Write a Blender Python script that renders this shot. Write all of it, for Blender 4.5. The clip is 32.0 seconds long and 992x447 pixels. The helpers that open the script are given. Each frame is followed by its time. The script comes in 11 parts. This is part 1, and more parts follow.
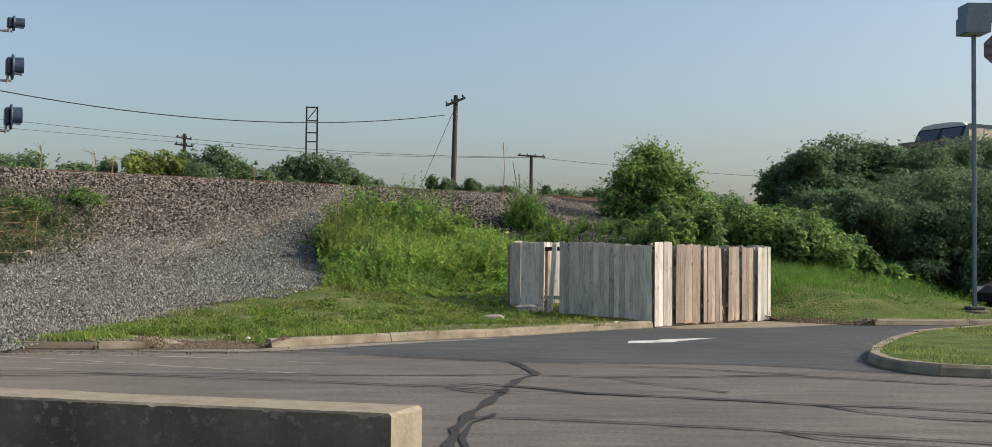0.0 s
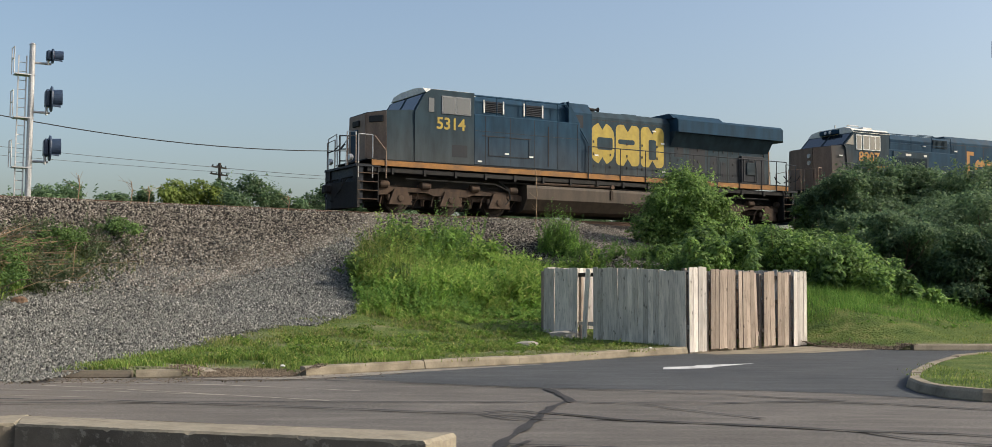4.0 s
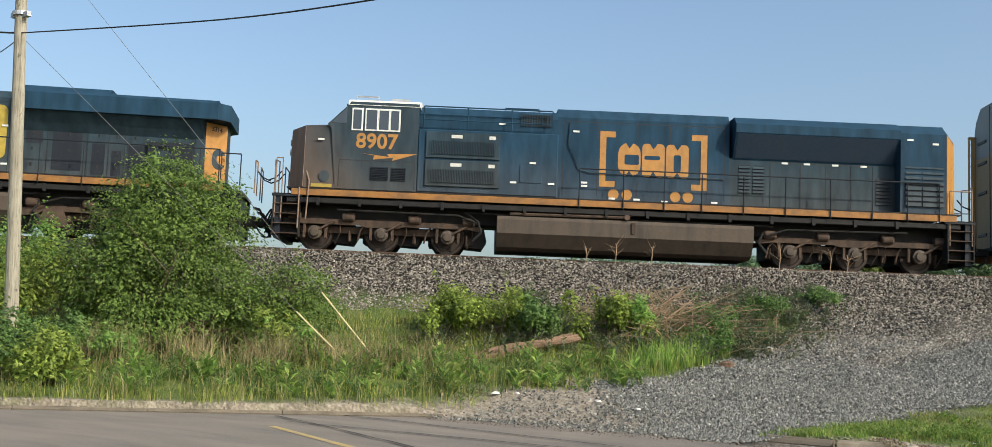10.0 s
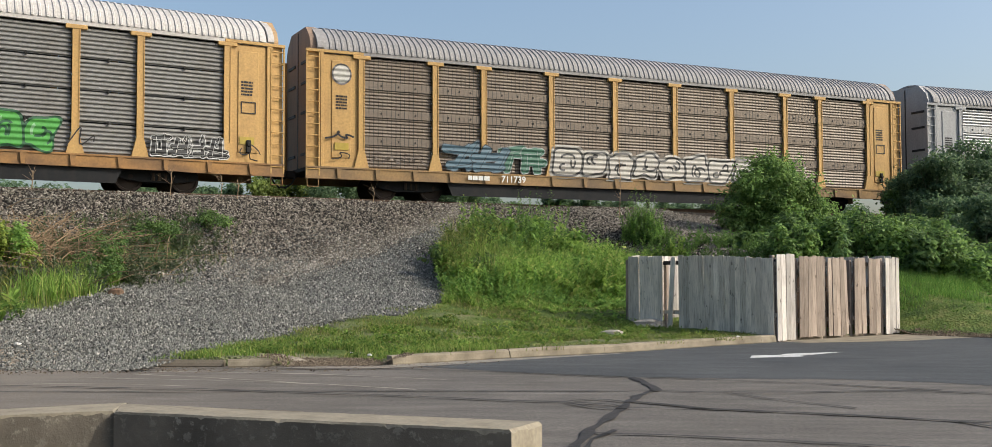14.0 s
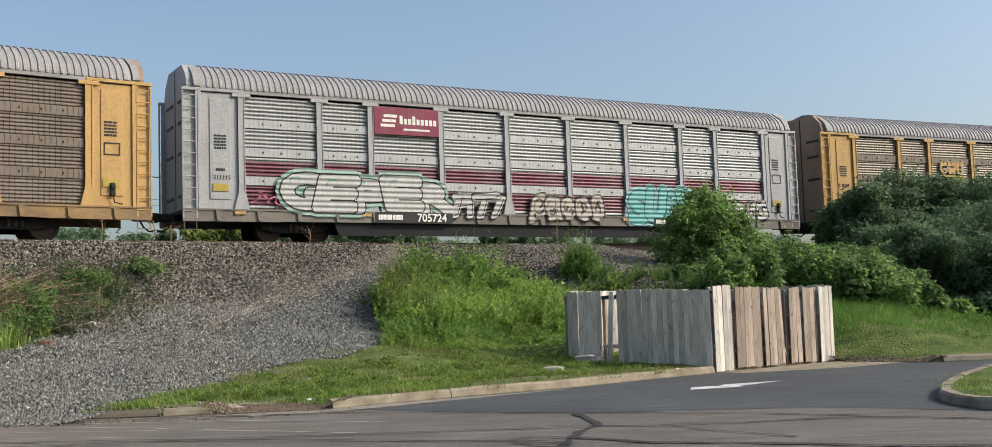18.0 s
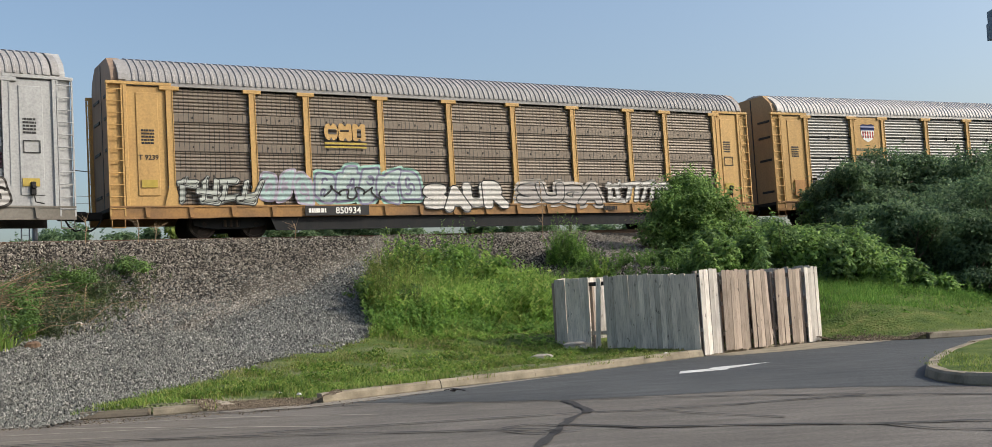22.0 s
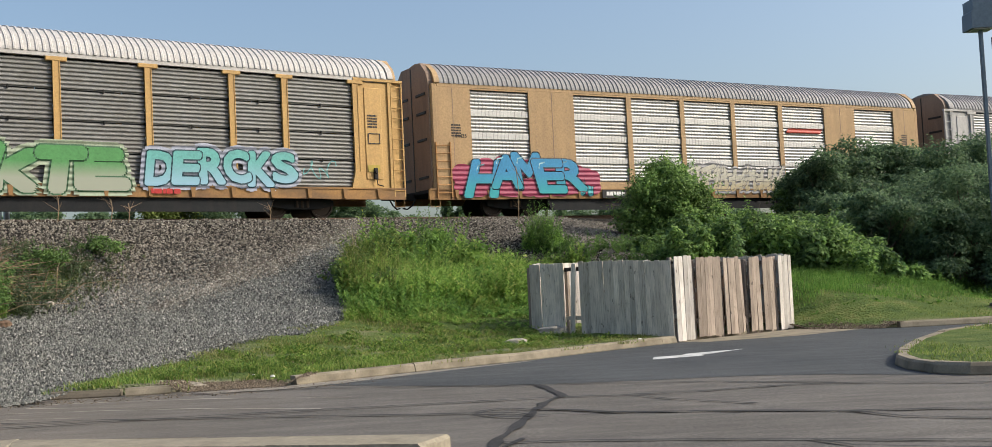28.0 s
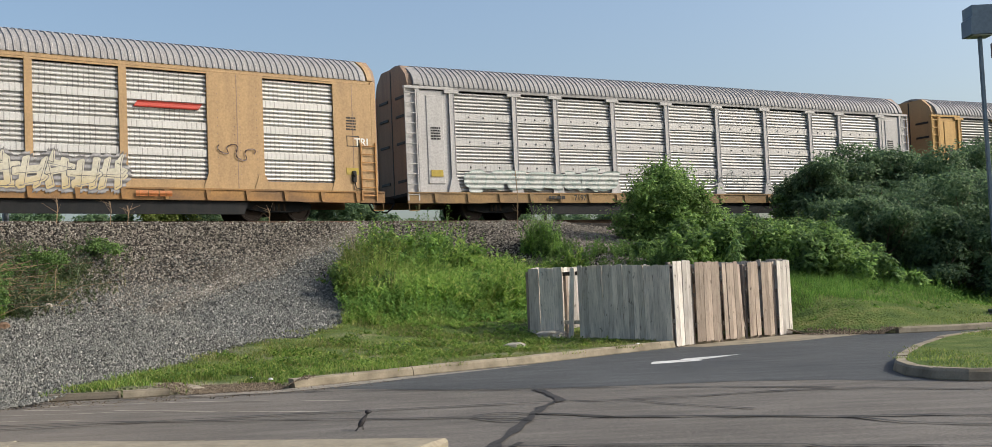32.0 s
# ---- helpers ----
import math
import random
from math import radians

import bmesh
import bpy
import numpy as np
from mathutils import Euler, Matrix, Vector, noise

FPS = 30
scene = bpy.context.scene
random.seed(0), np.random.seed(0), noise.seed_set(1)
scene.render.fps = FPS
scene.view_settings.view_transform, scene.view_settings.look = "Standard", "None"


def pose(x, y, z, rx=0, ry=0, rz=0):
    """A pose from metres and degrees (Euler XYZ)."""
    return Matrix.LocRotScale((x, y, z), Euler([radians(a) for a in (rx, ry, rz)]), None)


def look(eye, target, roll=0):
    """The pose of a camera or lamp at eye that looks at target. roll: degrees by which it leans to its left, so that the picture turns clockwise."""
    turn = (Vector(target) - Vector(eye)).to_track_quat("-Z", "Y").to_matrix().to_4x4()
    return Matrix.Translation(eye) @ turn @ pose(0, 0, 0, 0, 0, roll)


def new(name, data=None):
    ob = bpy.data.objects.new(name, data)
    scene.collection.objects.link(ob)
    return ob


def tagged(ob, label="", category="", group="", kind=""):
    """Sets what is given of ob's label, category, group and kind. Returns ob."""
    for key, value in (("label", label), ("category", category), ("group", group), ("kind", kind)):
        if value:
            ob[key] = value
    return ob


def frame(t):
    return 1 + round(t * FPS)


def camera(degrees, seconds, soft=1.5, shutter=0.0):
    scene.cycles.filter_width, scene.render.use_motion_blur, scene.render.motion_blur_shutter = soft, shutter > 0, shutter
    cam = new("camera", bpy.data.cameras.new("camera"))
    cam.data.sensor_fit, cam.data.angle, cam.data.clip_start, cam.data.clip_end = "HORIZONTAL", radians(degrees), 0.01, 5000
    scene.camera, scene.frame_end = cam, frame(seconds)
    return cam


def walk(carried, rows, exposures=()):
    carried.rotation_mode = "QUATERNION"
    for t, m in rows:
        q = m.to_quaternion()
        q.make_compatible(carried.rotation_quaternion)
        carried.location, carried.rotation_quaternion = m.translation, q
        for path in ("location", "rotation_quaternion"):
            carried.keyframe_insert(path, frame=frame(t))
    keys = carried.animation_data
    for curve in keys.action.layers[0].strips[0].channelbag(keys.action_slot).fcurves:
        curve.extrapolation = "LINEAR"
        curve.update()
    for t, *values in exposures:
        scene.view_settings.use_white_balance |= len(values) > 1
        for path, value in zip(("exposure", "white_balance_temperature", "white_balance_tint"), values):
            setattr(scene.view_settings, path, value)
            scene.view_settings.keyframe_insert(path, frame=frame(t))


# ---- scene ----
# The camera: held by hand at one spot, only turning.
cam = camera(48.0, 32.0, soft=0.75)
EYE = (0.0, 0.0, 1.42)
VIEW = [
    (0.0, -1.01, 1.83, -0.59), (0.5, -0.72, 1.83, -0.27), (1.0, -0.45, 2.03, 0.0), (1.5, -0.22, 2.27, 0.05),
    (2.0, -0.03, 2.48, 0.0), (2.5, 0.19, 2.68, -0.02), (3.0, 0.41, 2.84, -0.06), (3.5, 0.59, 3.04, -0.12),
    (5.5, 0.97, 3.34, -0.49), (6.0, 1.07, 3.42, -0.6), (6.5, 1.15, 3.45, -0.69), (7.0, 1.18, 3.47, -0.66),
    (7.5, 1.44, 3.51, -0.73), (8.0, 6.02, 3.51, -0.94), (8.5, 12.78, 3.64, -0.99), (9.0, 19.32, 4.71, -1.19),
    (9.5, 30.45, 5.3, -2.14), (10.0, 35.47, 5.96, -2.22), (10.5, 38.12, 6.38, -2.01), (11.0, 30.26, 6.61, -0.58),
    (11.5, 15.62, 5.58, 0.93), (12.0, 8.92, 3.96, 0.46), (12.5, 6.79, 3.14, 0.22), (13.0, 5.83, 2.66, -0.13),
    (13.5, 5.19, 2.31, -0.09), (15.5, 4.37, 4.6, 1.4), (16.0, 3.51, 4.73, 1.93), (16.5, 3.08, 4.74, 2.01),
    (17.0, 2.66, 4.67, 1.88), (17.5, 2.21, 4.56, 1.74), (18.0, 1.9, 4.54, 1.85), (18.5, 1.8, 4.54, 2.12),
    (19.0, 1.66, 4.46, 2.19), (19.5, 1.49, 4.36, 2.35), (20.0, 1.42, 4.28, 2.56), (20.5, 1.35, 4.17, 2.74),
    (21.0, 1.32, 4.12, 3.1), (21.5, 1.3, 4.04, 3.32), (22.0, 1.27, 3.97, 3.42), (22.5, 1.24, 3.89, 3.53),
    (23.0, 1.17, 3.84, 3.58), (23.5, 1.09, 3.77, 3.54), (24.0, 0.96, 3.7, 3.53), (24.5, 0.78, 3.59, 3.38),
    (25.0, 0.66, 3.52, 3.28), (25.5, 0.5, 3.44, 3.17), (27.5, 0.04, 3.16, 2.77), (28.0, -0.01, 3.1, 2.75),
    (28.5, -0.03, 3.06, 2.63), (29.0, -0.06, 3.05, 2.62), (29.5, -0.07, 3.05, 2.58), (30.0, -0.13, 3.04, 2.53),
    (30.5, -0.15, 3.08, 2.53), (31.0, -0.17, 3.13, 2.48), (31.5, -0.13, 3.19, 2.48), (32.0, -0.08, 3.3, 2.49)]
walk(cam, [(t, pose(*EYE, 90 + p, r, y)) for t, y, p, r in VIEW],
     exposures=[(0, 0.0, 6600, 8), (7.5, 0.02, 6450, 7), (9.0, 0.14, 6250, 5), (11.0, 0.14, 6250, 5), (12.0, 0.02, 6350, 7), (32, 0.02, 6350, 7)])

# ---- light: a hazy morning sun from the right ----
SUN_EL, SUN_AZ = radians(36), radians(94)  # azimuth clockwise from +y
world = bpy.data.worlds.new("world")
scene.world = world
world.use_nodes = True
wn = world.node_tree.nodes
sky = wn.new("ShaderNodeTexSky")
sky.sky_type, sky.sun_disc = "NISHITA", False
sky.sun_elevation, sky.sun_rotation = SUN_EL, SUN_AZ
sky.air_density, sky.dust_density, sky.ozone_density = 1.0, 4.0, 1.2
wn["Background"].inputs["Strength"].default_value = 0.182
world.node_tree.links.new(sky.outputs[0], wn["Background"].inputs["Color"])
sun = new("sun", bpy.data.lights.new("sun", "SUN"))
sun.data.energy, sun.data.angle, sun.data.color = 3.4, radians(1.2), (1.0, 0.92, 0.8)
to_sun = Vector((math.sin(SUN_AZ) * math.cos(SUN_EL), math.cos(SUN_AZ) * math.cos(SUN_EL), math.sin(SUN_EL)))
sun.matrix_world = look(to_sun * 50, (0, 0, 0))


# ---- materials ----
def shader(name, rough=0.7, metal=0.0, spec=0.3):
    m = bpy.data.materials.new(name)
    m.use_nodes = True
    b = m.node_tree.nodes["Principled BSDF"]
    b.inputs["Roughness"].default_value = rough
    b.inputs["Metallic"].default_value = metal
    b.inputs["Specular IOR Level"].default_value = spec
    return m, m.node_tree.nodes, m.node_tree.links, b


def noise_node(n, l, scale, detail=4.0, coord=None, stretch=None, rough=0.55):
    t = n.new("ShaderNodeTexNoise")
    t.inputs["Scale"].default_value, t.inputs["Detail"].default_value = scale, detail
    t.inputs["Roughness"].default_value = rough
    if coord is None:
        coord = n.new("ShaderNodeTexCoord").outputs["Object"]
    if stretch:
        mp = n.new("ShaderNodeMapping")
        mp.inputs["Scale"].default_value = stretch
        l.new(coord, mp.inputs["Vector"])
        coord = mp.outputs[0]
    l.new(coord, t.inputs["Vector"])
    return t


def ramp(n, l, source, stops):
    r = n.new("ShaderNodeValToRGB")
    e = r.color_ramp.elements
    while len(e) < len(stops):
        e.new(0.5)
    for k, (at, c) in enumerate(stops):
        e[k].position, e[k].color = at, (*c, 1)
    l.new(source, r.inputs["Fac"])
    return r


def mix(n, l, fac, a, b, mode="MIX"):
    m = n.new("ShaderNodeMix")
    m.data_type, m.blend_type = "RGBA", mode
    for value, socket in ((fac, m.inputs[0]), (a, m.inputs[6]), (b, m.inputs[7])):
        if isinstance(value, (int, float)):
            socket.default_value = value
        elif isinstance(value, tuple):
            socket.default_value = (*value, 1)
        else:
            l.new(value, socket)
    return m.outputs[2]


def bump(n, l, b, height, strength=0.3, distance=0.01):
    k = n.new("ShaderNodeBump")
    k.inputs["Strength"].default_value, k.inputs["Distance"].default_value = strength, distance
    l.new(height, k.inputs["Height"])
    l.new(k.outputs[0], b.inputs["Normal"])


def paint(name, colour, dirt=(0.12, 0.09, 0.06), amount=0.35, rough=0.5, metal=0.0, streak=(3, 3, 0.5), scale=1.2, spec=0.3, vary=0.0, fine=14):
    """Painted or bare surface with streaks of dirt at one scale and fine grain at another."""
    m, n, l, b = shader(name, rough, metal, spec)
    a = noise_node(n, l, scale, 6, stretch=streak)
    f = noise_node(n, l, fine, 5)
    ma = ramp(n, l, a.outputs["Fac"], [(0.42, (0, 0, 0)), (0.75, (amount, amount, amount))])
    c = mix(n, l, ma.outputs[0], colour, dirt)
    g = ramp(n, l, f.outputs["Fac"], [(0.3, (0.82, 0.82, 0.82)), (0.7, (1.12, 1.12, 1.12))])
    c = mix(n, l, 1.0, c, g.outputs[0], "MULTIPLY")
    if vary:
        o = n.new("ShaderNodeObjectInfo")
        r = ramp(n, l, o.outputs["Random"], [(0, (1 - vary,) * 3), (1, (1 + vary,) * 3)])
        c = mix(n, l, 1.0, c, r.outputs[0], "MULTIPLY")
    l.new(c, b.inputs["Base Color"])
    r = ramp(n, l, f.outputs["Fac"], [(0.3, (rough - 0.1,) * 3), (0.7, (min(1, rough + 0.12),) * 3)])
    l.new(r.outputs[0], b.inputs["Roughness"])
    bump(n, l, b, f.outputs["Fac"], 0.15, 0.004)
    return m


def dusty_paint(name, colour):
    """Engine paint: brown road dust thrown up over the lower body, faded above."""
    m, n, l, b = shader(name, 0.6, 0, 0.08)
    co = n.new("ShaderNodeTexCoord").outputs["Object"]
    sp = n.new("ShaderNodeSeparateXYZ")
    l.new(co, sp.inputs[0])
    edge = noise_node(n, l, 0.7, 5, co, (1, 1, 0.6))
    add = n.new("ShaderNodeMath")
    add.operation = "MULTIPLY_ADD"
    l.new(edge.outputs["Fac"], add.inputs[0])
    add.inputs[1].default_value = -1.4
    l.new(sp.outputs[2], add.inputs[2])
    mp = n.new("ShaderNodeMapRange")
    mp.inputs[1].default_value, mp.inputs[2].default_value, mp.inputs[3].default_value, mp.inputs[4].default_value = 1.05, 2.8, 0.34, 0.03
    l.new(add.outputs[0], mp.inputs[0])
    c = mix(n, l, mp.outputs[0], colour, (0.115, 0.098, 0.078))
    a = noise_node(n, l, 1.6, 6, co, (2, 2, 0.45))
    k = ramp(n, l, a.outputs["Fac"], [(0.3, (0.75,) * 3), (0.7, (1.35,) * 3)])
    c = mix(n, l, 1.0, c, k.outputs[0], "MULTIPLY")
    l.new(c, b.inputs["Base Color"])
    r = ramp(n, l, a.outputs["Fac"], [(0.3, (0.5,) * 3), (0.7, (0.75,) * 3)])
    l.new(r.outputs[0], b.inputs["Roughness"])
    return m


def asphalt(name, dark, light, patch=0.25):
    m, n, l, b = shader(name, 0.85, 0, 0.25)
    big = noise_node(n, l, 0.35, 5)
    mid = noise_node(n, l, 3.0, 6, stretch=(0.3, 1.2, 1))
    fine = noise_node(n, l, 90, 3)
    c = ramp(n, l, big.outputs["Fac"], [(0.3, dark), (0.7, light)])
    k = ramp(n, l, mid.outputs["Fac"], [(0.3, (1 - patch,) * 3), (0.7, (1 + patch,) * 3)])
    c = mix(n, l, 1.0, c.outputs[0], k.outputs[0], "MULTIPLY")
    s = ramp(n, l, fine.outputs["Fac"], [(0.35, (0.6,) * 3), (0.65, (1.45,) * 3)])
    grit = noise_node(n, l, 26, 4, rough=0.7)
    gr = ramp(n, l, grit.outputs["Fac"], [(0.35, (0.68,) * 3), (0.65, (1.34,) * 3)])
    c = mix(n, l, 1.0, c, gr.outputs[0], "MULTIPLY")
    c = mix(n, l, 1.0, c, s.outputs[0], "MULTIPLY")
    l.new(c, b.inputs["Base Color"])
    bump(n, l, b, fine.outputs["Fac"], 0.5, 0.006)
    return m


def stone_colours(n, l, coord, scale, cols):
    v = n.new("ShaderNodeTexVoronoi")
    v.inputs["Scale"].default_value = scale
    l.new(coord, v.inputs["Vector"])
    sep = n.new("ShaderNodeSeparateColor")
    l.new(v.outputs["Color"], sep.inputs[0])
    return v, ramp(n, l, sep.outputs[0], cols)


def terrain_material():
    """Grass soil, pale ballast and blue-grey crushed stone, told apart by the sheet's own cover mask."""
    m, n, l, b = shader("ground_cover", 0.95, 0, 0.15)
    co = n.new("ShaderNodeTexCoord").outputs["Object"]
    at = n.new("ShaderNodeVertexColor")
    at.layer_name = "cover"
    sep = n.new("ShaderNodeSeparateColor")
    l.new(at.outputs[0], sep.inputs[0])
    v, warm = stone_colours(n, l, co, 17, [(0.0, (0.06, 0.05, 0.042)), (0.4, (0.17, 0.145, 0.122)), (0.8, (0.3, 0.26, 0.22)), (1.0, (0.48, 0.44, 0.39))])
    v2, cool = stone_colours(n, l, co, 16, [(0.0, (0.05, 0.053, 0.05)), (0.5, (0.13, 0.135, 0.128)), (0.85, (0.21, 0.213, 0.2)), (1.0, (0.36, 0.355, 0.33))])
    dusty = noise_node(n, l, 0.6, 4)
    grass_n = noise_node(n, l, 1.6, 6)
    grass = ramp(n, l, grass_n.outputs["Fac"], [(0.3, (0.05, 0.085, 0.02)), (0.55, (0.1, 0.135, 0.034)), (0.75, (0.19, 0.18, 0.07))])
    dirt_n = noise_node(n, l, 7, 6)
    dirt = ramp(n, l, dirt_n.outputs["Fac"], [(0.3, (0.16, 0.132, 0.098)), (0.7, (0.36, 0.312, 0.245))])
    stone = mix(n, l, sep.outputs[1], warm.outputs[0], cool.outputs[0])
    # Shade between the stones is put into the ground colour at the cell edges.
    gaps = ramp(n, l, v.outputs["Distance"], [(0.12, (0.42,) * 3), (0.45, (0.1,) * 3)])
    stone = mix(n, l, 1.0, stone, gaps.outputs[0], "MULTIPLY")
    dm = ramp(n, l, dusty.outputs["Fac"], [(0.4, (0.75,) * 3), (0.7, (1.0,) * 3)])
    stone = mix(n, l, 1.0, stone, dm.outputs[0], "MULTIPLY")
    c = mix(n, l, sep.outputs[0], grass.outputs[0], stone)
    c = mix(n, l, sep.outputs[2], c, dirt.outputs[0])
    l.new(c, b.inputs["Base Color"])
    bump(n, l, b, v.outputs["Distance"], 0.8, 0.05)
    return m


def shaded_grimy_concrete():
    """Old wall face darkened by mould and by shade put into the colour, with pale chips where the skin has come off."""
    m, n, l, b = shader("blackened_concrete", 0.9, 0, 0.2)
    co = n.new("ShaderNodeTexCoord").outputs["Object"]
    big = noise_node(n, l, 2.2, 6, co)
    c = ramp(n, l, big.outputs["Fac"], [(0.3, (0.08, 0.07, 0.056)), (0.55, (0.13, 0.113, 0.089)), (0.75, (0.2, 0.172, 0.132))])
    chip = noise_node(n, l, 17, 7, co, rough=0.7)
    patch = noise_node(n, l, 3.1, 3, co, (1, 1, 0.7))
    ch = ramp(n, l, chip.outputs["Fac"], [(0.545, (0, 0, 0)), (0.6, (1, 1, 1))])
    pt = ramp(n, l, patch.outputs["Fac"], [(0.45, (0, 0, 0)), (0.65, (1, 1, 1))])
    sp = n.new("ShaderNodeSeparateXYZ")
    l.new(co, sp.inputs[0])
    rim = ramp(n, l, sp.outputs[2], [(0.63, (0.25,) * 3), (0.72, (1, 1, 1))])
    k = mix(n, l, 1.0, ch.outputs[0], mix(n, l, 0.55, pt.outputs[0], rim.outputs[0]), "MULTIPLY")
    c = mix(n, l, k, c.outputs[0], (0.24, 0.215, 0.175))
    l.new(c, b.inputs["Base Color"])
    bump(n, l, b, chip.outputs["Fac"], 0.6, 0.012)
    return m


def leaf_material(name, dark, light, dry=None, trans=0.35):
    m, n, l, b = shader(name, 0.55, 0, 0.25)
    g = n.new("ShaderNodeNewGeometry")
    stops = [(0.0, dark), (0.75, light)] + ([(1.0, dry)] if dry else [])
    c = ramp(n, l, g.outputs["Random Per Island"], stops)
    big = noise_node(n, l, 0.9, 3)
    k = ramp(n, l, big.outputs["Fac"], [(0.35, (0.75,) * 3), (0.65, (1.2,) * 3)])
    c = mix(n, l, 1.0, c.outputs[0], k.outputs[0], "MULTIPLY")
    l.new(c, b.inputs["Base Color"])
    t = n.new("ShaderNodeBsdfTranslucent")
    l.new(c, t.inputs["Color"])
    x = n.new("ShaderNodeMixShader")
    x.inputs[0].default_value = trans
    l.new(b.outputs[0], x.inputs[1])
    l.new(t.outputs[0], x.inputs[2])
    l.new(x.outputs[0], n["Material Output"].inputs["Surface"])
    return m


def wood(name, base, dark, scale=1.0):
    m, n, l, b = shader(name, 0.85, 0, 0.15)
    o = n.new("ShaderNodeObjectInfo")
    co = n.new("ShaderNodeTexCoord").outputs["Object"]
    add = n.new("ShaderNodeVectorMath")
    l.new(co, add.inputs[0])
    sc = n.new("ShaderNodeVectorMath")
    sc.operation = "SCALE"
    sc.inputs[0].default_value = (7.3, 3.1, 11.7)
    l.new(o.outputs["Random"], sc.inputs["Scale"])
    l.new(sc.outputs[0], add.inputs[1])
    gr = noise_node(n, l, 6 * scale, 7, add.outputs[0], (9, 9, 0.55), 0.65)
    bl = noise_node(n, l, 1.3, 4, add.outputs[0], (1.5, 1.5, 0.8))
    c = ramp(n, l, gr.outputs["Fac"], [(0.3, dark), (0.5, base), (0.75, tuple(min(1, v * 1.2) for v in base))])
    k = ramp(n, l, bl.outputs["Fac"], [(0.3, (0.72,) * 3), (0.7, (1.1,) * 3)])
    c = mix(n, l, 1.0, c.outputs[0], k.outputs[0], "MULTIPLY")
    knots = noise_node(n, l, 5.5, 2, add.outputs[0], (1.6, 1.6, 1.0))
    kn = ramp(n, l, knots.outputs["Fac"], [(0.27, (0.45,) * 3), (0.33, (1.0,) * 3)])
    c = mix(n, l, 1.0, c, kn.outputs[0], "MULTIPLY")
    r = ramp(n, l, o.outputs["Random"], [(0, (0.68,) * 3), (1, (1.14,) * 3)])
    c = mix(n, l, 1.0, c, r.outputs[0], "MULTIPLY")
    l.new(c, b.inputs["Base Color"])
    bump(n, l, b, gr.outputs["Fac"], 0.35, 0.004)
    return m


def panel_material(name, colour, grime, amount, holes=0.0, stripes=None):
    """Corrugated car sheet: grime in patches and, where perforated, rows of small dark holes; paint stripes by height."""
    m, n, l, b = shader(name, 0.5, 0.25, 0.3)
    co = n.new("ShaderNodeTexCoord").outputs["Object"]
    c = colour
    if stripes:
        sp = n.new("ShaderNodeSeparateXYZ")
        l.new(co, sp.inputs[0])
        mp = n.new("ShaderNodeMapRange")
        mp.inputs[1].default_value, mp.inputs[2].default_value = 0, 5
        l.new(sp.outputs[2], mp.inputs[0])
        stops = []
        for z0, z1 in stripes[1]:
            stops += [(z0 / 5, stripes[0]), (z1 / 5, colour)]
        r = ramp(n, l, mp.outputs[0], [(0, colour)] + stops)
        r.color_ramp.interpolation = "CONSTANT"
        c = r.outputs[0]
    a = noise_node(n, l, 1.1, 6, co, (1.6, 1.6, 0.45))
    ma = ramp(n, l, a.outputs["Fac"], [(0.35, (amount * 0.3,) * 3), (0.7, (amount,) * 3)])
    c = mix(n, l, ma.outputs[0], c, grime)
    f = noise_node(n, l, 22, 4, co)
    g = ramp(n, l, f.outputs["Fac"], [(0.3, (0.85,) * 3), (0.7, (1.1,) * 3)])
    c = mix(n, l, 1.0, c, g.outputs[0], "MULTIPLY")
    if holes:
        w = n.new("ShaderNodeTexWave")
        w.wave_type, w.bands_direction = "BANDS", "X"
        w.inputs["Scale"].default_value, w.inputs["Distortion"].default_value = 1.9, 0.15
        l.new(co, w.inputs["Vector"])
        patch = noise_node(n, l, 2.6, 3, co, (1.3, 1, 0.9))
        h = ramp(n, l, w.outputs["Fac"], [(0.86, (0, 0, 0)), (0.95, (holes,) * 3)])
        pm = ramp(n, l, patch.outputs["Fac"], [(0.4, (0.12,) * 3), (0.54, (1,) * 3)])
        hm = mix(n, l, 1.0, h.outputs[0], pm.outputs[0], "MULTIPLY")
        c = mix(n, l, hm, c, (0.055, 0.05, 0.047))
    l.new(c, b.inputs["Base Color"])
    return m


def graded_street():
    """Worn asphalt whose colour is brightened by a patchy tan gradient towards the open end of the street."""
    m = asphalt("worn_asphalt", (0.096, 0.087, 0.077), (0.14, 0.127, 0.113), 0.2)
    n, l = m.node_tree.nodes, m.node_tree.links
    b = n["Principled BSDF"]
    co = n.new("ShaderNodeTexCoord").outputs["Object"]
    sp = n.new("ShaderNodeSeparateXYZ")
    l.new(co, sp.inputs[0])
    # Brightness put into the colour by position: none at x=-2, most by -10.
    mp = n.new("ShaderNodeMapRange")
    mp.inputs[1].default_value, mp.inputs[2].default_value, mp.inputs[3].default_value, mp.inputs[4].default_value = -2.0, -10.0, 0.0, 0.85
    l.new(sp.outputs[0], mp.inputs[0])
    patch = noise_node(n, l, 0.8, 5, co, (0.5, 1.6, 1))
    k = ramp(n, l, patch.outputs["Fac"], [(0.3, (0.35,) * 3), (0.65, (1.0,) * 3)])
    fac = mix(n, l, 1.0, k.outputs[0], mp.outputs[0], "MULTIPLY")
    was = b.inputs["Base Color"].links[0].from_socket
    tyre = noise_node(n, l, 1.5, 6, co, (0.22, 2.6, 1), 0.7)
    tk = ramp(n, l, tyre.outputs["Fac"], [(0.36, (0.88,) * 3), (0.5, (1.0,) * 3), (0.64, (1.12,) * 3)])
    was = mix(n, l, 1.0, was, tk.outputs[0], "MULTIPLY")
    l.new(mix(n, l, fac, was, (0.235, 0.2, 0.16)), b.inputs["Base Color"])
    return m


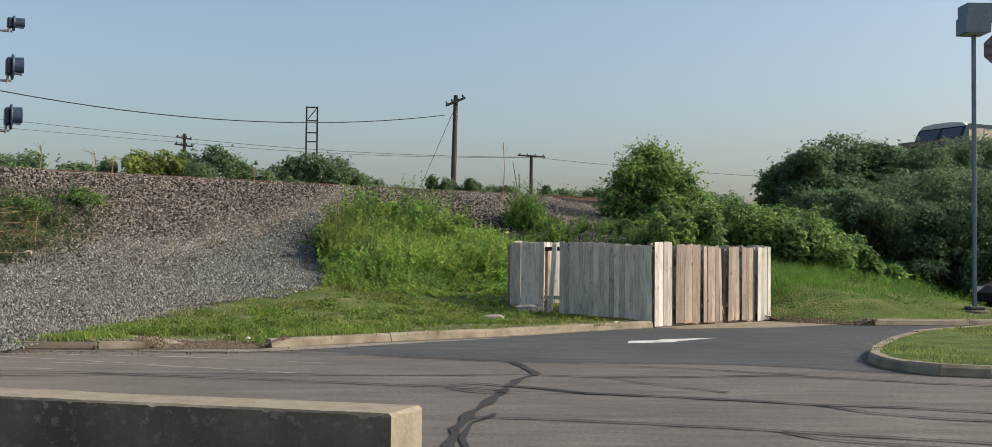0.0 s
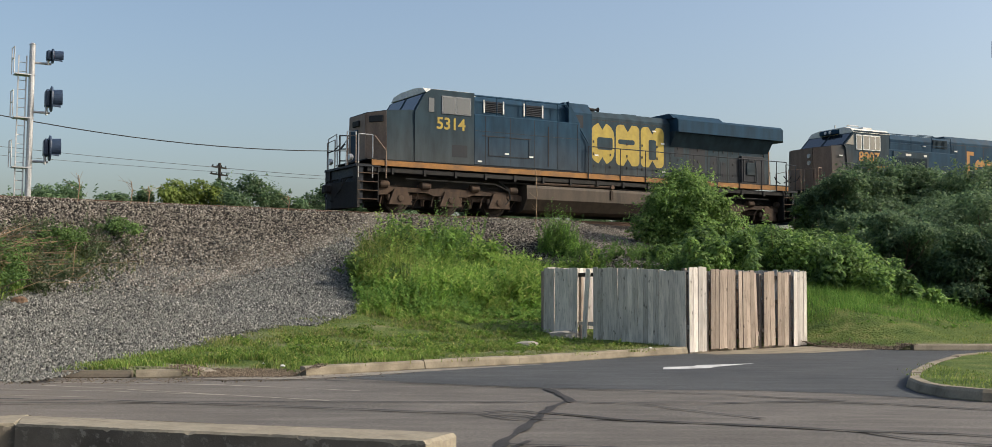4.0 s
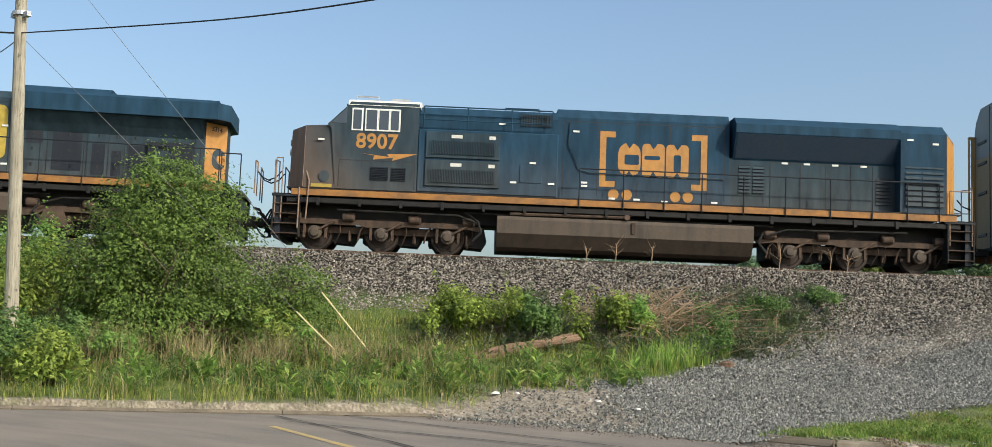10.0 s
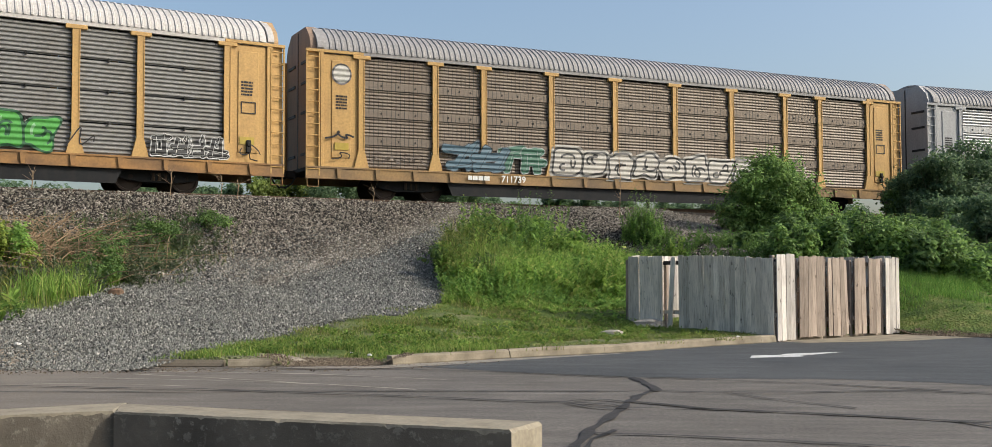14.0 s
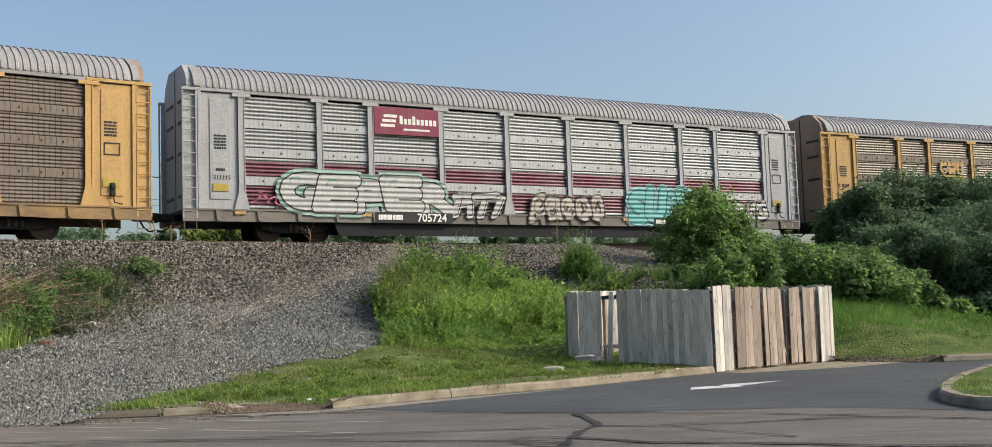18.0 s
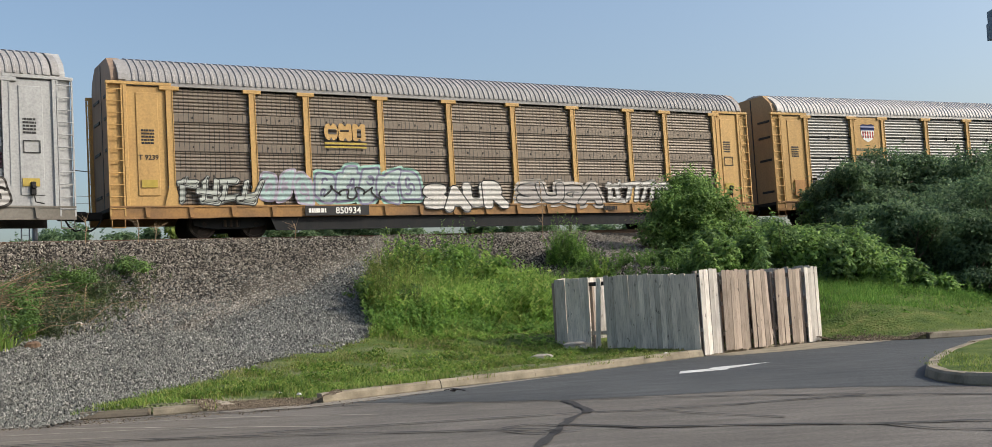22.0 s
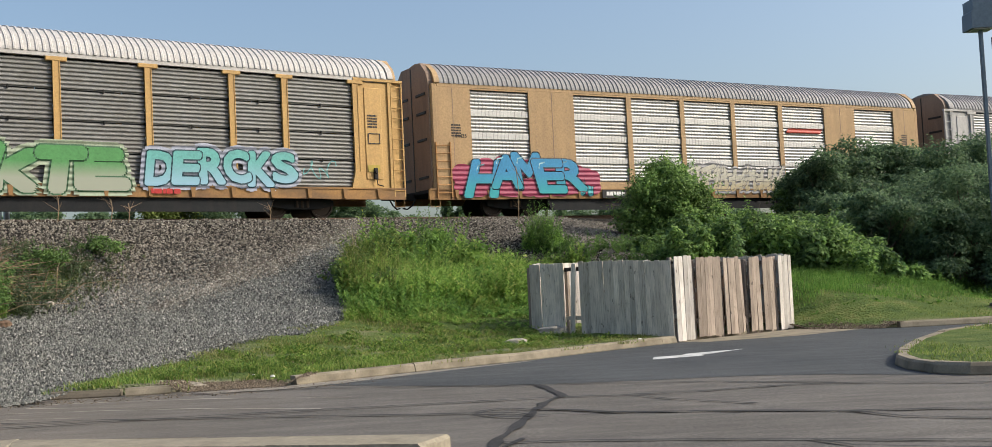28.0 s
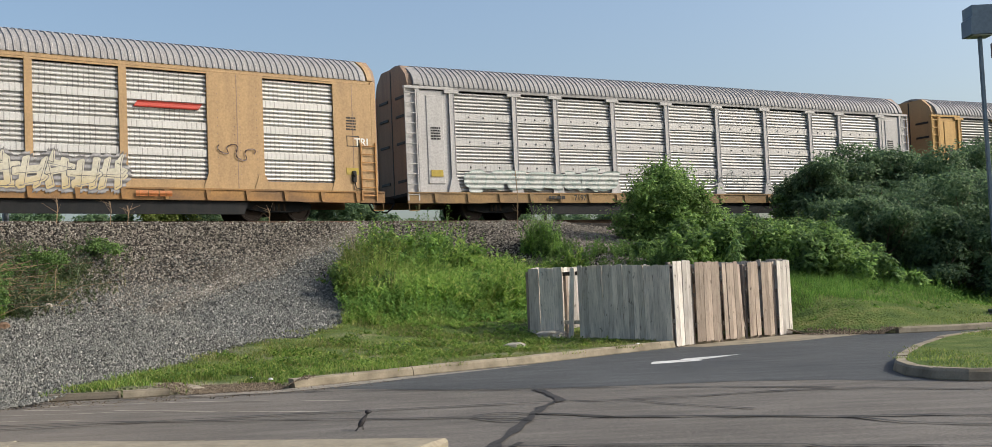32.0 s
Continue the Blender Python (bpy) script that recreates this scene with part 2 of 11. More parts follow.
ASPHALT = graded_street()
ASPHALT_NEW = asphalt("sealed_asphalt", (0.048, 0.051, 0.054), (0.074, 0.077, 0.079), 0.22)
ROAD_DUST = paint("pale_tyre_dust", (0.37, 0.335, 0.285), (0.15, 0.135, 0.115), 0.8, 0.95, streak=(1, 1, 1), scale=5)
TAR = asphalt("tar_seal", (0.028, 0.027, 0.028), (0.045, 0.043, 0.042), 0.1)
ROAD_PAINT = paint("road_paint_white", (0.62, 0.62, 0.6), (0.2, 0.19, 0.18), 0.6, 0.8)
ROAD_YELLOW = paint("road_paint_yellow", (0.45, 0.33, 0.12), (0.25, 0.22, 0.18), 0.8, 0.8)
CONCRETE = paint("kerb_concrete", (0.275, 0.235, 0.172), (0.11, 0.088, 0.06), 0.85, 0.9, streak=(1, 1, 1), scale=2.5, fine=40)
CONCRETE_OLD = paint("wall_concrete", (0.285, 0.248, 0.185), (0.17, 0.146, 0.105), 0.75, 0.9, streak=(1, 1, 0.6), scale=7, fine=45)
CONCRETE_SHADED = shaded_grimy_concrete()
CONCRETE_DIRTY = paint("buried_kerb_concrete", (0.16, 0.133, 0.098), (0.075, 0.062, 0.042), 0.9, 0.95, streak=(1, 1, 1), scale=3, fine=40)
GROUND = terrain_material()
BOARD_GREY = wood("weathered_grey_board", (0.72, 0.64, 0.53), (0.38, 0.33, 0.27))
BOARD_TAN = wood("weathered_tan_board", (0.375, 0.307, 0.253), (0.21, 0.16, 0.125))
BOARD_PALE = wood("new_pale_board", (0.66, 0.61, 0.555), (0.47, 0.41, 0.35))
POLE_WOOD = wood("pole_wood", (0.34, 0.31, 0.24), (0.15, 0.13, 0.1))
DARK_WOOD = wood("dark_pole_wood", (0.085, 0.072, 0.062), (0.04, 0.034, 0.03))
TIE_WOOD = wood("tie_wood", (0.12, 0.1, 0.085), (0.05, 0.042, 0.036))
LOG_WOOD = wood("rotten_log", (0.2, 0.13, 0.085), (0.08, 0.05, 0.035))
RAIL = paint("rail_steel", (0.13, 0.085, 0.06), (0.05, 0.035, 0.03), 0.5, 0.6, 0.5)
RAIL_TOP = paint("rail_head", (0.5, 0.48, 0.46), (0.3, 0.26, 0.22), 0.3, 0.3, 0.9)
LOCO_BLUE = dusty_paint("loco_blue", (0.015, 0.044, 0.077))
LOCO_GREY = dusty_paint("loco_grey_blue", (0.027, 0.047, 0.062))
CAB_RUST = dusty_paint("loco_rusty_cab", (0.03, 0.047, 0.06))


def rust_front():
    """Rust brown thrown over the lower front of the cab, fading backwards and upwards."""
    n, l = CAB_RUST.node_tree.nodes, CAB_RUST.node_tree.links
    b = n["Principled BSDF"]
    co = n.new("ShaderNodeTexCoord").outputs["Object"]
    sp = n.new("ShaderNodeSeparateXYZ")
    l.new(co, sp.inputs[0])
    cloud = noise_node(n, l, 0.9, 5, co)
    slope = n.new("ShaderNodeMath")
    slope.operation = "MULTIPLY_ADD"
    l.new(sp.outputs[2], slope.inputs[0])
    slope.inputs[1].default_value = 0.55
    l.new(sp.outputs[0], slope.inputs[2])
    spread = n.new("ShaderNodeMath")
    spread.operation = "MULTIPLY_ADD"
    l.new(cloud.outputs["Fac"], spread.inputs[0])
    spread.inputs[1].default_value = -1.6
    l.new(slope.outputs[0], spread.inputs[2])
    mp = n.new("ShaderNodeMapRange")
    mp.inputs[1].default_value, mp.inputs[2].default_value, mp.inputs[3].default_value, mp.inputs[4].default_value = -9.7, -7.7, 0.6, 0.0
    l.new(spread.outputs[0], mp.inputs[0])
    was = b.inputs["Base Color"].links[0].from_socket
    l.new(mix(n, l, mp.outputs[0], was, (0.17, 0.115, 0.08)), b.inputs["Base Color"])


rust_front()
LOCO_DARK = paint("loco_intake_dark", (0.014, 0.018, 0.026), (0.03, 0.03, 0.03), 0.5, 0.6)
LOCO_YELLOW = paint("loco_yellow", (0.42, 0.31, 0.055), (0.24, 0.18, 0.07), 0.5, 0.5, fine=5)
LOCO_ORANGE = paint("loco_faded_orange", (0.42, 0.21, 0.055), (0.22, 0.12, 0.055), 0.45, 0.5, fine=5)
SILL_ORANGE = paint("loco_sill_orange", (0.31, 0.145, 0.04), (0.12, 0.075, 0.045), 0.85, 0.6, streak=(1.2, 1, 2), fine=6)
LOCO_ROOF = paint("loco_cab_roof_white", (0.68, 0.66, 0.6), (0.35, 0.32, 0.28), 0.4, 0.5)
LOCO_BROWN = paint("loco_nose_rust_brown", (0.24, 0.17, 0.125), (0.12, 0.085, 0.065), 0.6, 0.6)
FRAME_GREY = paint("window_frame_grey", (0.2, 0.21, 0.22), (0.1, 0.1, 0.1), 0.4, 0.5)
LOCO_SCREEN = paint("loco_screen_blue", (0.028, 0.046, 0.076), (0.04, 0.05, 0.062), 0.5, 0.6)
FRAME_BLACK = paint("frame_black", (0.015, 0.0145, 0.0145), (0.03, 0.024, 0.02), 0.6, 0.7)
UNDER_BLACK = paint("underframe_black", (0.01, 0.011, 0.013), (0.024, 0.021, 0.019), 0.5, 0.75)
TRUCK_RUST = paint("truck_dust_brown", (0.083, 0.055, 0.038), (0.017, 0.0155, 0.0145), 0.95, 0.85, fine=9)
TANK_BROWN = paint("fuel_tank_brown", (0.085, 0.065, 0.048), (0.035, 0.03, 0.026), 0.75, 0.7)
WHEEL = paint("wheel_steel", (0.05, 0.038, 0.031), (0.025, 0.021, 0.018), 0.6, 0.6, 0.5)
WHITE_PAINT = paint("white_paint", (0.75, 0.74, 0.7), (0.4, 0.37, 0.32), 0.3, 0.5)
BLACK_PAINT = paint("black_paint", (0.02, 0.02, 0.022), (0.05, 0.045, 0.04), 0.4, 0.5)
RACK_YELLOW = paint("rack_yellow", (0.49, 0.305, 0.112), (0.28, 0.16, 0.07), 0.45, 0.55, vary=0.05)
RACK_TAN = paint("rack_faded_tan", (0.415, 0.272, 0.138), (0.26, 0.17, 0.098), 0.5, 0.6, vary=0.05)
RACK_RUSTY = paint("rack_rusty_orange", (0.42, 0.22, 0.08), (0.16, 0.09, 0.055), 0.6, 0.65)
SILL_RUST = paint("sill_rusty_yellow", (0.33, 0.18, 0.065), (0.09, 0.06, 0.045), 0.9, 0.7, streak=(0.5, 1, 1.2), scale=1.0)
SILL_TAN = paint("sill_dusty_tan", (0.3, 0.19, 0.085), (0.12, 0.09, 0.065), 0.9, 0.7, streak=(0.5, 1, 1.2), scale=1.0)
SILL_GREY = paint("sill_dusty_grey", (0.2, 0.183, 0.158), (0.1, 0.086, 0.07), 0.8, 0.7, streak=(0.5, 1, 1.2), scale=1.0)
RACK_WHITE = paint("rack_white", (0.37, 0.37, 0.372), (0.21, 0.205, 0.2), 0.45, 0.55)
RACK_SILVER = paint("rack_pale_silver", (0.46, 0.44, 0.43), (0.3, 0.28, 0.265), 0.45, 0.55)
RACK_BROWN = paint("rack_end_brown", (0.30, 0.21, 0.15), (0.14, 0.1, 0.08), 0.55, 0.65)
ROOF_WHITE = paint("roof_white", (0.5, 0.475, 0.455), (0.36, 0.33, 0.30), 0.35, 0.6, 0.0)
ROOF_GREY = paint("roof_galvanised", (0.295, 0.283, 0.28), (0.205, 0.19, 0.185), 0.5, 0.65, 0.0)
PANEL_GALV = panel_material("panel_galvanised", (0.238, 0.236, 0.23), (0.145, 0.132, 0.115), 0.5)
PANEL_BROWN = panel_material("panel_perforated_brown", (0.2, 0.168, 0.136), (0.14, 0.106, 0.08), 0.65, 1.0)
PANEL_PLAIN = panel_material("panel_white_plain", (0.43, 0.435, 0.44), (0.27, 0.265, 0.26), 0.4, 0.35)
PANEL_MAROON = [panel_material("panel_white_maroon_bands", (0.45, 0.455, 0.46), (0.28, 0.275, 0.27), 0.4, 0.35, ((0.17, 0.03, 0.06), bands))
                for bands in ([(0.15, 0.79)], [(0.17, 0.65)])] + [PANEL_PLAIN, PANEL_PLAIN]
PANEL_WHITE = panel_material("panel_white_galvanised", (0.57, 0.56, 0.545), (0.37, 0.35, 0.33), 0.45, 0.5)
PANEL_SILVER = panel_material("panel_silver", (0.49, 0.48, 0.475), (0.34, 0.32, 0.305), 0.45, 0.25)
MAROON = paint("sign_maroon", (0.2, 0.03, 0.06), (0.25, 0.12, 0.12), 0.3, 0.5)
GALV = paint("galvanised_steel", (0.5, 0.5, 0.5), (0.3, 0.28, 0.26), 0.4, 0.45, 0.6)
DARK_STEEL = paint("dark_bronze_steel", (0.06, 0.062, 0.068), (0.06, 0.055, 0.05), 0.3, 0.5, 0.3)
# The sky's blue reflection is put into the lamp steel's base colour.
LAMP_STEEL = paint("lamp_blue_grey_steel", (0.1, 0.138, 0.182), (0.07, 0.09, 0.115), 0.4, 0.4, 0.3)
CABLE_FAR = paint("cable_weathered_grey", (0.14, 0.14, 0.14), (0.1, 0.1, 0.1), 0.3, 0.6)
CABLE = paint("cable_black", (0.02, 0.02, 0.02), (0.04, 0.04, 0.04), 0.3, 0.6)
ROCK = paint("pale_rock", (0.4, 0.365, 0.31), (0.16, 0.145, 0.12), 0.8, 0.9, streak=(1, 1, 1), scale=4)
RUBBER = paint("rubber_black", (0.015, 0.015, 0.015), (0.04, 0.035, 0.03), 0.4, 0.8)
LITTER = paint("litter_white", (0.72, 0.7, 0.66), (0.4, 0.36, 0.3), 0.4, 0.7)
FEATHER = paint("bird_dark_feather", (0.03, 0.028, 0.03), (0.06, 0.05, 0.045), 0.4, 0.7)
SIGN_RED = paint("sign_red", (0.45, 0.03, 0.03), (0.3, 0.1, 0.08), 0.3, 0.5)
GLASS, gn, gl, gb = shader("dark_window_glass", 0.06, 0.0, 0.6)
gb.inputs["Base Color"].default_value = (0.012, 0.016, 0.02, 1)
gb.inputs["IOR"].default_value = 1.9
SIGNAL_NAVY = paint("signal_navy", (0.032, 0.052, 0.092), (0.04, 0.05, 0.068), 0.4, 0.4)
PLASTIC_RED = paint("lens_red", (0.3, 0.02, 0.015), (0.1, 0.02, 0.02), 0.3, 0.3)
LEAF_BRIGHT = leaf_material("leaf_bright", (0.1, 0.2, 0.048), (0.3, 0.47, 0.115), trans=0.58)
LEAF_TREE = leaf_material("leaf_tree", (0.072, 0.145, 0.04), (0.27, 0.405, 0.112), trans=0.5)
LEAF_MID = leaf_material("leaf_mid", (0.068, 0.130, 0.041), (0.165, 0.260, 0.072), trans=0.45)
LEAF_OLIVE = leaf_material("leaf_olive", (0.095, 0.145, 0.036), (0.26, 0.32, 0.08), trans=0.45)
# Leaf colour lifted to stand for the haze before these trees.
LEAF_DARK = leaf_material("leaf_dark", (0.062, 0.12, 0.064), (0.185, 0.265, 0.13), trans=0.55)
LEAF_SHRUB = leaf_material("leaf_shrub", (0.06, 0.122, 0.042), (0.205, 0.315, 0.1), trans=0.5)
LEAF_BUSH = leaf_material("leaf_bush", (0.05, 0.098, 0.024), (0.22, 0.31, 0.07), trans=0.45)
LEAF_DULL = leaf_material("leaf_dull", (0.078, 0.120, 0.058), (0.165, 0.200, 0.109), (0.233, 0.190, 0.145))
# Blue is raised in this leaf colour to stand for distance haze.
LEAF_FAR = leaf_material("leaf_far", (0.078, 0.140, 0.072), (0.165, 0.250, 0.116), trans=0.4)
GRASS_BLADE = leaf_material("grass_blade", (0.07, 0.14, 0.028), (0.265, 0.38, 0.08), (0.4, 0.38, 0.13), trans=0.5)
GRASS_VERGE = leaf_material("verge_blade", (0.09, 0.135, 0.028), (0.33, 0.38, 0.085), (0.5, 0.41, 0.18), trans=0.5)
GRASS_LAWN = leaf_material("lawn_blade", (0.09, 0.135, 0.03), (0.28, 0.34, 0.085), (0.46, 0.39, 0.18), trans=0.5)
LEAF_YELLOW = leaf_material("leaf_yellow_green", (0.1, 0.155, 0.03), (0.34, 0.42, 0.085), trans=0.5)
GRASS_DRY = leaf_material("grass_dry", (0.13, 0.16, 0.05), (0.30, 0.26, 0.12), (0.42, 0.34, 0.2))
GRASS_STRAW = leaf_material("grass_straw", (0.2, 0.16, 0.08), (0.42, 0.35, 0.18))
GRASS_SLOPE = leaf_material("slope_blade", (0.06, 0.14, 0.026), (0.18, 0.33, 0.066), (0.25, 0.34, 0.085), trans=0.5)
GRASS_MOWN = leaf_material("mown_blade", (0.09, 0.14, 0.032), (0.24, 0.315, 0.075), (0.36, 0.34, 0.13), trans=0.5)
WEED_STEM = leaf_material("weed_blade", (0.115, 0.21, 0.043), (0.32, 0.47, 0.105), (0.45, 0.48, 0.15), trans=0.58)
TWIG = paint("twig_bark", (0.16, 0.12, 0.085), (0.07, 0.05, 0.04), 0.5, 0.9)
TWIG_DRY = paint("dry_twig", (0.34, 0.24, 0.15), (0.2, 0.13, 0.08), 0.5, 0.9)
STONE_WARM, sn, sl, sb = shader("ballast_stone", 0.9, 0, 0.2)
sg = sn.new("ShaderNodeNewGeometry")
sl.new(ramp(sn, sl, sg.outputs["Random Per Island"], [(0, (0.09, 0.078, 0.064)), (0.4, (0.18, 0.158, 0.131)), (0.85, (0.285, 0.255, 0.212)), (1, (0.43, 0.39, 0.335))]).outputs[0], sb.inputs["Base Color"])
STONE_PALE, sn, sl, sb = shader("dusty_stone", 0.9, 0, 0.2)
sg = sn.new("ShaderNodeNewGeometry")
sl.new(ramp(sn, sl, sg.outputs["Random Per Island"], [(0, (0.12, 0.111, 0.096)), (0.5, (0.25, 0.233, 0.202)), (1, (0.38, 0.355, 0.31))]).outputs[0], sb.inputs["Base Color"])
STONE_SOIL, sn, sl, sb = shader("brown_grit", 0.95, 0, 0.15)
sg = sn.new("ShaderNodeNewGeometry")
sl.new(ramp(sn, sl, sg.outputs["Random Per Island"], [(0, (0.06, 0.045, 0.032)), (0.6, (0.16, 0.124, 0.088)), (1, (0.3, 0.245, 0.18))]).outputs[0], sb.inputs["Base Color"])
STONE_DARK, sn, sl, sb = shader("fresh_dark_stone", 0.9, 0, 0.2)
sg = sn.new("ShaderNodeNewGeometry")
sl.new(ramp(sn, sl, sg.outputs["Random Per Island"], [(0, (0.055, 0.056, 0.052)), (0.5, (0.132, 0.133, 0.122)), (0.88, (0.22, 0.217, 0.198)), (1, (0.37, 0.36, 0.325))]).outputs[0], sb.inputs["Base Color"])
STONE_COOL, sn, sl, sb = shader("crushed_stone", 0.9, 0, 0.2)
sg = sn.new("ShaderNodeNewGeometry")
sl.new(ramp(sn, sl, sg.outputs["Random Per Island"], [(0, (0.07, 0.07, 0.063)), (0.45, (0.137, 0.136, 0.122)), (0.88, (0.218, 0.213, 0.19)), (1, (0.36, 0.348, 0.31))]).outputs[0], sb.inputs["Base Color"])
SPRAY = {}


def spray(r, g, b):
    key = (r, g, b)
    if key not in SPRAY:
        m = paint("spray_paint", tuple(v * 0.86 for v in key), tuple(v * 0.52 for v in key), 0.35, 0.55)
        n, l = m.node_tree.nodes, m.node_tree.links
        w = n.new("ShaderNodeTexWave")
        w.wave_type, w.bands_direction = "BANDS", "Z"
        w.inputs["Scale"].default_value, w.inputs["Distortion"].default_value = 1.67, 0.0
        l.new(n.new("ShaderNodeTexCoord").outputs["Object"], w.inputs["Vector"])
        bump(n, l, n["Principled BSDF"], w.outputs["Fac"], 1.0, 0.03)
        SPRAY[key] = m
    return SPRAY[key]


# ---- mesh building ----
class Mesh:
    """Vertices and faces of one part, gathered from simple solids."""

    def __init__(self):
        self.v, self.f, self.m = [], [], []

    def add(self, verts, faces, slot=0):
        o = len(self.v)
        self.v += [tuple(p) for p in verts]
        self.f += [tuple(o + i for i in q) for q in faces]
        self.m += [slot] * len(faces)
        return self

    def box(self, x0, x1, y0, y1, z0, z1, b=0.0, slot=0):
        x0, x1, y0, y1, z0, z1 = min(x0, x1), max(x0, x1), min(y0, y1), max(y0, y1), min(z0, z1), max(z0, z1)
        if not b:
            c = [(x, y, z) for x in (x0, x1) for y in (y0, y1) for z in (z0, z1)]
            return self.add(c, [(0, 1, 3, 2), (4, 6, 7, 5), (0, 4, 5, 1), (2, 3, 7, 6), (0, 2, 6, 4), (1, 5, 7, 3)], slot)
        b = min(b, (x1 - x0) / 3, (y1 - y0) / 3, (z1 - z0) / 3)
        verts, at = [], {}
        for i, x in enumerate((x0, x1)):
            for j, y in enumerate((y0, y1)):
                for k, z in enumerate((z0, z1)):
                    s = (1 - 2 * i, 1 - 2 * j, 1 - 2 * k)
                    for a in range(3):
                        p = [x + s[0] * b, y + s[1] * b, z + s[2] * b]
                        p[a] = (x, y, z)[a]
                        at[i, j, k, a] = len(verts)
                        verts.append(p)
        faces = []
        for a in range(3):
            o = [q for q in range(3) if q != a]
            for s in (0, 1):
                loop = []
                for p, q in ((0, 0), (1, 0), (1, 1), (0, 1)):
                    key = [0, 0, 0]
                    key[a], key[o[0]], key[o[1]] = s, p, q
                    loop.append(at[(*key, a)])
                faces.append(tuple(loop) if (s == 1) == (a != 1) else tuple(loop[::-1]))
            for p in (0, 1):
                for q in (0, 1):
                    k0, k1 = [0, 0, 0], [0, 0, 0]
                    k0[o[0]], k0[o[1]] = p, q
                    k1[o[0]], k1[o[1]], k1[a] = p, q, 1
                    faces.append((at[(*k0, o[0])], at[(*k0, o[1])], at[(*k1, o[1])], at[(*k1, o[0])]))
        for i in (0, 1):
            for j in (0, 1):
                for k in (0, 1):
                    faces.append(tuple(at[i, j, k, a] for a in range(3)))
        return self.add(verts, faces, slot)

    def prism(self, profile, a0, a1, axis="x", slot=0):
        """A profile drawn in the two other axes, drawn out from a0 to a1."""
        n = len(profile)
        put = {"x": lambda a, p: (a, p[0], p[1]), "y": lambda a, p: (p[0], a, p[1]), "z": lambda a, p: (p[0], p[1], a)}[axis]
        v = [put(a0, p) for p in profile] + [put(a1, p) for p in profile]
        f = [tuple(range(n))[::-1], tuple(range(n, 2 * n))] + [(i, (i + 1) % n, n + (i + 1) % n, n + i) for i in range(n)]
        return self.add(v, f, slot)

    def rod(self, p, q, r, n=8, r2=None, slot=0):
        p, q = Vector(p), Vector(q)
        d = (q - p).normalized()
        s = d.orthogonal().normalized()
        t = d.cross(s)
        r2 = r if r2 is None else r2
        v = [p + (s * math.cos(a) + t * math.sin(a)) * r for a in [2 * math.pi * i / n for i in range(n)]]
        v += [q + (s * math.cos(a) + t * math.sin(a)) * r2 for a in [2 * math.pi * i / n for i in range(n)]]
        f = [tuple(range(n))[::-1], tuple(range(n, 2 * n))] + [(i, (i + 1) % n, n + (i + 1) % n, n + i) for i in range(n)]
        return self.add(v, f, slot)

    def path(self, pts, r, n=6, slot=0):
        """One continuous tube along the points."""
        pts = [Vector(p) for p in pts]
        v, s = [], None
        for i, p in enumerate(pts):
            d = (pts[min(i + 1, len(pts) - 1)] - pts[max(i - 1, 0)]).normalized()
            s = (d.orthogonal() if s is None else s - d * s.dot(d)).normalized()
            t = d.cross(s)
            v += [p + (s * math.cos(2 * math.pi * k / n) + t * math.sin(2 * math.pi * k / n)) * r for k in range(n)]
        f = [(i * n + k, i * n + (k + 1) % n, (i + 1) * n + (k + 1) % n, (i + 1) * n + k) for i in range(len(pts) - 1) for k in range(n)]
        f += [tuple(range(n))[::-1], tuple(range((len(pts) - 1) * n, len(pts) * n))]
        return self.add(v, f, slot)

    def lathe(self, profile, centre, axis="y", n=20, slot=0):
        """profile: (distance along the axis, radius)."""
        c = Vector(centre)
        k = {"x": 0, "y": 1, "z": 2}[axis]
        o = [q for q in range(3) if q != k]
        v, f = [], []
        for a, r in profile:
            for i in range(n):
                p = [0, 0, 0]
                p[k], p[o[0]], p[o[1]] = a, r * math.cos(2 * math.pi * i / n), r * math.sin(2 * math.pi * i / n)
                v.append(c + Vector(p))
        for j in range(len(profile) - 1):
            for i in range(n):
                f.append((j * n + i, j * n + (i + 1) % n, (j + 1) * n + (i + 1) % n, (j + 1) * n + i))
        f += [tuple(range(n))[::-1], tuple(range((len(profile) - 1) * n, len(profile) * n))]
        return self.add(v, f, slot)

    def flat(self, pts, y, slot=0, thick=0.004):
        """A thin plate: an outline in x and z at the depth y, facing -y."""
        return self.prism(pts, y, y + thick, "y", slot)


def mesh_data(name, made, materials, smooth=False):
    me = bpy.data.meshes.new(name)
    me.from_pydata([tuple(p) for p in made.v], [], made.f)
    for m in materials if isinstance(materials, (list, tuple)) else [materials]:
        me.materials.append(m)
    me.polygons.foreach_set("material_index", made.m)
    bm = bmesh.new()
    bm.from_mesh(me)
    bmesh.ops.recalc_face_normals(bm, faces=bm.faces)
    bm.to_mesh(me)
    bm.free()
    if smooth:
        me.polygons.foreach_set("use_smooth", [True] * len(me.polygons))
    return me


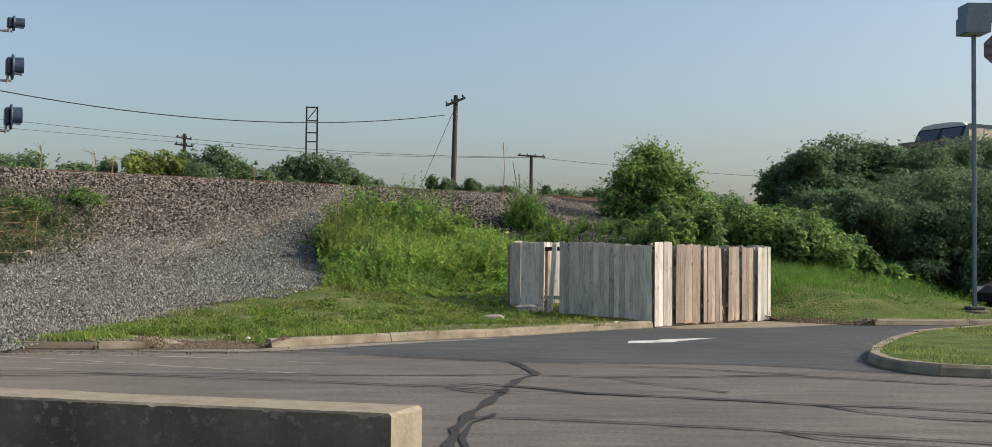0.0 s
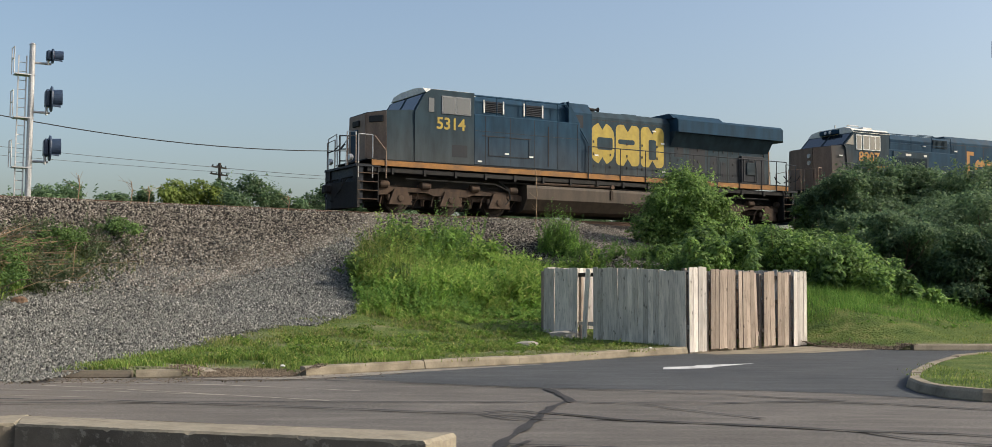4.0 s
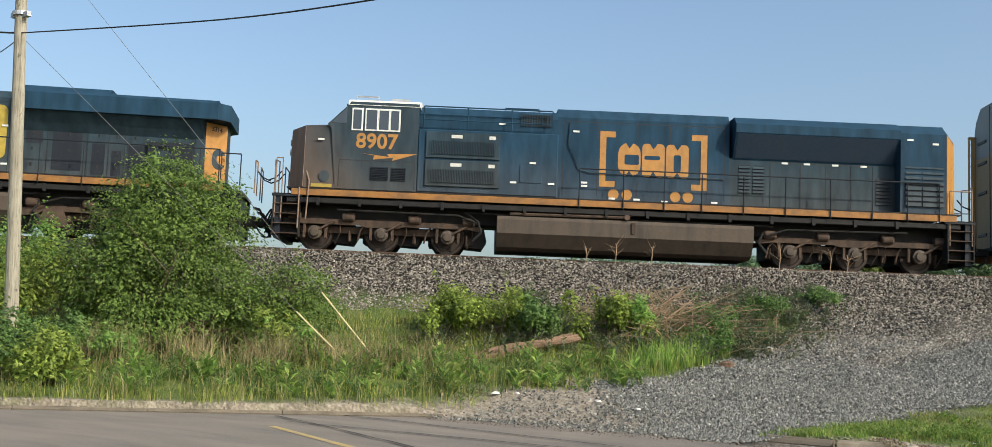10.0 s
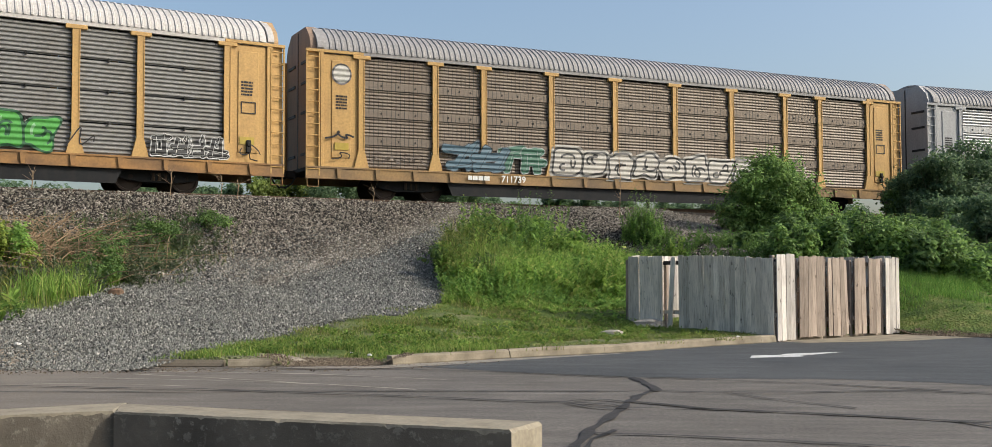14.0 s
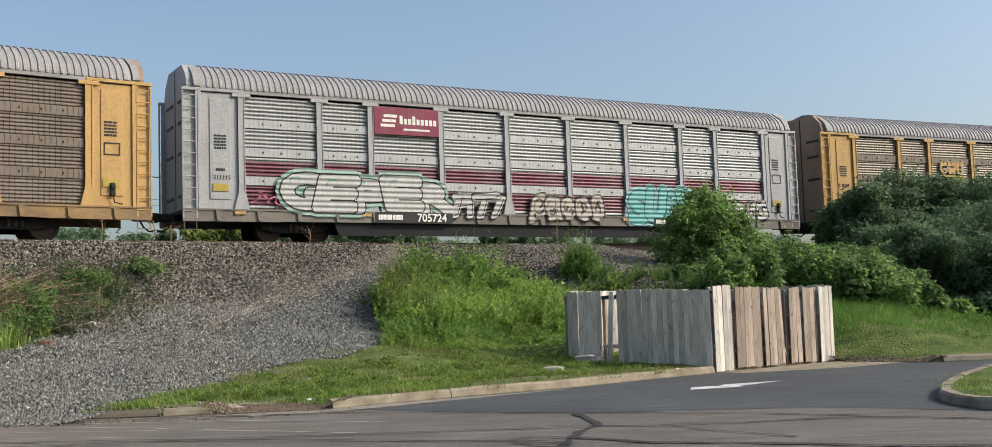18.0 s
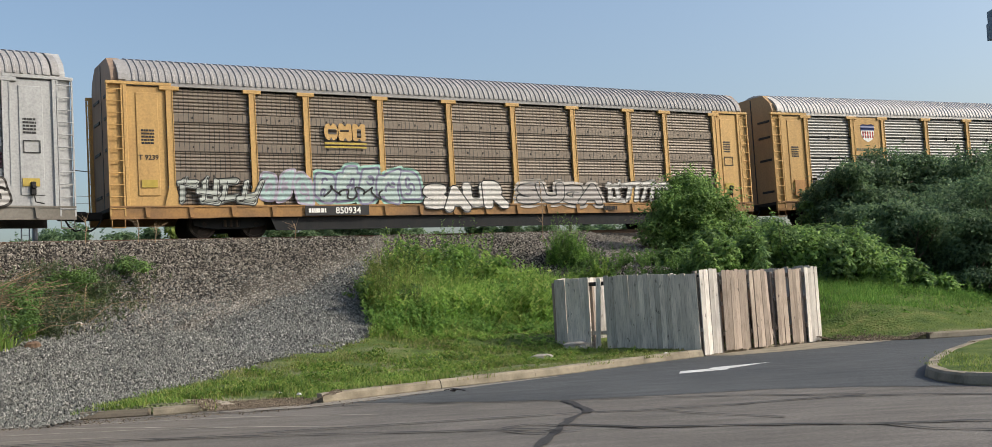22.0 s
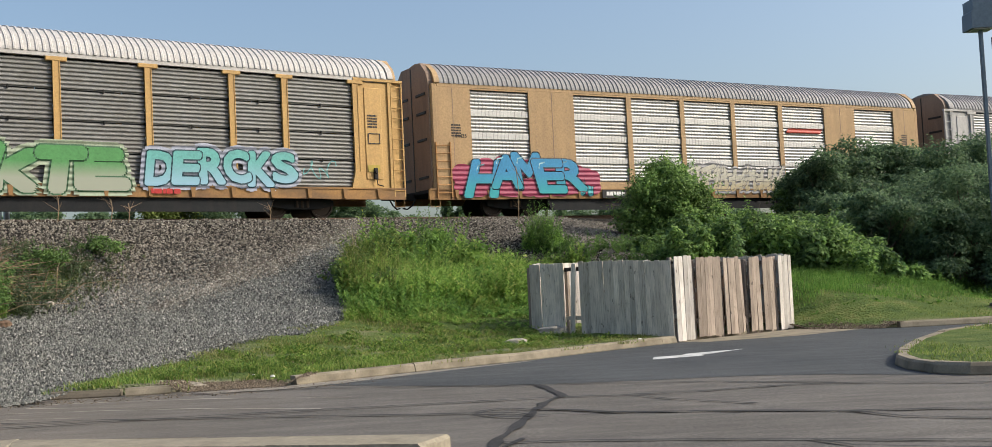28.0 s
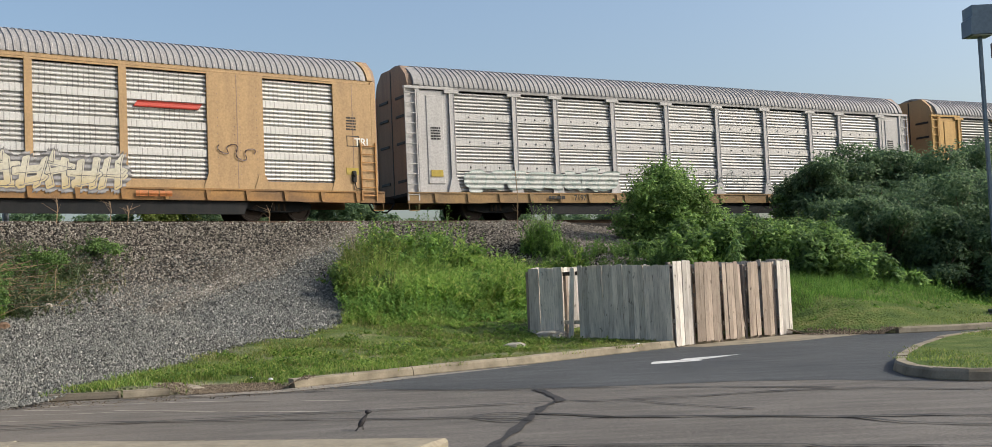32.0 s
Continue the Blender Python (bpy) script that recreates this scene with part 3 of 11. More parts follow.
def raw_mesh(name, verts, faces, material, smooth=False):
    """A large mesh from arrays; all faces have the same number of corners."""
    verts, faces = np.asarray(verts, dtype=np.float32), np.asarray(faces, dtype=np.int32)
    k = faces.shape[1]
    me = bpy.data.meshes.new(name)
    me.vertices.add(len(verts))
    me.vertices.foreach_set("co", verts.ravel())
    me.loops.add(faces.size)
    me.loops.foreach_set("vertex_index", faces.ravel())
    me.polygons.add(len(faces))
    me.polygons.foreach_set("loop_start", np.arange(0, faces.size, k, dtype=np.int32))
    me.polygons.foreach_set("loop_total", np.full(len(faces), k, dtype=np.int32))
    me.update(calc_edges=True)
    me.materials.append(material)
    me.polygons.foreach_set("use_smooth", np.full(len(faces), smooth))
    return me


def part(name, made, material, parent=None, label="", at=None, smooth=False):
    """Links a Mesh (or mesh data) as one object, a part of parent if one is given."""
    data = made if isinstance(made, bpy.types.Mesh) else mesh_data(name, made, material, smooth)
    ob = new(name, data)
    if parent is not None:
        ob.parent = parent
    if at is not None:
        ob.matrix_basis = at
    return tagged(ob, label) if label else ob


def empty(name, at, label, category, group="", kind=""):
    ob = new(name)
    ob.matrix_basis = at
    return tagged(ob, label, category, group, kind)


def text_mesh(body, size, material, bold=0.0):
    cu = bpy.data.curves.new("lettering", "FONT")
    cu.body, cu.size, cu.align_x, cu.align_y = body, size, "CENTER", "CENTER"
    cu.extrude, cu.offset = 0.003, bold
    cu.resolution_u = 3
    ob = new("lettering", cu)
    me = bpy.data.meshes.new_from_object(ob)
    bpy.data.objects.remove(ob)
    me.materials.clear()
    me.materials.append(material)
    return me


# ---- the plan: the track is a gentle bend, concave towards the camera ----
HEAD, DIST, BEND, RAIL_Z = radians(54.694), 36.63, 0.002038, 4.057
ALONG = np.array([math.sin(HEAD), math.cos(HEAD)])
NEAR = np.array([math.cos(HEAD), -math.sin(HEAD)])


def sag(u):
    a = np.asarray(u, dtype=float) - 12
    c = np.clip(a, -34, 34)
    return BEND * c * c + 2 * BEND * c * (a - c)


def track_xy(u, w=0.0):
    """The point u metres along the track, w metres off its middle towards the camera."""
    u = np.asarray(u, dtype=float)
    s = (w + sag(u))[..., None]
    return -NEAR * DIST + ALONG * u[..., None] + NEAR * s


def track_turn(u):
    a = max(-34, min(34, u - 12))
    return math.pi / 2 - HEAD - math.atan(2 * BEND * a)


def to_track(x, y):
    q = np.stack([np.asarray(x, dtype=float), np.asarray(y, dtype=float)], -1) + NEAR * DIST
    u, v = q @ ALONG, q @ NEAR
    return u, v - sag(u)


BANK_W = [-400, -30, -16, -9, -2.8, 2.8, 4.6, 7, 10, 12, 16.5, 20, 60]
BANK_Z = [0.0, 0.3, 0.6, 1.7, 3.86, 3.86, 3.05, 1.95, 1.15, 0.75, 0.18, 0.13, 0.13]
# past the wooden enclosure the bank runs out in a long grassy slope
SLOPE_W = [-400, -30, -16, -9, -2.8, 2.8, 4.6, 7, 10, 12, 14.5, 17, 19, 20.5, 21.6, 60]
SLOPE_Z = [0.0, 0.3, 0.6, 1.7, 3.86, 3.86, 3.3, 2.75, 2.2, 1.85, 1.45, 1.0, 0.62, 0.33, 0.15, 0.13]


# the edge of the paved ground, along the kerbs
EDGE = [(-60.0, -34.0), (-16.09, 11.22), (-13.62, 14.36), (-12.2, 16.06), (-9.8, 16.88), (-6.6, 16.85), (-3.1, 17.4),
        (-1.74, 18.62), (0.51, 20.35), (2.35, 22.2), (3.9, 23.65), (7.1, 26.75), (8.4, 25.55), (8.95, 25.2), (11.74, 25.4), (20.0, 26.2),
        (80.0, 40.0)]
EDGE_U, EDGE_W = to_track([p[0] for p in EDGE], [p[1] for p in EDGE])


def bank_height(u, w):
    """The height of the bank u metres along the track and w metres off it."""
    flat = 1.2 * np.clip(u - 27.6, 0, 5) * np.clip((w - 15) / 3, 0, 1)
    k = np.clip((u - 21.3) / 2.4, 0, 1)
    k = k * k * (3 - 2 * k)
    low = np.interp(w + 0.35 * np.clip(u - 26.5, 0, 8) + flat, SLOPE_W, SLOPE_Z)
    hold = np.clip((np.interp(u, EDGE_U, EDGE_W) - 0.12 - w) / 2.0, 0, 1)
    low = 0.13 + (low - 0.13) * np.where(w > 8, hold, 1)
    return np.interp(w, BANK_W, BANK_Z) * (1 - k) + low * k


def ground_z(x, y):
    return bank_height(*to_track(x, y))


# crushed stone spilled from the bank down to the street
STONE_AREA = [(-12.6, 15.2), (-11.77, 20.6), (-11.07, 22.5), (-10.8, 25.5), (-10.87, 29.4), (-10.6, 31.8), (-4.3, 37.5), (-4.6, 33.4),
              (-3.6, 28.3), (-4.7, 25.5), (-6.2, 20.95), (-6.9, 17.2), (-6.6, 16.0), (-9.8, 16.0)]


def inside(px, py, poly):
    res = np.zeros(np.shape(px), dtype=bool)
    for (x0, y0), (x1, y1) in zip(poly, poly[1:] + poly[:1]):
        cross = (y0 > py) != (y1 > py)
        with np.errstate(divide="ignore", invalid="ignore"):
            res ^= cross & (px < (x1 - x0) * (py - y0) / (y1 - y0 + 1e-12) + x0)
    return res


def edge_distance(px, py, poly):
    best = np.full(np.shape(px), 1e9)
    for (x0, y0), (x1, y1) in zip(poly, poly[1:] + poly[:1]):
        dx, dy = x1 - x0, y1 - y0
        t = np.clip(((px - x0) * dx + (py - y0) * dy) / (dx * dx + dy * dy), 0, 1)
        best = np.minimum(best, np.hypot(px - x0 - t * dx, py - y0 - t * dy))
    return best


def wobble(x, y, s):
    """Smooth uneven values about 0, from a few crossed waves."""
    return (np.sin(x * 1.3 * s + 1.7 * np.sin(y * 0.9 * s)) + np.sin(y * 1.7 * s + 1.3 * np.sin(x * 1.1 * s + 2)) + np.sin((x + y) * 2.9 * s + 1) * 0.5) / 2.5


def line_distance(px, py, line):
    best = np.full(np.shape(px), 1e9)
    for (x0, y0), (x1, y1) in zip(line, line[1:]):
        t = np.clip(((px - x0) * (x1 - x0) + (py - y0) * (y1 - y0)) / ((x1 - x0) ** 2 + (y1 - y0) ** 2), 0, 1)
        best = np.minimum(best, np.hypot(px - x0 - t * (x1 - x0), py - y0 - t * (y1 - y0)))
    return best


# trodden lines up the stone ramp, and the darker stone between them and the weeds
TRAIL = [(-4.35, 38.2), (-4.71, 37.0), (-5.62, 34.6), (-6.57, 32.4), (-7.24, 31.2), (-7.8, 29.0), (-8.2, 27.0)]
TRAIL_FAINT = [(-6.8, 33.6), (-8.46, 29.8), (-9.1, 27.4)]
DARKER_AREA = [(-4.7, 36.3), (-4.4, 33.6), (-3.6, 30.2), (-3.9, 27.0), (-4.5, 24.6), (-6.2, 24.2), (-7.3, 27.5), (-6.9, 29.9), (-6.2, 32.3), (-5.2, 34.9)]


def mouth_depth(x, y):
    """How far a place lies out in the bare dirt at the foot of the stone ramp."""
    return -0.728 * (x + 11.0) - 0.686 * (y - 20.4) + 0.35 * wobble(x, y, 1.4)


# ---- the ground ----
def build_ground():
    far = Mesh()
    far.add([(-2500, -2500, -0.06), (2500, -2500, -0.06), (2500, 2500, -0.06), (-2500, 2500, -0.06)], [(0, 1, 2, 3)])
    g = part("ground", far, paint("far_grass", (0.09, 0.13, 0.04), (0.15, 0.13, 0.07), 0.6, 0.95, streak=(1, 1, 1), scale=0.05, fine=2))
    tagged(g, "flat grassy land around the railway bank", "ground", kind="structure")
    xs, ys = np.linspace(-90, 110, 81), np.linspace(-70, 42, 57)
    v = [(x, y, 0.0) for y in ys for x in xs]
    n = len(xs)
    f = [(j * n + i, j * n + i + 1, (j + 1) * n + i + 1, (j + 1) * n + i) for j in range(len(ys) - 1) for i in range(n - 1)]
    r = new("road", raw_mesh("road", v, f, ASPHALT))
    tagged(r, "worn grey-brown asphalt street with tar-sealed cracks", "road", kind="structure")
    us = np.concatenate([np.arange(-75, -22, 1.5), np.arange(-22, 46, 0.3), np.arange(46, 150, 2.0)])
    ks = np.concatenate([[-400, -120, -60, -40, -30, -22], np.arange(-18, -3, 1.5), np.arange(-3, 3, 0.5)])
    rows = 64
    kerb_w = np.interp(us, EDGE_U, EDGE_W) - 0.12
    W = np.concatenate([np.repeat(ks[None, :], len(us), 0), 3 + (kerb_w[:, None] - 3) * np.linspace(0, 1, rows)[None, :] ** 1.0], 1)
    P = track_xy(np.repeat(us[:, None], W.shape[1], 1), W)
    X, Y = P[..., 0], P[..., 1]
    Z = bank_height(np.repeat(us[:, None], W.shape[1], 1), W)
    kerb_far = np.clip((kerb_w[:, None] - W) / 1.5, 0, 1)
    Z = Z + wobble(X, Y, 1.1) * 0.05 * kerb_far * (W > 3) + wobble(X + 5, Y, 4.0) * 0.02 * kerb_far * (W > 2.4)
    # where no kerb holds the ground it runs out level with the paving
    open_ = np.clip((1.35 - np.abs(X + 9.6) / 2.6) * 3, 0, 1) + np.clip((1.3 - np.abs(X + 4.05) / 0.75) * 3, 0, 1) + np.clip((1.3 - np.abs(X - 7.95) / 0.75) * 3, 0, 1)
    Z = Z - np.clip(open_, 0, 1) * np.clip(1 - (kerb_w[:, None] - W) / 1.8, 0, 1) * (W > 12) * (Z - 0.012)
    P = np.concatenate([np.stack([X, Y, Z], -1), np.stack([X[:, -1:], Y[:, -1:], np.full((len(us), 1), -0.05)], -1)], 1)
    W = np.concatenate([W, W[:, -1:]], 1)
    X, Y = P[..., 0], P[..., 1]
    v = P.reshape(-1, 3)
    n = W.shape[1]
    i, j = np.meshgrid(np.arange(len(us) - 1), np.arange(n - 1), indexing="ij")
    a = (i * n + j).ravel()
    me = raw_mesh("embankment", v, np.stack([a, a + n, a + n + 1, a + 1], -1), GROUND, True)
    ins, dist = inside(X, Y, STONE_AREA), edge_distance(X, Y, STONE_AREA)
    signed = np.where(ins, dist, -dist) + wobble(X, Y, 2.3) * 0.35
    spill = np.clip(signed / 0.5 + 0.5, 0, 1)
    U = np.repeat(us[:, None], W.shape[1], 1)
    ballast = np.clip((6.2 + 4.8 * np.clip((U - 19.5) / 2, 0, 1) * np.clip((29 - U) / 2, 0, 1) + wobble(X, Y, 0.9) * 0.9 - W) / 0.8, 0, 1) * np.clip((W + 6) / 1.0, 0, 1)
    stone = np.maximum(spill, ballast)
    cool = np.clip((W - 6.0 + wobble(X, Y, 0.7) * 1.6 - (np.interp(W, [5, 16], [3, 0]) * wobble(X * 0.4, Y * 0.4, 0.5))) / 3.0, 0, 1)
    worn = np.clip(1 - line_distance(X, Y, TRAIL) / 0.55, 0, 1) + 0.5 * np.clip(1 - line_distance(X, Y, TRAIL_FAINT) / 0.4, 0, 1)
    cool = np.clip(cool - worn * 0.9, 0, 1)
    mouth = 0.35 * worn + np.clip(1.5 - np.hypot((X + 10.9) / 2.0, (Y - 17.3) / 1.5), 0, 1) + np.clip(1.3 - np.hypot((X + 4.4) / 1.3, (Y - 17.6) / 0.55), 0, 1)
    mouth += 0.45 * np.clip(1.2 - np.hypot((X + 1) / 2.6, (Y - 21.8) / 1.0), 0, 1)
    mouth += 0.3 * np.clip(wobble(X, Y, 1.5) - 0.25, 0, 0.5) / 0.5 * (W > 12) * (X > -7) * (X < 4)
    mouth += 0.95 * np.clip(1.25 - (kerb_w[:, None] - W) / 0.75, 0, 1) * (X > -12.6) * (X < -6.8) * (W > 12)
    mouth += np.where(X < -11.5, 0.85, 0.3) * np.clip(1.1 - (kerb_w[:, None] - W) / 0.7, 0, 1) * (W > 10)
    mouth += np.clip(mouth_depth(X, Y) / 0.8, 0, 1) * (W > 12) * (X < -6.2) * (X > -12.6)
    dirt = np.clip(mouth + wobble(X, Y, 3.1) * 0.2 * (mouth > 0.1), 0, 1)
    col = np.stack([stone, cool, dirt, np.ones_like(stone)], -1).reshape(-1, 4).astype(np.float32)
    layer = me.color_attributes.new("cover", "FLOAT_COLOR", "POINT")
    layer.data.foreach_set("color", col.ravel())
    tagged(new("embankment", me), "railway bank of grass, pale ballast and grey crushed stone", "embankment", kind="structure")


build_ground()


def strip(points, widths, z, material, name, label, category, parent=None):
    """A ribbon that lies on the road along points, with its width at each."""
    m = Mesh()
    pts = [Vector((x, y, 0)) for x, y in points]
    left, right = [], []
    for i, p in enumerate(pts):
        d = (pts[min(i + 1, len(pts) - 1)] - pts[max(i - 1, 0)]).normalized()
        s = Vector((-d.y, d.x, 0)) * widths[i] / 2
        left.append((p.x + s.x, p.y + s.y, z))
        right.append((p.x - s.x, p.y - s.y, z))
    n = len(pts)
    m.add(left + right, [(i, i + 1, n + i + 1, n + i) for i in range(n - 1)])
    ob = part(name, m, material, parent)
    return ob if parent else tagged(ob, label, category, kind="structure")


def uneven(points, step=0.5, amount=0.05, seed=0):
    rnd = random.Random(seed)
    res = []
    for (x0, y0), (x1, y1) in zip(points, points[1:]):
        n = max(1, int(math.hypot(x1 - x0, y1 - y0) / step))
        res += [(x0 + (x1 - x0) * i / n + rnd.uniform(-amount, amount), y0 + (y1 - y0) * i / n + rnd.uniform(-amount, amount)) for i in range(n)]
    return res + [points[-1]]


def build_paving():
    m = Mesh()
    out = [(-2.7, 17.1), (-1.2, 16.2), (0.56, 15.52), (1.9, 15.35), (3.31, 15.33), (4.4, 14.95), (5.5, 14.2), (30, 14.0), (60, 22), (60, 38), (20, 28), (8.4, 25.6), (7.2, 26.8), (3.8, 23.7),
           (2.35, 22.2), (0.51, 20.35), (-1.74, 18.62)]
    m.add([(x, y, 0.004) for x, y in out], [tuple(range(len(out)))])
    tagged(part("driveway", m, ASPHALT_NEW), "dark sealed asphalt driveway beside the worn street", "driveway", kind="structure")
    m = Mesh()
    ap = [(4.3, 23.2), (6.4, 23.9), (8.3, 25.3), (7.2, 26.75), (3.8, 23.7)]
    m.add([(x, y, 0.009) for x, y in ap], [tuple(range(len(ap)))])
    tagged(part("concrete_apron", m, CONCRETE), "dusty concrete apron before the wooden gates", "pavement", kind="structure")
    # the faded arrow
    m = Mesh()
    m.add([(x, y, 0.009) for x, y in [(2.6, 19.05), (3.55, 19.4), (3.5, 19.55), (4.5, 20.6), (3.35, 20.05), (3.2, 19.75), (2.7, 19.6)]], [tuple(range(7))])
    tagged(part("road_arrow", m, ROAD_PAINT), "worn white arrow painted on the driveway", "road marking", kind="structure")
    strip(uneven([(-8.6, 10.1), (-10.4, 10.9), (-12.5, 11.85)], 1, 0.02, 0), [0.13] * 40, 0.006, ROAD_YELLOW, "lane_line", "faded yellow line painted on the street", "road marking")
    for k, (pts, w) in enumerate([([(-6.6, 15.6), (-5.5, 15.2), (-4.0, 14.5), (-2.2, 13.7)], 0.06), ([(-7.0, 15.0), (-5.2, 14.75), (-3.6, 14.3)], 0.05), ([(-8.2, 16.1), (-6.0, 16.0), (-4.2, 15.8), (-2.0, 15.0)], 0.07), ([(-7.4, 14.2), (-6.2, 14.15), (-5.2, 13.95)], 0.05)]):
        pts = uneven(pts, 0.25, 0.015, 30 + k)
        rnd = random.Random(k)
        strip(pts, [w * rnd.uniform(0.3, 1.2) for _ in pts], 0.005, ROAD_DUST, "dust_streak", "pale dust streak left by tyres on the street", "road stain")
    sand = paint("washed_sand", (0.27, 0.24, 0.2), (0.14, 0.125, 0.105), 0.85, 0.95, streak=(1, 1, 1), scale=4)
    strip([(-4.9, 16.62), (-4.2, 16.72), (-3.3, 16.98), (-2.5, 17.55), (-1.5, 18.45), (-0.4, 19.35), (0.6, 20.15)], [0.1, 0.5, 0.55, 0.5, 0.36, 0.2, 0.08], 0.0085, sand, "sand", "pale sand washed along the foot of the kerb", "sand")
    cracks = [
        ([(-14, 16.0), (-6.55, 16.47), (-4.74, 16.6), (-2.87, 16.55), (-1.21, 16.13), (0.2, 15.47), (1.31, 15.22), (2.8, 14.65), (4.17, 13.92)], 0.05),
        ([(0.5, 15.41), (0.64, 14.74), (0.76, 13.75), (0.54, 13.25), (0.37, 12.37), (0.28, 11.79), (0.17, 11.27), (-0.04, 10.24), (-0.16, 9.29), (-0.2, 8.0)], 0.11),
        ([(0.17, 10.2), (0.1, 9.94), (-0.03, 9.66), (-0.1, 8.81), (-0.03, 8.2)], 0.05),
        ([(0.75, 13.63), (1.36, 13.52), (2.52, 13.58), (3.34, 13.77), (3.93, 13.8), (4.56, 13.56), (5.42, 13.09), (9, 11.8)], 0.06),
        ([(1.61, 13.43), (2.01, 12.77), (2.46, 12.32), (2.73, 12.03)], 0.05),
        ([(0.37, 12.47), (0.71, 12.24), (1.19, 11.84), (2.14, 11.56), (2.95, 11.25), (3.31, 11.07), (4.19, 10.88), (4.88, 10.56), (8, 9.6)], 0.08),
        ([(3.31, 11.07), (3.46, 10.98), (3.73, 10.46), (4.19, 10.14), (4.61, 10.0), (8, 8.8)], 0.06),
        ([(0.0, 10.0), (0.71, 9.89), (1.31, 9.73), (2.03, 9.5), (2.53, 9.34), (3.11, 9.1), (4.05, 8.77), (7, 7.6)], 0.06),
        ([(2.53, 9.34), (2.79, 8.89), (3.21, 8.68), (4.5, 8.1)], 0.045),
        ([(-14, 14.6), (-5.78, 13.57), (-5.01, 13.55), (-3.78, 13.26), (-2.77, 13.03), (-1.85, 12.75), (-1.11, 12.53), (-0.33, 12.35), (0.16, 12.16), (0.32, 11.93)], 0.06),
        ([(-13, 12.6), (-5.6, 13.17), (-3.82, 13.39), (-2.71, 13.46), (0.18, 13.6), (0.71, 13.63)], 0.055),
        ([(-0.29, 12.44), (-0.05, 12.66), (0.16, 12.58), (0.37, 12.37)], 0.05),
        ([(-0.29, 12.25), (-0.05, 11.92), (0.16, 11.79), (0.69, 11.88), (1.19, 11.84)], 0.05),
        ([(-14.0, 13.3), (-12.75, 12.82), (-10.98, 12.01), (-9.45, 11.31), (-7.0, 10.2)], 0.05)]
    for k, (pts, w) in enumerate(cracks):
        rnd = random.Random(k)
        pts = uneven(pts, 0.22, 0.018, k)
        strip(pts, [w * rnd.uniform(0.55, 1.35) for _ in pts], 0.012 + 0.0006 * k, TAR, "tar_seam", "black tar seam sealing a crack in the asphalt", "crack seal")


build_paving()


def kerb_run(points, label, seed, height=0.15, width=0.19, step=2.4, material=CONCRETE):
    """A kerb in cast lengths; each length is a part."""
    kerb = empty("kerb", pose(0, 0, 0), label, "kerb", kind="structure")
    rnd = random.Random(seed)
    dense = []
    for (x0, y0), (x1, y1) in zip(points, points[1:]):
        n = max(1, int(math.hypot(x1 - x0, y1 - y0) / 0.4))
        dense += [(x0 + (x1 - x0) * i / n, y0 + (y1 - y0) * i / n) for i in range(n)]
    dense.append(points[-1])
    run = max(2, int(step / 0.4))
    for s in range(0, len(dense) - 1, run):
        seg = dense[s:s + run + 1]
        m, rings = Mesh(), []
        dz = rnd.uniform(-0.008, 0.008)
        for i, (x, y) in enumerate(seg):
            j, k = max(0, i - 1), min(len(seg) - 1, i + 1)
            dx, dy = seg[k][0] - seg[j][0], seg[k][1] - seg[j][1]
            q = math.hypot(dx, dy)
            nx, ny = -dy / q, dx / q
            cut = 0.006 * (1 if i == 0 else -1 if i == len(seg) - 1 else 0)
            x, y = x + dx / q * cut, y + dy / q * cut
            e = rnd.uniform(-0.006, 0.006)
            prof = [(0.02, -0.05), (0.0 + e, 0.02), (0.025 + e, height - 0.035), (0.055, height + dz), (width, height + dz + e), (width, -0.05)]
            rings.append([(x + nx * a, y + ny * a, z) for a, z in prof])
        n = len(rings[0])
        v = [p for ring in rings for p in ring]
        f = [(i * n + a, i * n + (a + 1) % n, (i + 1) * n + (a + 1) % n, (i + 1) * n + a) for i in range(len(rings) - 1) for a in range(n)]
        f += [tuple(range(n)), tuple(range((len(rings) - 1) * n, len(rings) * n))[::-1]]
        m.add(v, f)
        part("kerb_length", m, material, kerb)
    return kerb


kerb_run([(-3.15, 17.35), (-1.74, 18.62), (0.51, 20.35), (2.35, 22.2), (3.75, 23.5)], "worn tan concrete kerb along the lawn", 1)
kerb_run([(-6.75, 16.78), (-5.72, 16.85)], "broken concrete kerb half buried in gravel", 2, 0.1, material=CONCRETE_DIRTY)
kerb_run([(-5.62, 16.78), (-4.98, 16.98)], "sunken broken end of a concrete kerb", 12, 0.12, 0.16, material=CONCRETE)
kerb_run([(-40, -17.5), (-16.09, 11.22), (-13.62, 14.36), (-12.4, 15.9)], "low dirty concrete kerb along the weedy verge", 3, 0.065, material=CONCRETE_DIRTY)
kerb_run([(9.02, 25.08), (9.4, 25.1), (11.74, 25.3), (20, 26.1), (60, 35)], "concrete kerb below the mown slope", 4)


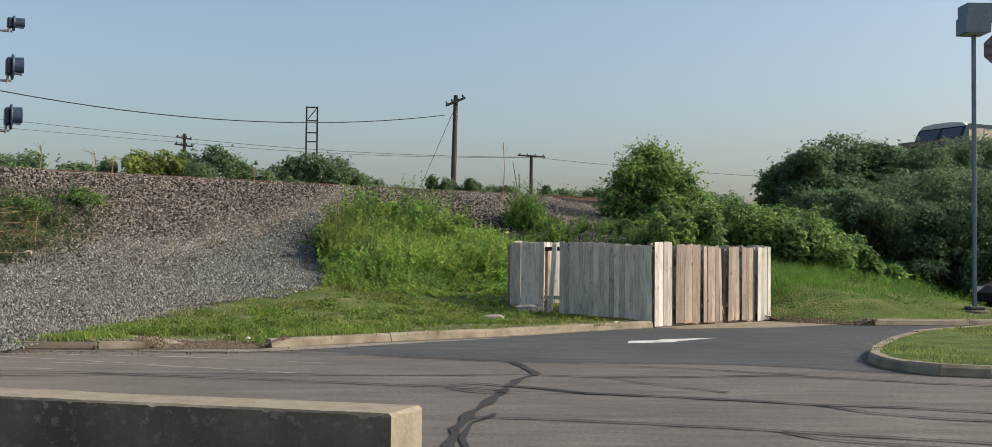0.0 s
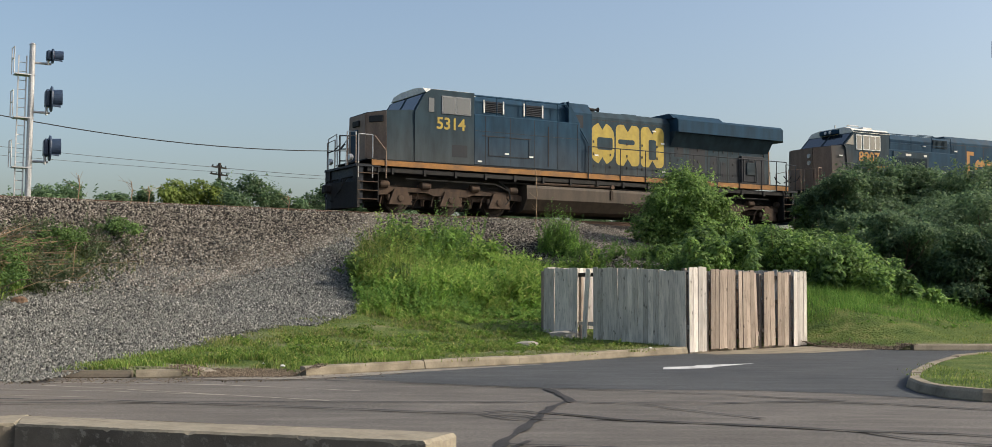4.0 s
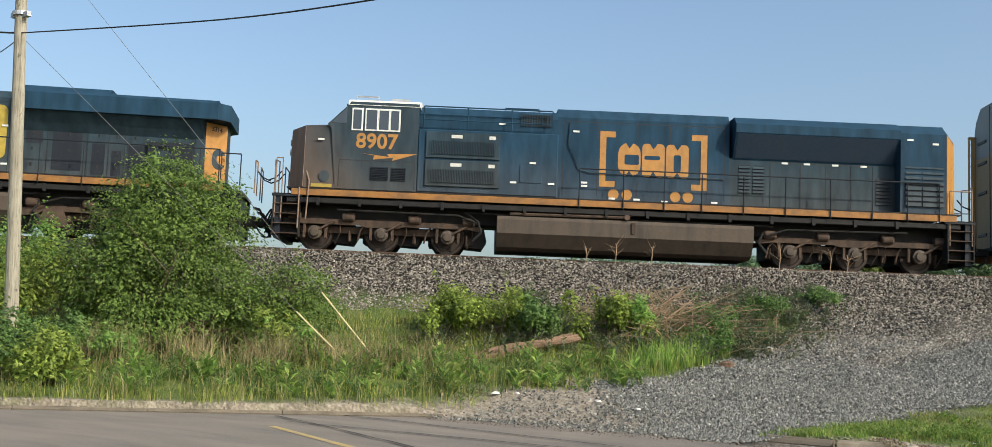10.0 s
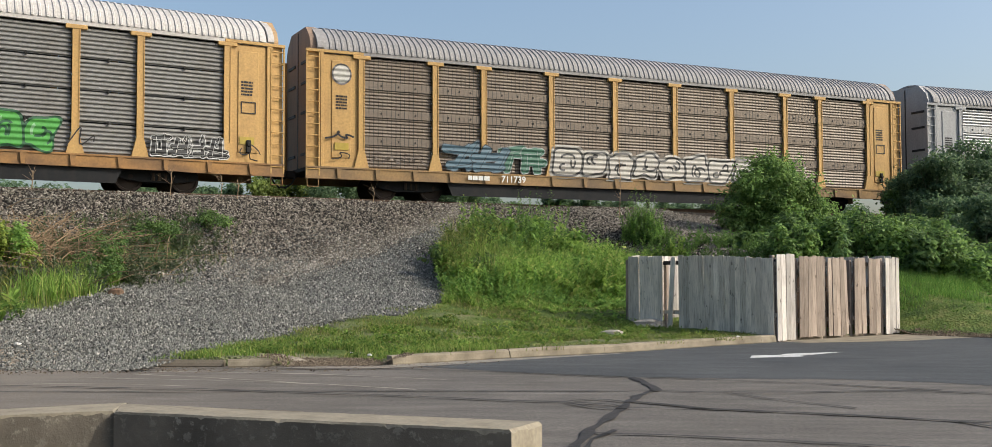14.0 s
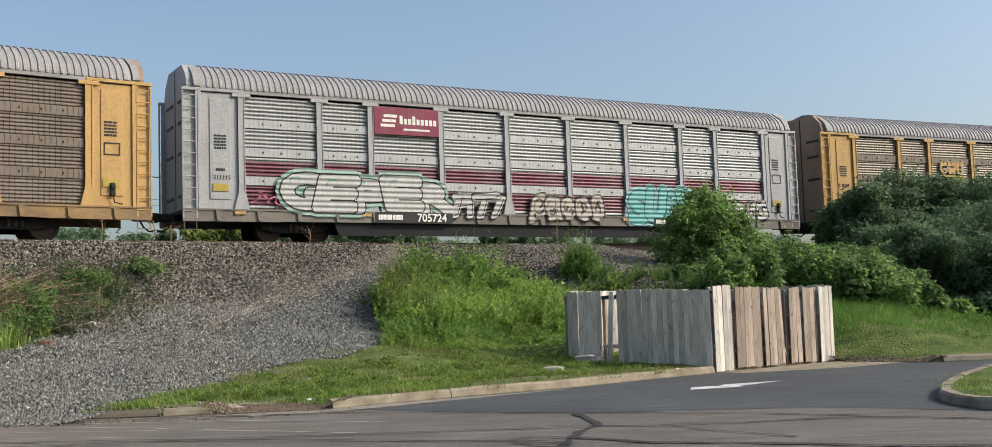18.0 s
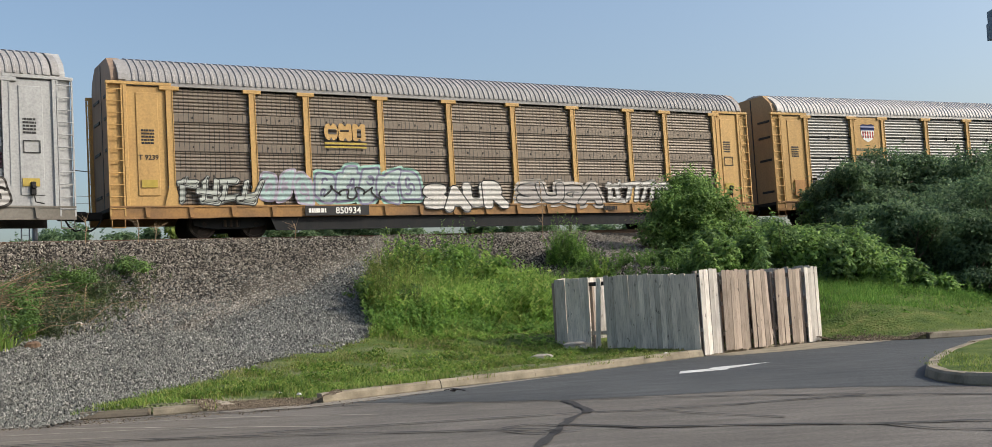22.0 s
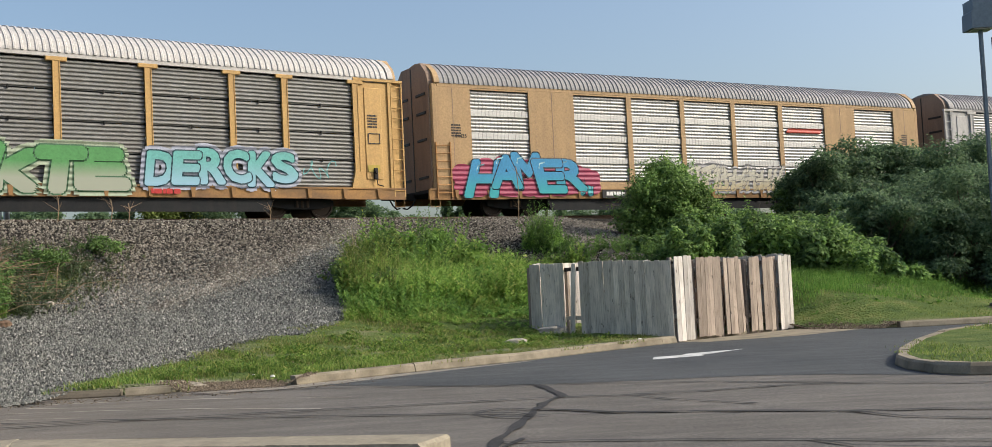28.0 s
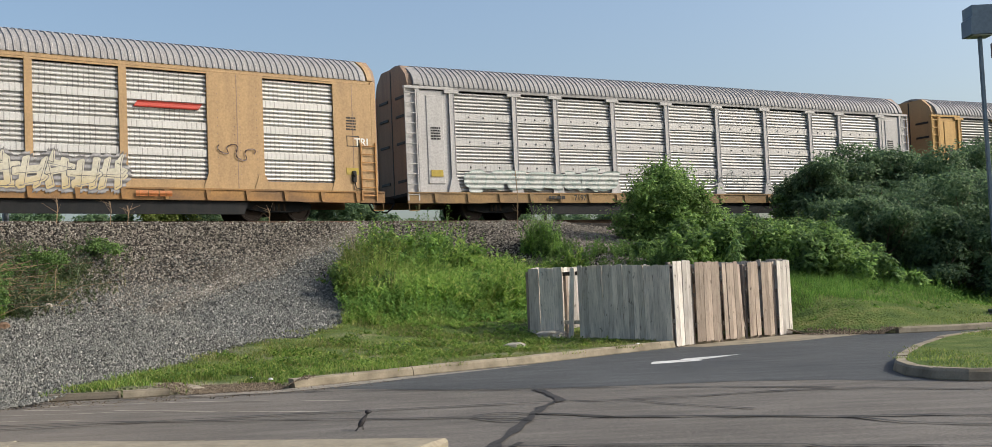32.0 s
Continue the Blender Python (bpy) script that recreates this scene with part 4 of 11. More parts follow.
def build_island():
    """A grass island with a rounded kerb, in the driveway."""
    ring = [(30, 30.5), (11.07, 23.7), (8.35, 21.2), (7.12, 19.2), (6.1, 17.2), (5.6, 15.9), (5.48, 15.1), (5.55, 14.4), (5.85, 13.95), (6.4, 13.75), (30, 13.2)]
    kerb_run(ring, "rounded concrete kerb around a grass island", 5)
    m = Mesh()
    inner = [(x + 0.17 * (1 if x < 9 else 0.2), y - (0.12 if y > 17 else -0.12 if y < 14 else 0), 0.14) for x, y in ring]
    c = (16, 18, 0.22)
    m.add(inner + [c], [(i, i + 1, len(inner)) for i in range(len(inner) - 1)] + [(len(inner) - 1, 0, len(inner))])
    isl = part("grass_island", m, GROUND)
    layer = isl.data.color_attributes.new("cover", "FLOAT_COLOR", "POINT")
    layer.data.foreach_set("color", [0.0, 0.0, 0.0, 1.0] * len(isl.data.vertices))
    tagged(isl, "mown grass island in the driveway", "lawn", kind="structure")


build_island()


# ---- the track ----
def build_track():
    track = empty("railway_track", pose(0, 0, 0), "rusty steel rails on wooden ties in pale ballast", "railway track")
    us = np.concatenate([np.arange(-75, -24, 3.0), np.arange(-24, 46, 1.0), np.arange(46, 140, 4.0)])
    for side in (-0.755, 0.755):
        m = Mesh()
        prof = [(-0.07, -0.172), (0.07, -0.172), (0.07, -0.16), (0.012, -0.14), (0.012, -0.045), (0.036, -0.035), (0.036, -0.006), (0.028, 0.0),
                (-0.028, 0.0), (-0.036, -0.006), (-0.036, -0.035), (-0.012, -0.045), (-0.012, -0.14), (-0.07, -0.16)]
        n = len(prof)
        v = []
        for u in us:
            for a, z in prof:
                p = track_xy(np.array([u]), np.array([side + a]))[0]
                v.append((p[0], p[1], RAIL_Z + z))
        f, slots = [], []
        for i in range(len(us) - 1):
            for a in range(n):
                f.append((i * n + a, i * n + (a + 1) % n, (i + 1) * n + (a + 1) % n, (i + 1) * n + a))
                slots.append(1 if a == 7 else 0)
        m.v, m.f, m.m = v, f, slots
        part("rail", m, [RAIL, RAIL_TOP], track)
    tie = Mesh().box(-0.115, 0.115, -1.3, 1.3, -0.36, -0.174, 0.012)
    me = mesh_data("tie", tie, TIE_WOOD)
    rnd = random.Random(4)
    u = -26.0
    while u < 60:
        p = track_xy(np.array([u]), np.array([rnd.uniform(-0.04, 0.04)]))[0]
        ob = part("tie", me, None, track)
        ob.matrix_basis = pose(p[0], p[1], RAIL_Z, 0, 0, math.degrees(track_turn(u)) + rnd.uniform(-1, 1))
        u += 0.52


build_track()


# ---- railway vehicles: x runs back along the train, -y faces the camera, z is up from the rail ----
def truck_freight(parent, x):
    t = part("truck", Mesh().prism([(-1.25, 0.42), (-0.95, 0.36), (-0.55, 0.3), (0.55, 0.3), (0.95, 0.36), (1.25, 0.42), (1.25, 0.6), (0.9, 0.66), (0.5, 0.78), (-0.5, 0.78), (-0.9, 0.66), (-1.25, 0.6)], -1.05, -0.9, "y")
             .prism([(-1.25, 0.42), (-0.95, 0.36), (-0.55, 0.3), (0.55, 0.3), (0.95, 0.36), (1.25, 0.42), (1.25, 0.6), (0.9, 0.66), (0.5, 0.78), (-0.5, 0.78), (-0.9, 0.66), (-1.25, 0.6)], 0.9, 1.05, "y")
             .box(-0.25, 0.25, -0.95, 0.95, 0.4, 0.62, 0.03)
             .box(-0.3, 0.3, -1.09, -0.88, 0.36, 0.7, 0.03), UNDER_BLACK, parent, at=pose(x, 0, 0))
    for dx in (-0.2, 0.0, 0.2):
        part("spring", Mesh().lathe([(0.36, 0.07), (0.6, 0.07)], (dx, -1.04, 0), "z", 10), TRUCK_RUST, t)
    sets = []
    for dx in (-0.89, 0.89):
        w = Mesh()
        for y, s in ((-0.76, -1), (0.76, 1)):
            w.lathe([(y - 0.068 * s, 0.5), (y - 0.04 * s, 0.47), (y + 0.06 * s, 0.455), (y + 0.06 * s, 0.39), (y + 0.02 * s, 0.37), (y + 0.03 * s, 0.14), (y + 0.09 * s, 0.12)], (0, 0, 0), "y", 22)
        w.rod((0, -1.05, 0), (0, 1.05, 0), 0.08, 10)
        w.box(-0.04, 0.04, -0.84, -0.815, 0.15, 0.36)
        sets.append(part("wheelset", w, WHEEL, t, at=pose(dx, 0, 0.455)))
    return sets


def truck_loco(parent, x, spacing=2.1, frame=TRUCK_RUST, style=0):
    t = Mesh()
    for s in (-1, 1):
        y0, y1 = s * 1.12, s * 0.98
        top = [(-3.15, 0.62), (-3.2, 0.82), (-2.7, 0.95), (-0.7, 0.95), (-0.5, 0.98), (0.5, 0.98), (0.7, 0.95), (2.7, 0.95), (3.2, 0.82), (3.15, 0.62), (2.6, 0.66), (2.45, 0.78), (1.0, 0.78), (0.7, 0.68), (-0.7, 0.68), (-1.0, 0.78), (-2.45, 0.78), (-2.6, 0.66)]
        if not style:
            top = [(-3.15, 0.74), (-3.2, 0.86), (-2.7, 0.97), (2.7, 0.97), (3.2, 0.86), (3.15, 0.74), (2.7, 0.8), (0.7, 0.8), (0.5, 0.74), (-0.5, 0.74), (-0.7, 0.8), (-2.7, 0.8)]
        t.prism(top, y0, y1, "y")
    t.box(-2.6, 2.6, -0.9, 0.9, 0.55, 0.75)
    tr = part("truck", t, frame, parent, at=pose(x, 0, 0))
    sets = []
    for k in (-1, 0, 1):
        dx = k * spacing
        for s in (-1, 1):
            if not style:
                part("journal_box", Mesh().lathe([(s * 0.95, 0.22), (s * 1.14, 0.22), (s * 1.16, 0.15), (s * 1.22, 0.13), (s * 1.23, 0.05)], (dx, 0, 0.53), "y", 14), TANK_BROWN, tr)
                for q in (-0.34, 0.34):
                    part("pedestal_leg", Mesh().box(dx + q - 0.045, dx + q + 0.045, s * 1.1, s * 1.0, 0.34, 0.82, 0.01), frame, tr)
                part("damper", Mesh().rod((dx + 0.1, s * 1.16, 0.6), (dx + 0.62, s * 1.14, 0.9), 0.04, 8), frame, tr)
                continue
            part("journal_box", Mesh().box(dx - 0.21, dx + 0.21, s * 1.2, s * 1.05, 0.36, 0.74, 0.03).lathe([(s * 1.2, 0.13), (s * 1.26, 0.12), (s * 1.27, 0.06)], (dx, 0, 0.53), "y", 14)
                 .prism([(dx - 0.42, 0.42), (dx - 0.21, 0.42), (dx - 0.21, 0.66), (dx - 0.36, 0.62)], s * 1.14, s * 1.0, "y").prism([(dx + 0.42, 0.42), (dx + 0.21, 0.42), (dx + 0.21, 0.66), (dx + 0.36, 0.62)], s * 1.14, s * 1.0, "y"), frame, tr)
            if style:
                part("pedestal", Mesh().prism([(dx - 0.48, 0.3), (dx + 0.48, 0.3), (dx + 0.42, 0.46), (dx + 0.26, 0.86), (dx - 0.26, 0.86), (dx - 0.42, 0.46)], s * 1.22, s * 1.06, "y"), frame, tr)
            for q in (-0.44, 0.44):
                part("coil_spring", Mesh().lathe([(0.46 + 0.05 * (i // 2), 0.075 if i % 2 else 0.055) for i in range(9)], (dx + q, s * 1.1, 0), "z", 10), TRUCK_RUST, tr)
        w = Mesh()
        for y, s in ((-0.76, -1), (0.76, 1)):
            w.lathe([(y - 0.068 * s, 0.575), (y - 0.04 * s, 0.55), (y + 0.06 * s, 0.53), (y + 0.06 * s, 0.45), (y + 0.02 * s, 0.43), (y + 0.03 * s, 0.17), (y + 0.1 * s, 0.15)], (0, 0, 0), "y", 26)
        w.rod((0, -1.02, 0), (0, 1.02, 0), 0.1, 10)
        w.box(-0.05, 0.05, -0.84, -0.815, 0.18, 0.42)
        sets.append(part("wheelset", w, WHEEL, tr, at=pose(dx, 0, 0.53)))
        part("traction_motor", Mesh().prism([(dx + 0.2, 0.3), (dx + 1.1, 0.24), (dx + 1.25, 0.5), (dx + 1.15, 0.9), (dx + 0.2, 0.9)], -0.62, 0.62, "y"), FRAME_BLACK, tr)
        part("gear_case", Mesh().prism([(dx - 0.62, 0.28), (dx - 0.2, 0.22), (dx - 0.16, 0.84), (dx - 0.62, 0.8)], -0.6, 0.6, "y"), FRAME_BLACK, tr)
        part("brake_lever", Mesh().path([(dx - 0.75, -1.0, 0.3), (dx - 0.68, -1.02, 0.62), (dx - 0.5, -1.06, 0.9)], 0.03), frame, tr)
        part("sand_pipe", Mesh().path([(dx + 0.75, -1.08, 1.05), (dx + 0.8, -1.0, 0.6), (dx + 0.62, -0.82, 0.2)], 0.02), frame, tr)
    for dx in (-2.75, -1.05, 1.05, 2.75):
        part("brake_cylinder", Mesh().lathe([(-0.2, 0.12), (-0.16, 0.145), (0.14, 0.145), (0.2, 0.1)], (dx, -1.12, 1.03), "x", 14), frame, tr)
        part("brake_shoe", Mesh().box(dx * 0.98 - 0.06, dx * 0.98 + 0.06, -0.82, -0.68, 0.3, 0.62, 0.02).rod((dx * 0.98, -0.98, 0.62), (dx * 0.98, -0.9, 0.3), 0.025, 6), frame, tr)
    return sets


def ladder(parent, x0, x1, y, z0, z1, n, material, label=""):
    m = Mesh()
    for x in (x0, x1):
        m.box(x - 0.025, x + 0.025, y - 0.03, y + 0.03, z0, z1)
    for i in range(n):
        z = z0 + (z1 - z0) * (i + 0.6) / n
        m.rod((x0, y - 0.03, z), (x1, y - 0.03, z), 0.018, 6)
    return part("ladder", m, material, parent, label)


def coupler(parent, x, s):
    part("coupler", Mesh().box(x, x + s * 0.55, -0.13, 0.13, 0.72, 0.98, 0.03).box(x + s * 0.5, x + s * 0.8, -0.2, 0.16, 0.68, 1.0, 0.06), FRAME_BLACK, parent)
    part("air_hose", Mesh().path([(x + s * 0.1, -0.35, 0.75), (x + s * 0.25, -0.34, 0.5), (x + s * 0.45, -0.3, 0.36), (x + s * 0.62, -0.25, 0.4)], 0.03), RUBBER, parent)


LATCHES = {}
RACK_POSTS = [-11.78, -9.0, -7.07, -4.24, -1.41, 1.41, 4.24, 7.07, 9.0, 11.78]


def roof_profile():
    pts = [(1.56, 4.95), (1.55, 5.02), (1.5, 5.16), (1.40, 5.32), (1.25, 5.47), (1.05, 5.6), (0.8, 5.76), (0.4, 5.86), (0.0, 5.9)]
    return pts + [(-y, z) for y, z in pts[-2::-1]]


def rack_roof(parent, material, ribs=True, x0=-13.05, x1=13.05):
    """Corrugated arched roof, with a rib about every 0.2 m."""
    prof = roof_profile()
    n = len(prof)
    xs, lift = [], []
    x = x0
    while x < x1 - 0.2:
        for d, h in ((0.0, 0.0), (0.1, 0.0), (0.12, 0.04), (0.18, 0.04), (0.205, 0.0)):
            xs.append(x + d)
            lift.append(h)
        x += 0.215
    v = []
    for x, h in zip(xs, lift):
        for i, (y, z) in enumerate(prof):
            r = math.hypot(y, (z - 4.6))
            v.append((x, y * (1 + h / r * 0.8), z + h * (z - 4.6) / r))
    f = [(i * n + a, i * n + a + 1, (i + 1) * n + a + 1, (i + 1) * n + a) for i in range(len(xs) - 1) for a in range(n - 1)]
    f.append(tuple(range(n)))
    f.append(tuple(range((len(xs) - 1) * n, len(xs) * n))[::-1])
    part("roof", Mesh().add(v, f), material, parent, "ribbed arched metal roof")


def sheet_mesh(width, height, material, waves=5, depth=0.055, y=-1.48):
    """One corrugated sheet, standing on z = 0."""
    zs, ys = [], []
    a, b = 0.02, height - 0.02
    p = (b - a) / waves
    for k in range(waves):
        q = a + k * p
        zs += [q, q + 0.12 * p, q + 0.32 * p, q + 0.5 * p, q + 0.78 * p]
        ys += [y + depth, y + depth, y + 0.004, y, y + 0.02]
    zs.append(b)
    ys.append(y + depth)
    n = len(zs)
    v = [(-width / 2, yy, zz) for yy, zz in zip(ys, zs)] + [(width / 2, yy, zz) for yy, zz in zip(ys, zs)]
    return mesh_data("sheet_panel", Mesh().add(v, [(i, n + i, n + i + 1, i + 1) for i in range(n - 1)]), material)


def sheets(car, bays, z0, z1, materials, rows=4, waves=7):
    """Corrugated sheets, rows of them in every bay, on both sides; alike sheets share their mesh."""
    data, h = {}, (z1 - z0) / rows
    for a, b in bays:
        w = round(b - a, 2)
        for r in range(rows):
            mt = materials[r] if isinstance(materials, list) else materials
            if (w, mt.name) not in data:
                data[w, mt.name] = sheet_mesh(w, h, mt, waves + 1 if "brown" in mt.name else waves, 0.07 if "white" in mt.name or "silver" in mt.name else 0.034 if "brown" in mt.name else 0.05)
            for turn in (0, 180):
                part("sheet_panel", data[w, mt.name], None, car, at=pose((a + b) / 2, 0, z0 + r * h, 0, 0, turn))


def post_mesh(material, wide=0.2):
    """A side post that flares at its foot and carries a bracket at its head."""
    y0, y1 = -1.56, -1.44
    m = Mesh().prism([(-wide / 2, 1.5), (wide / 2, 1.5), (wide / 2, 4.72), (-wide / 2, 4.72)], y0, y1, "y")
    m.prism([(-0.27, 1.02), (0.27, 1.02), (wide / 2 + 0.01, 1.62), (-wide / 2 - 0.01, 1.62)], y0 - 0.012, y1, "y")
    m.box(-0.32, 0.32, y0 - 0.02, y1, 4.7, 4.83, 0.015)
    for s in (-1, 1):
        m.box(s * wide / 2 - 0.015, s * wide / 2 + 0.015, y0 - 0.02, y0, 1.62, 4.7)
    return mesh_data("post", m, material)


def rounded(cx, cz, w, h, r, n=4):
    pts = []
    for sx, sz, a0 in ((1, 1, 0), (-1, 1, 90), (-1, -1, 180), (1, -1, 270)):
        for i in range(n + 1):
            a = radians(a0 + 90 * i / n)
            pts.append((cx + sx * (w / 2 - r) + r * math.cos(a), cz + sz * (h / 2 - r) + r * math.sin(a)))
    return pts


def logo_blocks(parent, x0, x1, z0, z1, y, material, hole, name="emblem", lean=0.0):
    """Three heavy rounded blocks with slots: an emblem as plain shapes."""
    m = Mesh()
    w = (x1 - x0) / 3
    for k in range(3):
        cx, cz, h = x0 + w * (k + 0.5), (z0 + z1) / 2, z1 - z0
        m.flat(rounded(cx, cz, w * 0.94, h, min(w, h) * (0.42 if k == 0 else 0.16)), y)
        m.flat(rounded(cx + w * (0.1, -0.05, 0.0)[k], cz + h * (0.0, 0.08, -0.06)[k], w * (0.6, 0.66, 0.3)[k], h * (0.3, 0.12, 0.5)[k], h * 0.05), y - 0.004, 1)
        for q in (-0.5, 0.5):
            m.flat([(cx - w * 0.16, cz + h * q), (cx + w * 0.16, cz + h * q), (cx, cz + h * q * 0.66)], y - 0.004, 1)
    return part(name, m, [material, hole], parent)


def writing_bars(parent, x, z, w, h, rows, y, material, seed, name="lettering"):
    rnd = random.Random(seed)
    m = Mesh()
    p = h / rows
    for r in range(rows):
        at = x - w / 2
        while at < x + w / 2 - 0.02:
            b = min(rnd.uniform(0.08, 0.3) * max(0.3, w), x + w / 2 - at)
            m.box(at, at + b * 0.85, y, y + 0.004, z + h / 2 - p * (r + 0.75), z + h / 2 - p * (r + 0.15))
            at += b
    return tagged(part(name, m, material, parent), kind="stuff")


def digits(parent, body, x, z, size, y, material, bold=0.0, squeeze=1.0):
    ob = part("number", text_mesh(body, size, material, bold), None, parent, "stencilled number")
    ob.matrix_basis = pose(x, y, z, 90) @ Matrix.Diagonal((squeeze, 1, 1, 1))
    return ob


def stroke(x0, z0, x1, z1, w, grow=0.0):
    """A thick straight stroke with skewed ends."""
    q = math.hypot(x1 - x0, z1 - z0) or 1
    dx, dz = (x1 - x0) / q, (z1 - z0) / q
    x0, z0, x1, z1, h = x0 - dx * grow, z0 - dz * grow, x1 + dx * grow, z1 + dz * grow, w / 2 + grow
    k = h * 0.35
    return [(x0 - dz * h + dx * k, z0 + dx * h + dz * k), (x0 + dz * h - dx * k, z0 - dx * h - dz * k), (x1 + dz * h - dx * k, z1 - dx * h - dz * k), (x1 - dz * h + dx * k, z1 + dx * h + dz * k)]


def ribbon(m, pts, width, y, slot):
    """A thick bent line made of short plates."""
    for (ax, az), (bx, bz) in zip(pts, pts[1:]):
        m.flat(stroke(ax, az, bx, bz, width, width * 0.12), y, slot, 0.002)


def tag_art(parent, x0, x1, z0, z1, count, fill, outline, y, seed, halo=None, shine=None):
    """Sprayed swollen figures that overlap: a halo, dark outlines, fills and inner curves. They spell nothing."""
    rnd = random.Random(seed)
    m = Mesh()
    w, h = (x1 - x0) / count, z1 - z0
    line = min(0.075, 0.1 * h)
    for c in range(count):
        cx, cz = x0 + w * (c + 0.5), (z0 + z1) / 2 + rnd.uniform(-0.06, 0.06) * h
        rx, rz = w * rnd.uniform(0.4, 0.5), h * rnd.uniform(0.38, 0.5)
        power, lean = rnd.uniform(0.45, 0.85), rnd.uniform(-0.25, 0.35)
        lobes = [(rnd.randint(2, 5), rnd.uniform(0, 6.28), rnd.uniform(0.04, 0.13)) for _ in range(3)]

        def shape(grow, n=36):
            pts = []
            for i in range(n):
                t = 2 * math.pi * i / n
                k = 1 + sum(q * math.sin(f * t + p) for f, p, q in lobes)
                ux, uz = math.copysign(abs(math.cos(t)) ** power, math.cos(t)), math.copysign(abs(math.sin(t)) ** power, math.sin(t))
                dx, dz = ux * (rx * k + grow), uz * (rz * k + grow)
                pts.append((cx + dx + lean * dz, max(z0 - 0.12, cz + dz)))
            return pts

        d = 0.0075 * (c % 2)
        if halo:
            m.flat(shape(0.16), y + 0.012 + 0.002 * (c % 2), 2, 0.0015)
        m.flat(shape(line), y - d, 1, 0.0015)
        m.flat(shape(0.0), y - d - 0.002, 0, 0.0015)
        for _ in range(3):
            ex, ez = cx + rnd.uniform(-0.45, 0.45) * rx, cz + rnd.uniform(-0.45, 0.45) * rz
            ax, az, t0, sweep = rx * rnd.uniform(0.15, 0.5), rz * rnd.uniform(0.2, 0.55), rnd.uniform(0, 6.28), rnd.uniform(1.6, 4.6)
            ribbon(m, [(ex + ax * math.cos(t0 + sweep * i / 7) + lean * az * math.sin(t0 + sweep * i / 7), ez + az * math.sin(t0 + sweep * i / 7)) for i in range(8)], line * 0.8, y - d - 0.004, 1)
        if shine:
            t0 = rnd.uniform(1.5, 2.4)
            ribbon(m, [(cx + rx * 0.75 * math.cos(t0 + 0.2 * i) + lean * rz * 0.7, cz + rz * 0.72 * math.sin(t0 + 0.2 * i)) for i in range(6)], line * 0.9, y - d - 0.0055, 3)
    return part("graffiti", m, [fill, outline, halo or outline, shine or fill], parent, "sprayed graffiti of swollen outlined figures")


def spray_fade(top, low, z0, z1):
    """Two spray colours that fade into each other between two heights."""
    m = paint("spray_paint_faded", tuple(v * 0.86 for v in top), tuple(v * 0.55 for v in top), 0.3, 0.55)
    n, l = m.node_tree.nodes, m.node_tree.links
    sp = n.new("ShaderNodeSeparateXYZ")
    l.new(n.new("ShaderNodeTexCoord").outputs["Object"], sp.inputs[0])
    mp = n.new("ShaderNodeMapRange")
    mp.inputs[1].default_value, mp.inputs[2].default_value = z0, z1
    l.new(sp.outputs[2], mp.inputs[0])
    b = n["Principled BSDF"]
    was = b.inputs["Base Color"].links[0].from_socket
    l.new(mix(n, l, mp.outputs[0], tuple(v * 0.86 for v in low), was), b.inputs["Base Color"])
    return m


def swell(m, polys, grow, y, slot, n=10):
    """Outlines drawn fatter: the same plates set round a ring, each a hair above the other."""
    for i in range(n):
        a = 2 * math.pi * i / n
        for q in polys:
            m.flat([(x + grow * math.cos(a), max(0.66, z + grow * math.sin(a))) for x, z in q], y - 0.00012 * i, slot, 0.001)


def glyph(letter):
    """One letter of the built-in font as flat faces in a unit square."""
    cu = bpy.data.curves.new("glyph", "FONT")
    cu.body, cu.resolution_u, cu.fill_mode = letter, 3, "FRONT"
    ob = new("glyph", cu)
    me = bpy.data.meshes.new_from_object(ob)
    bpy.data.objects.remove(ob)
    co = [v.co.copy() for v in me.vertices]
    xs, ys = [c.x for c in co], [c.y for c in co]
    return [[((co[i].x - min(xs)) / (max(xs) - min(xs)), (co[i].y - min(ys)) / (max(ys) - min(ys))) for i in q.vertices] for q in me.polygons]


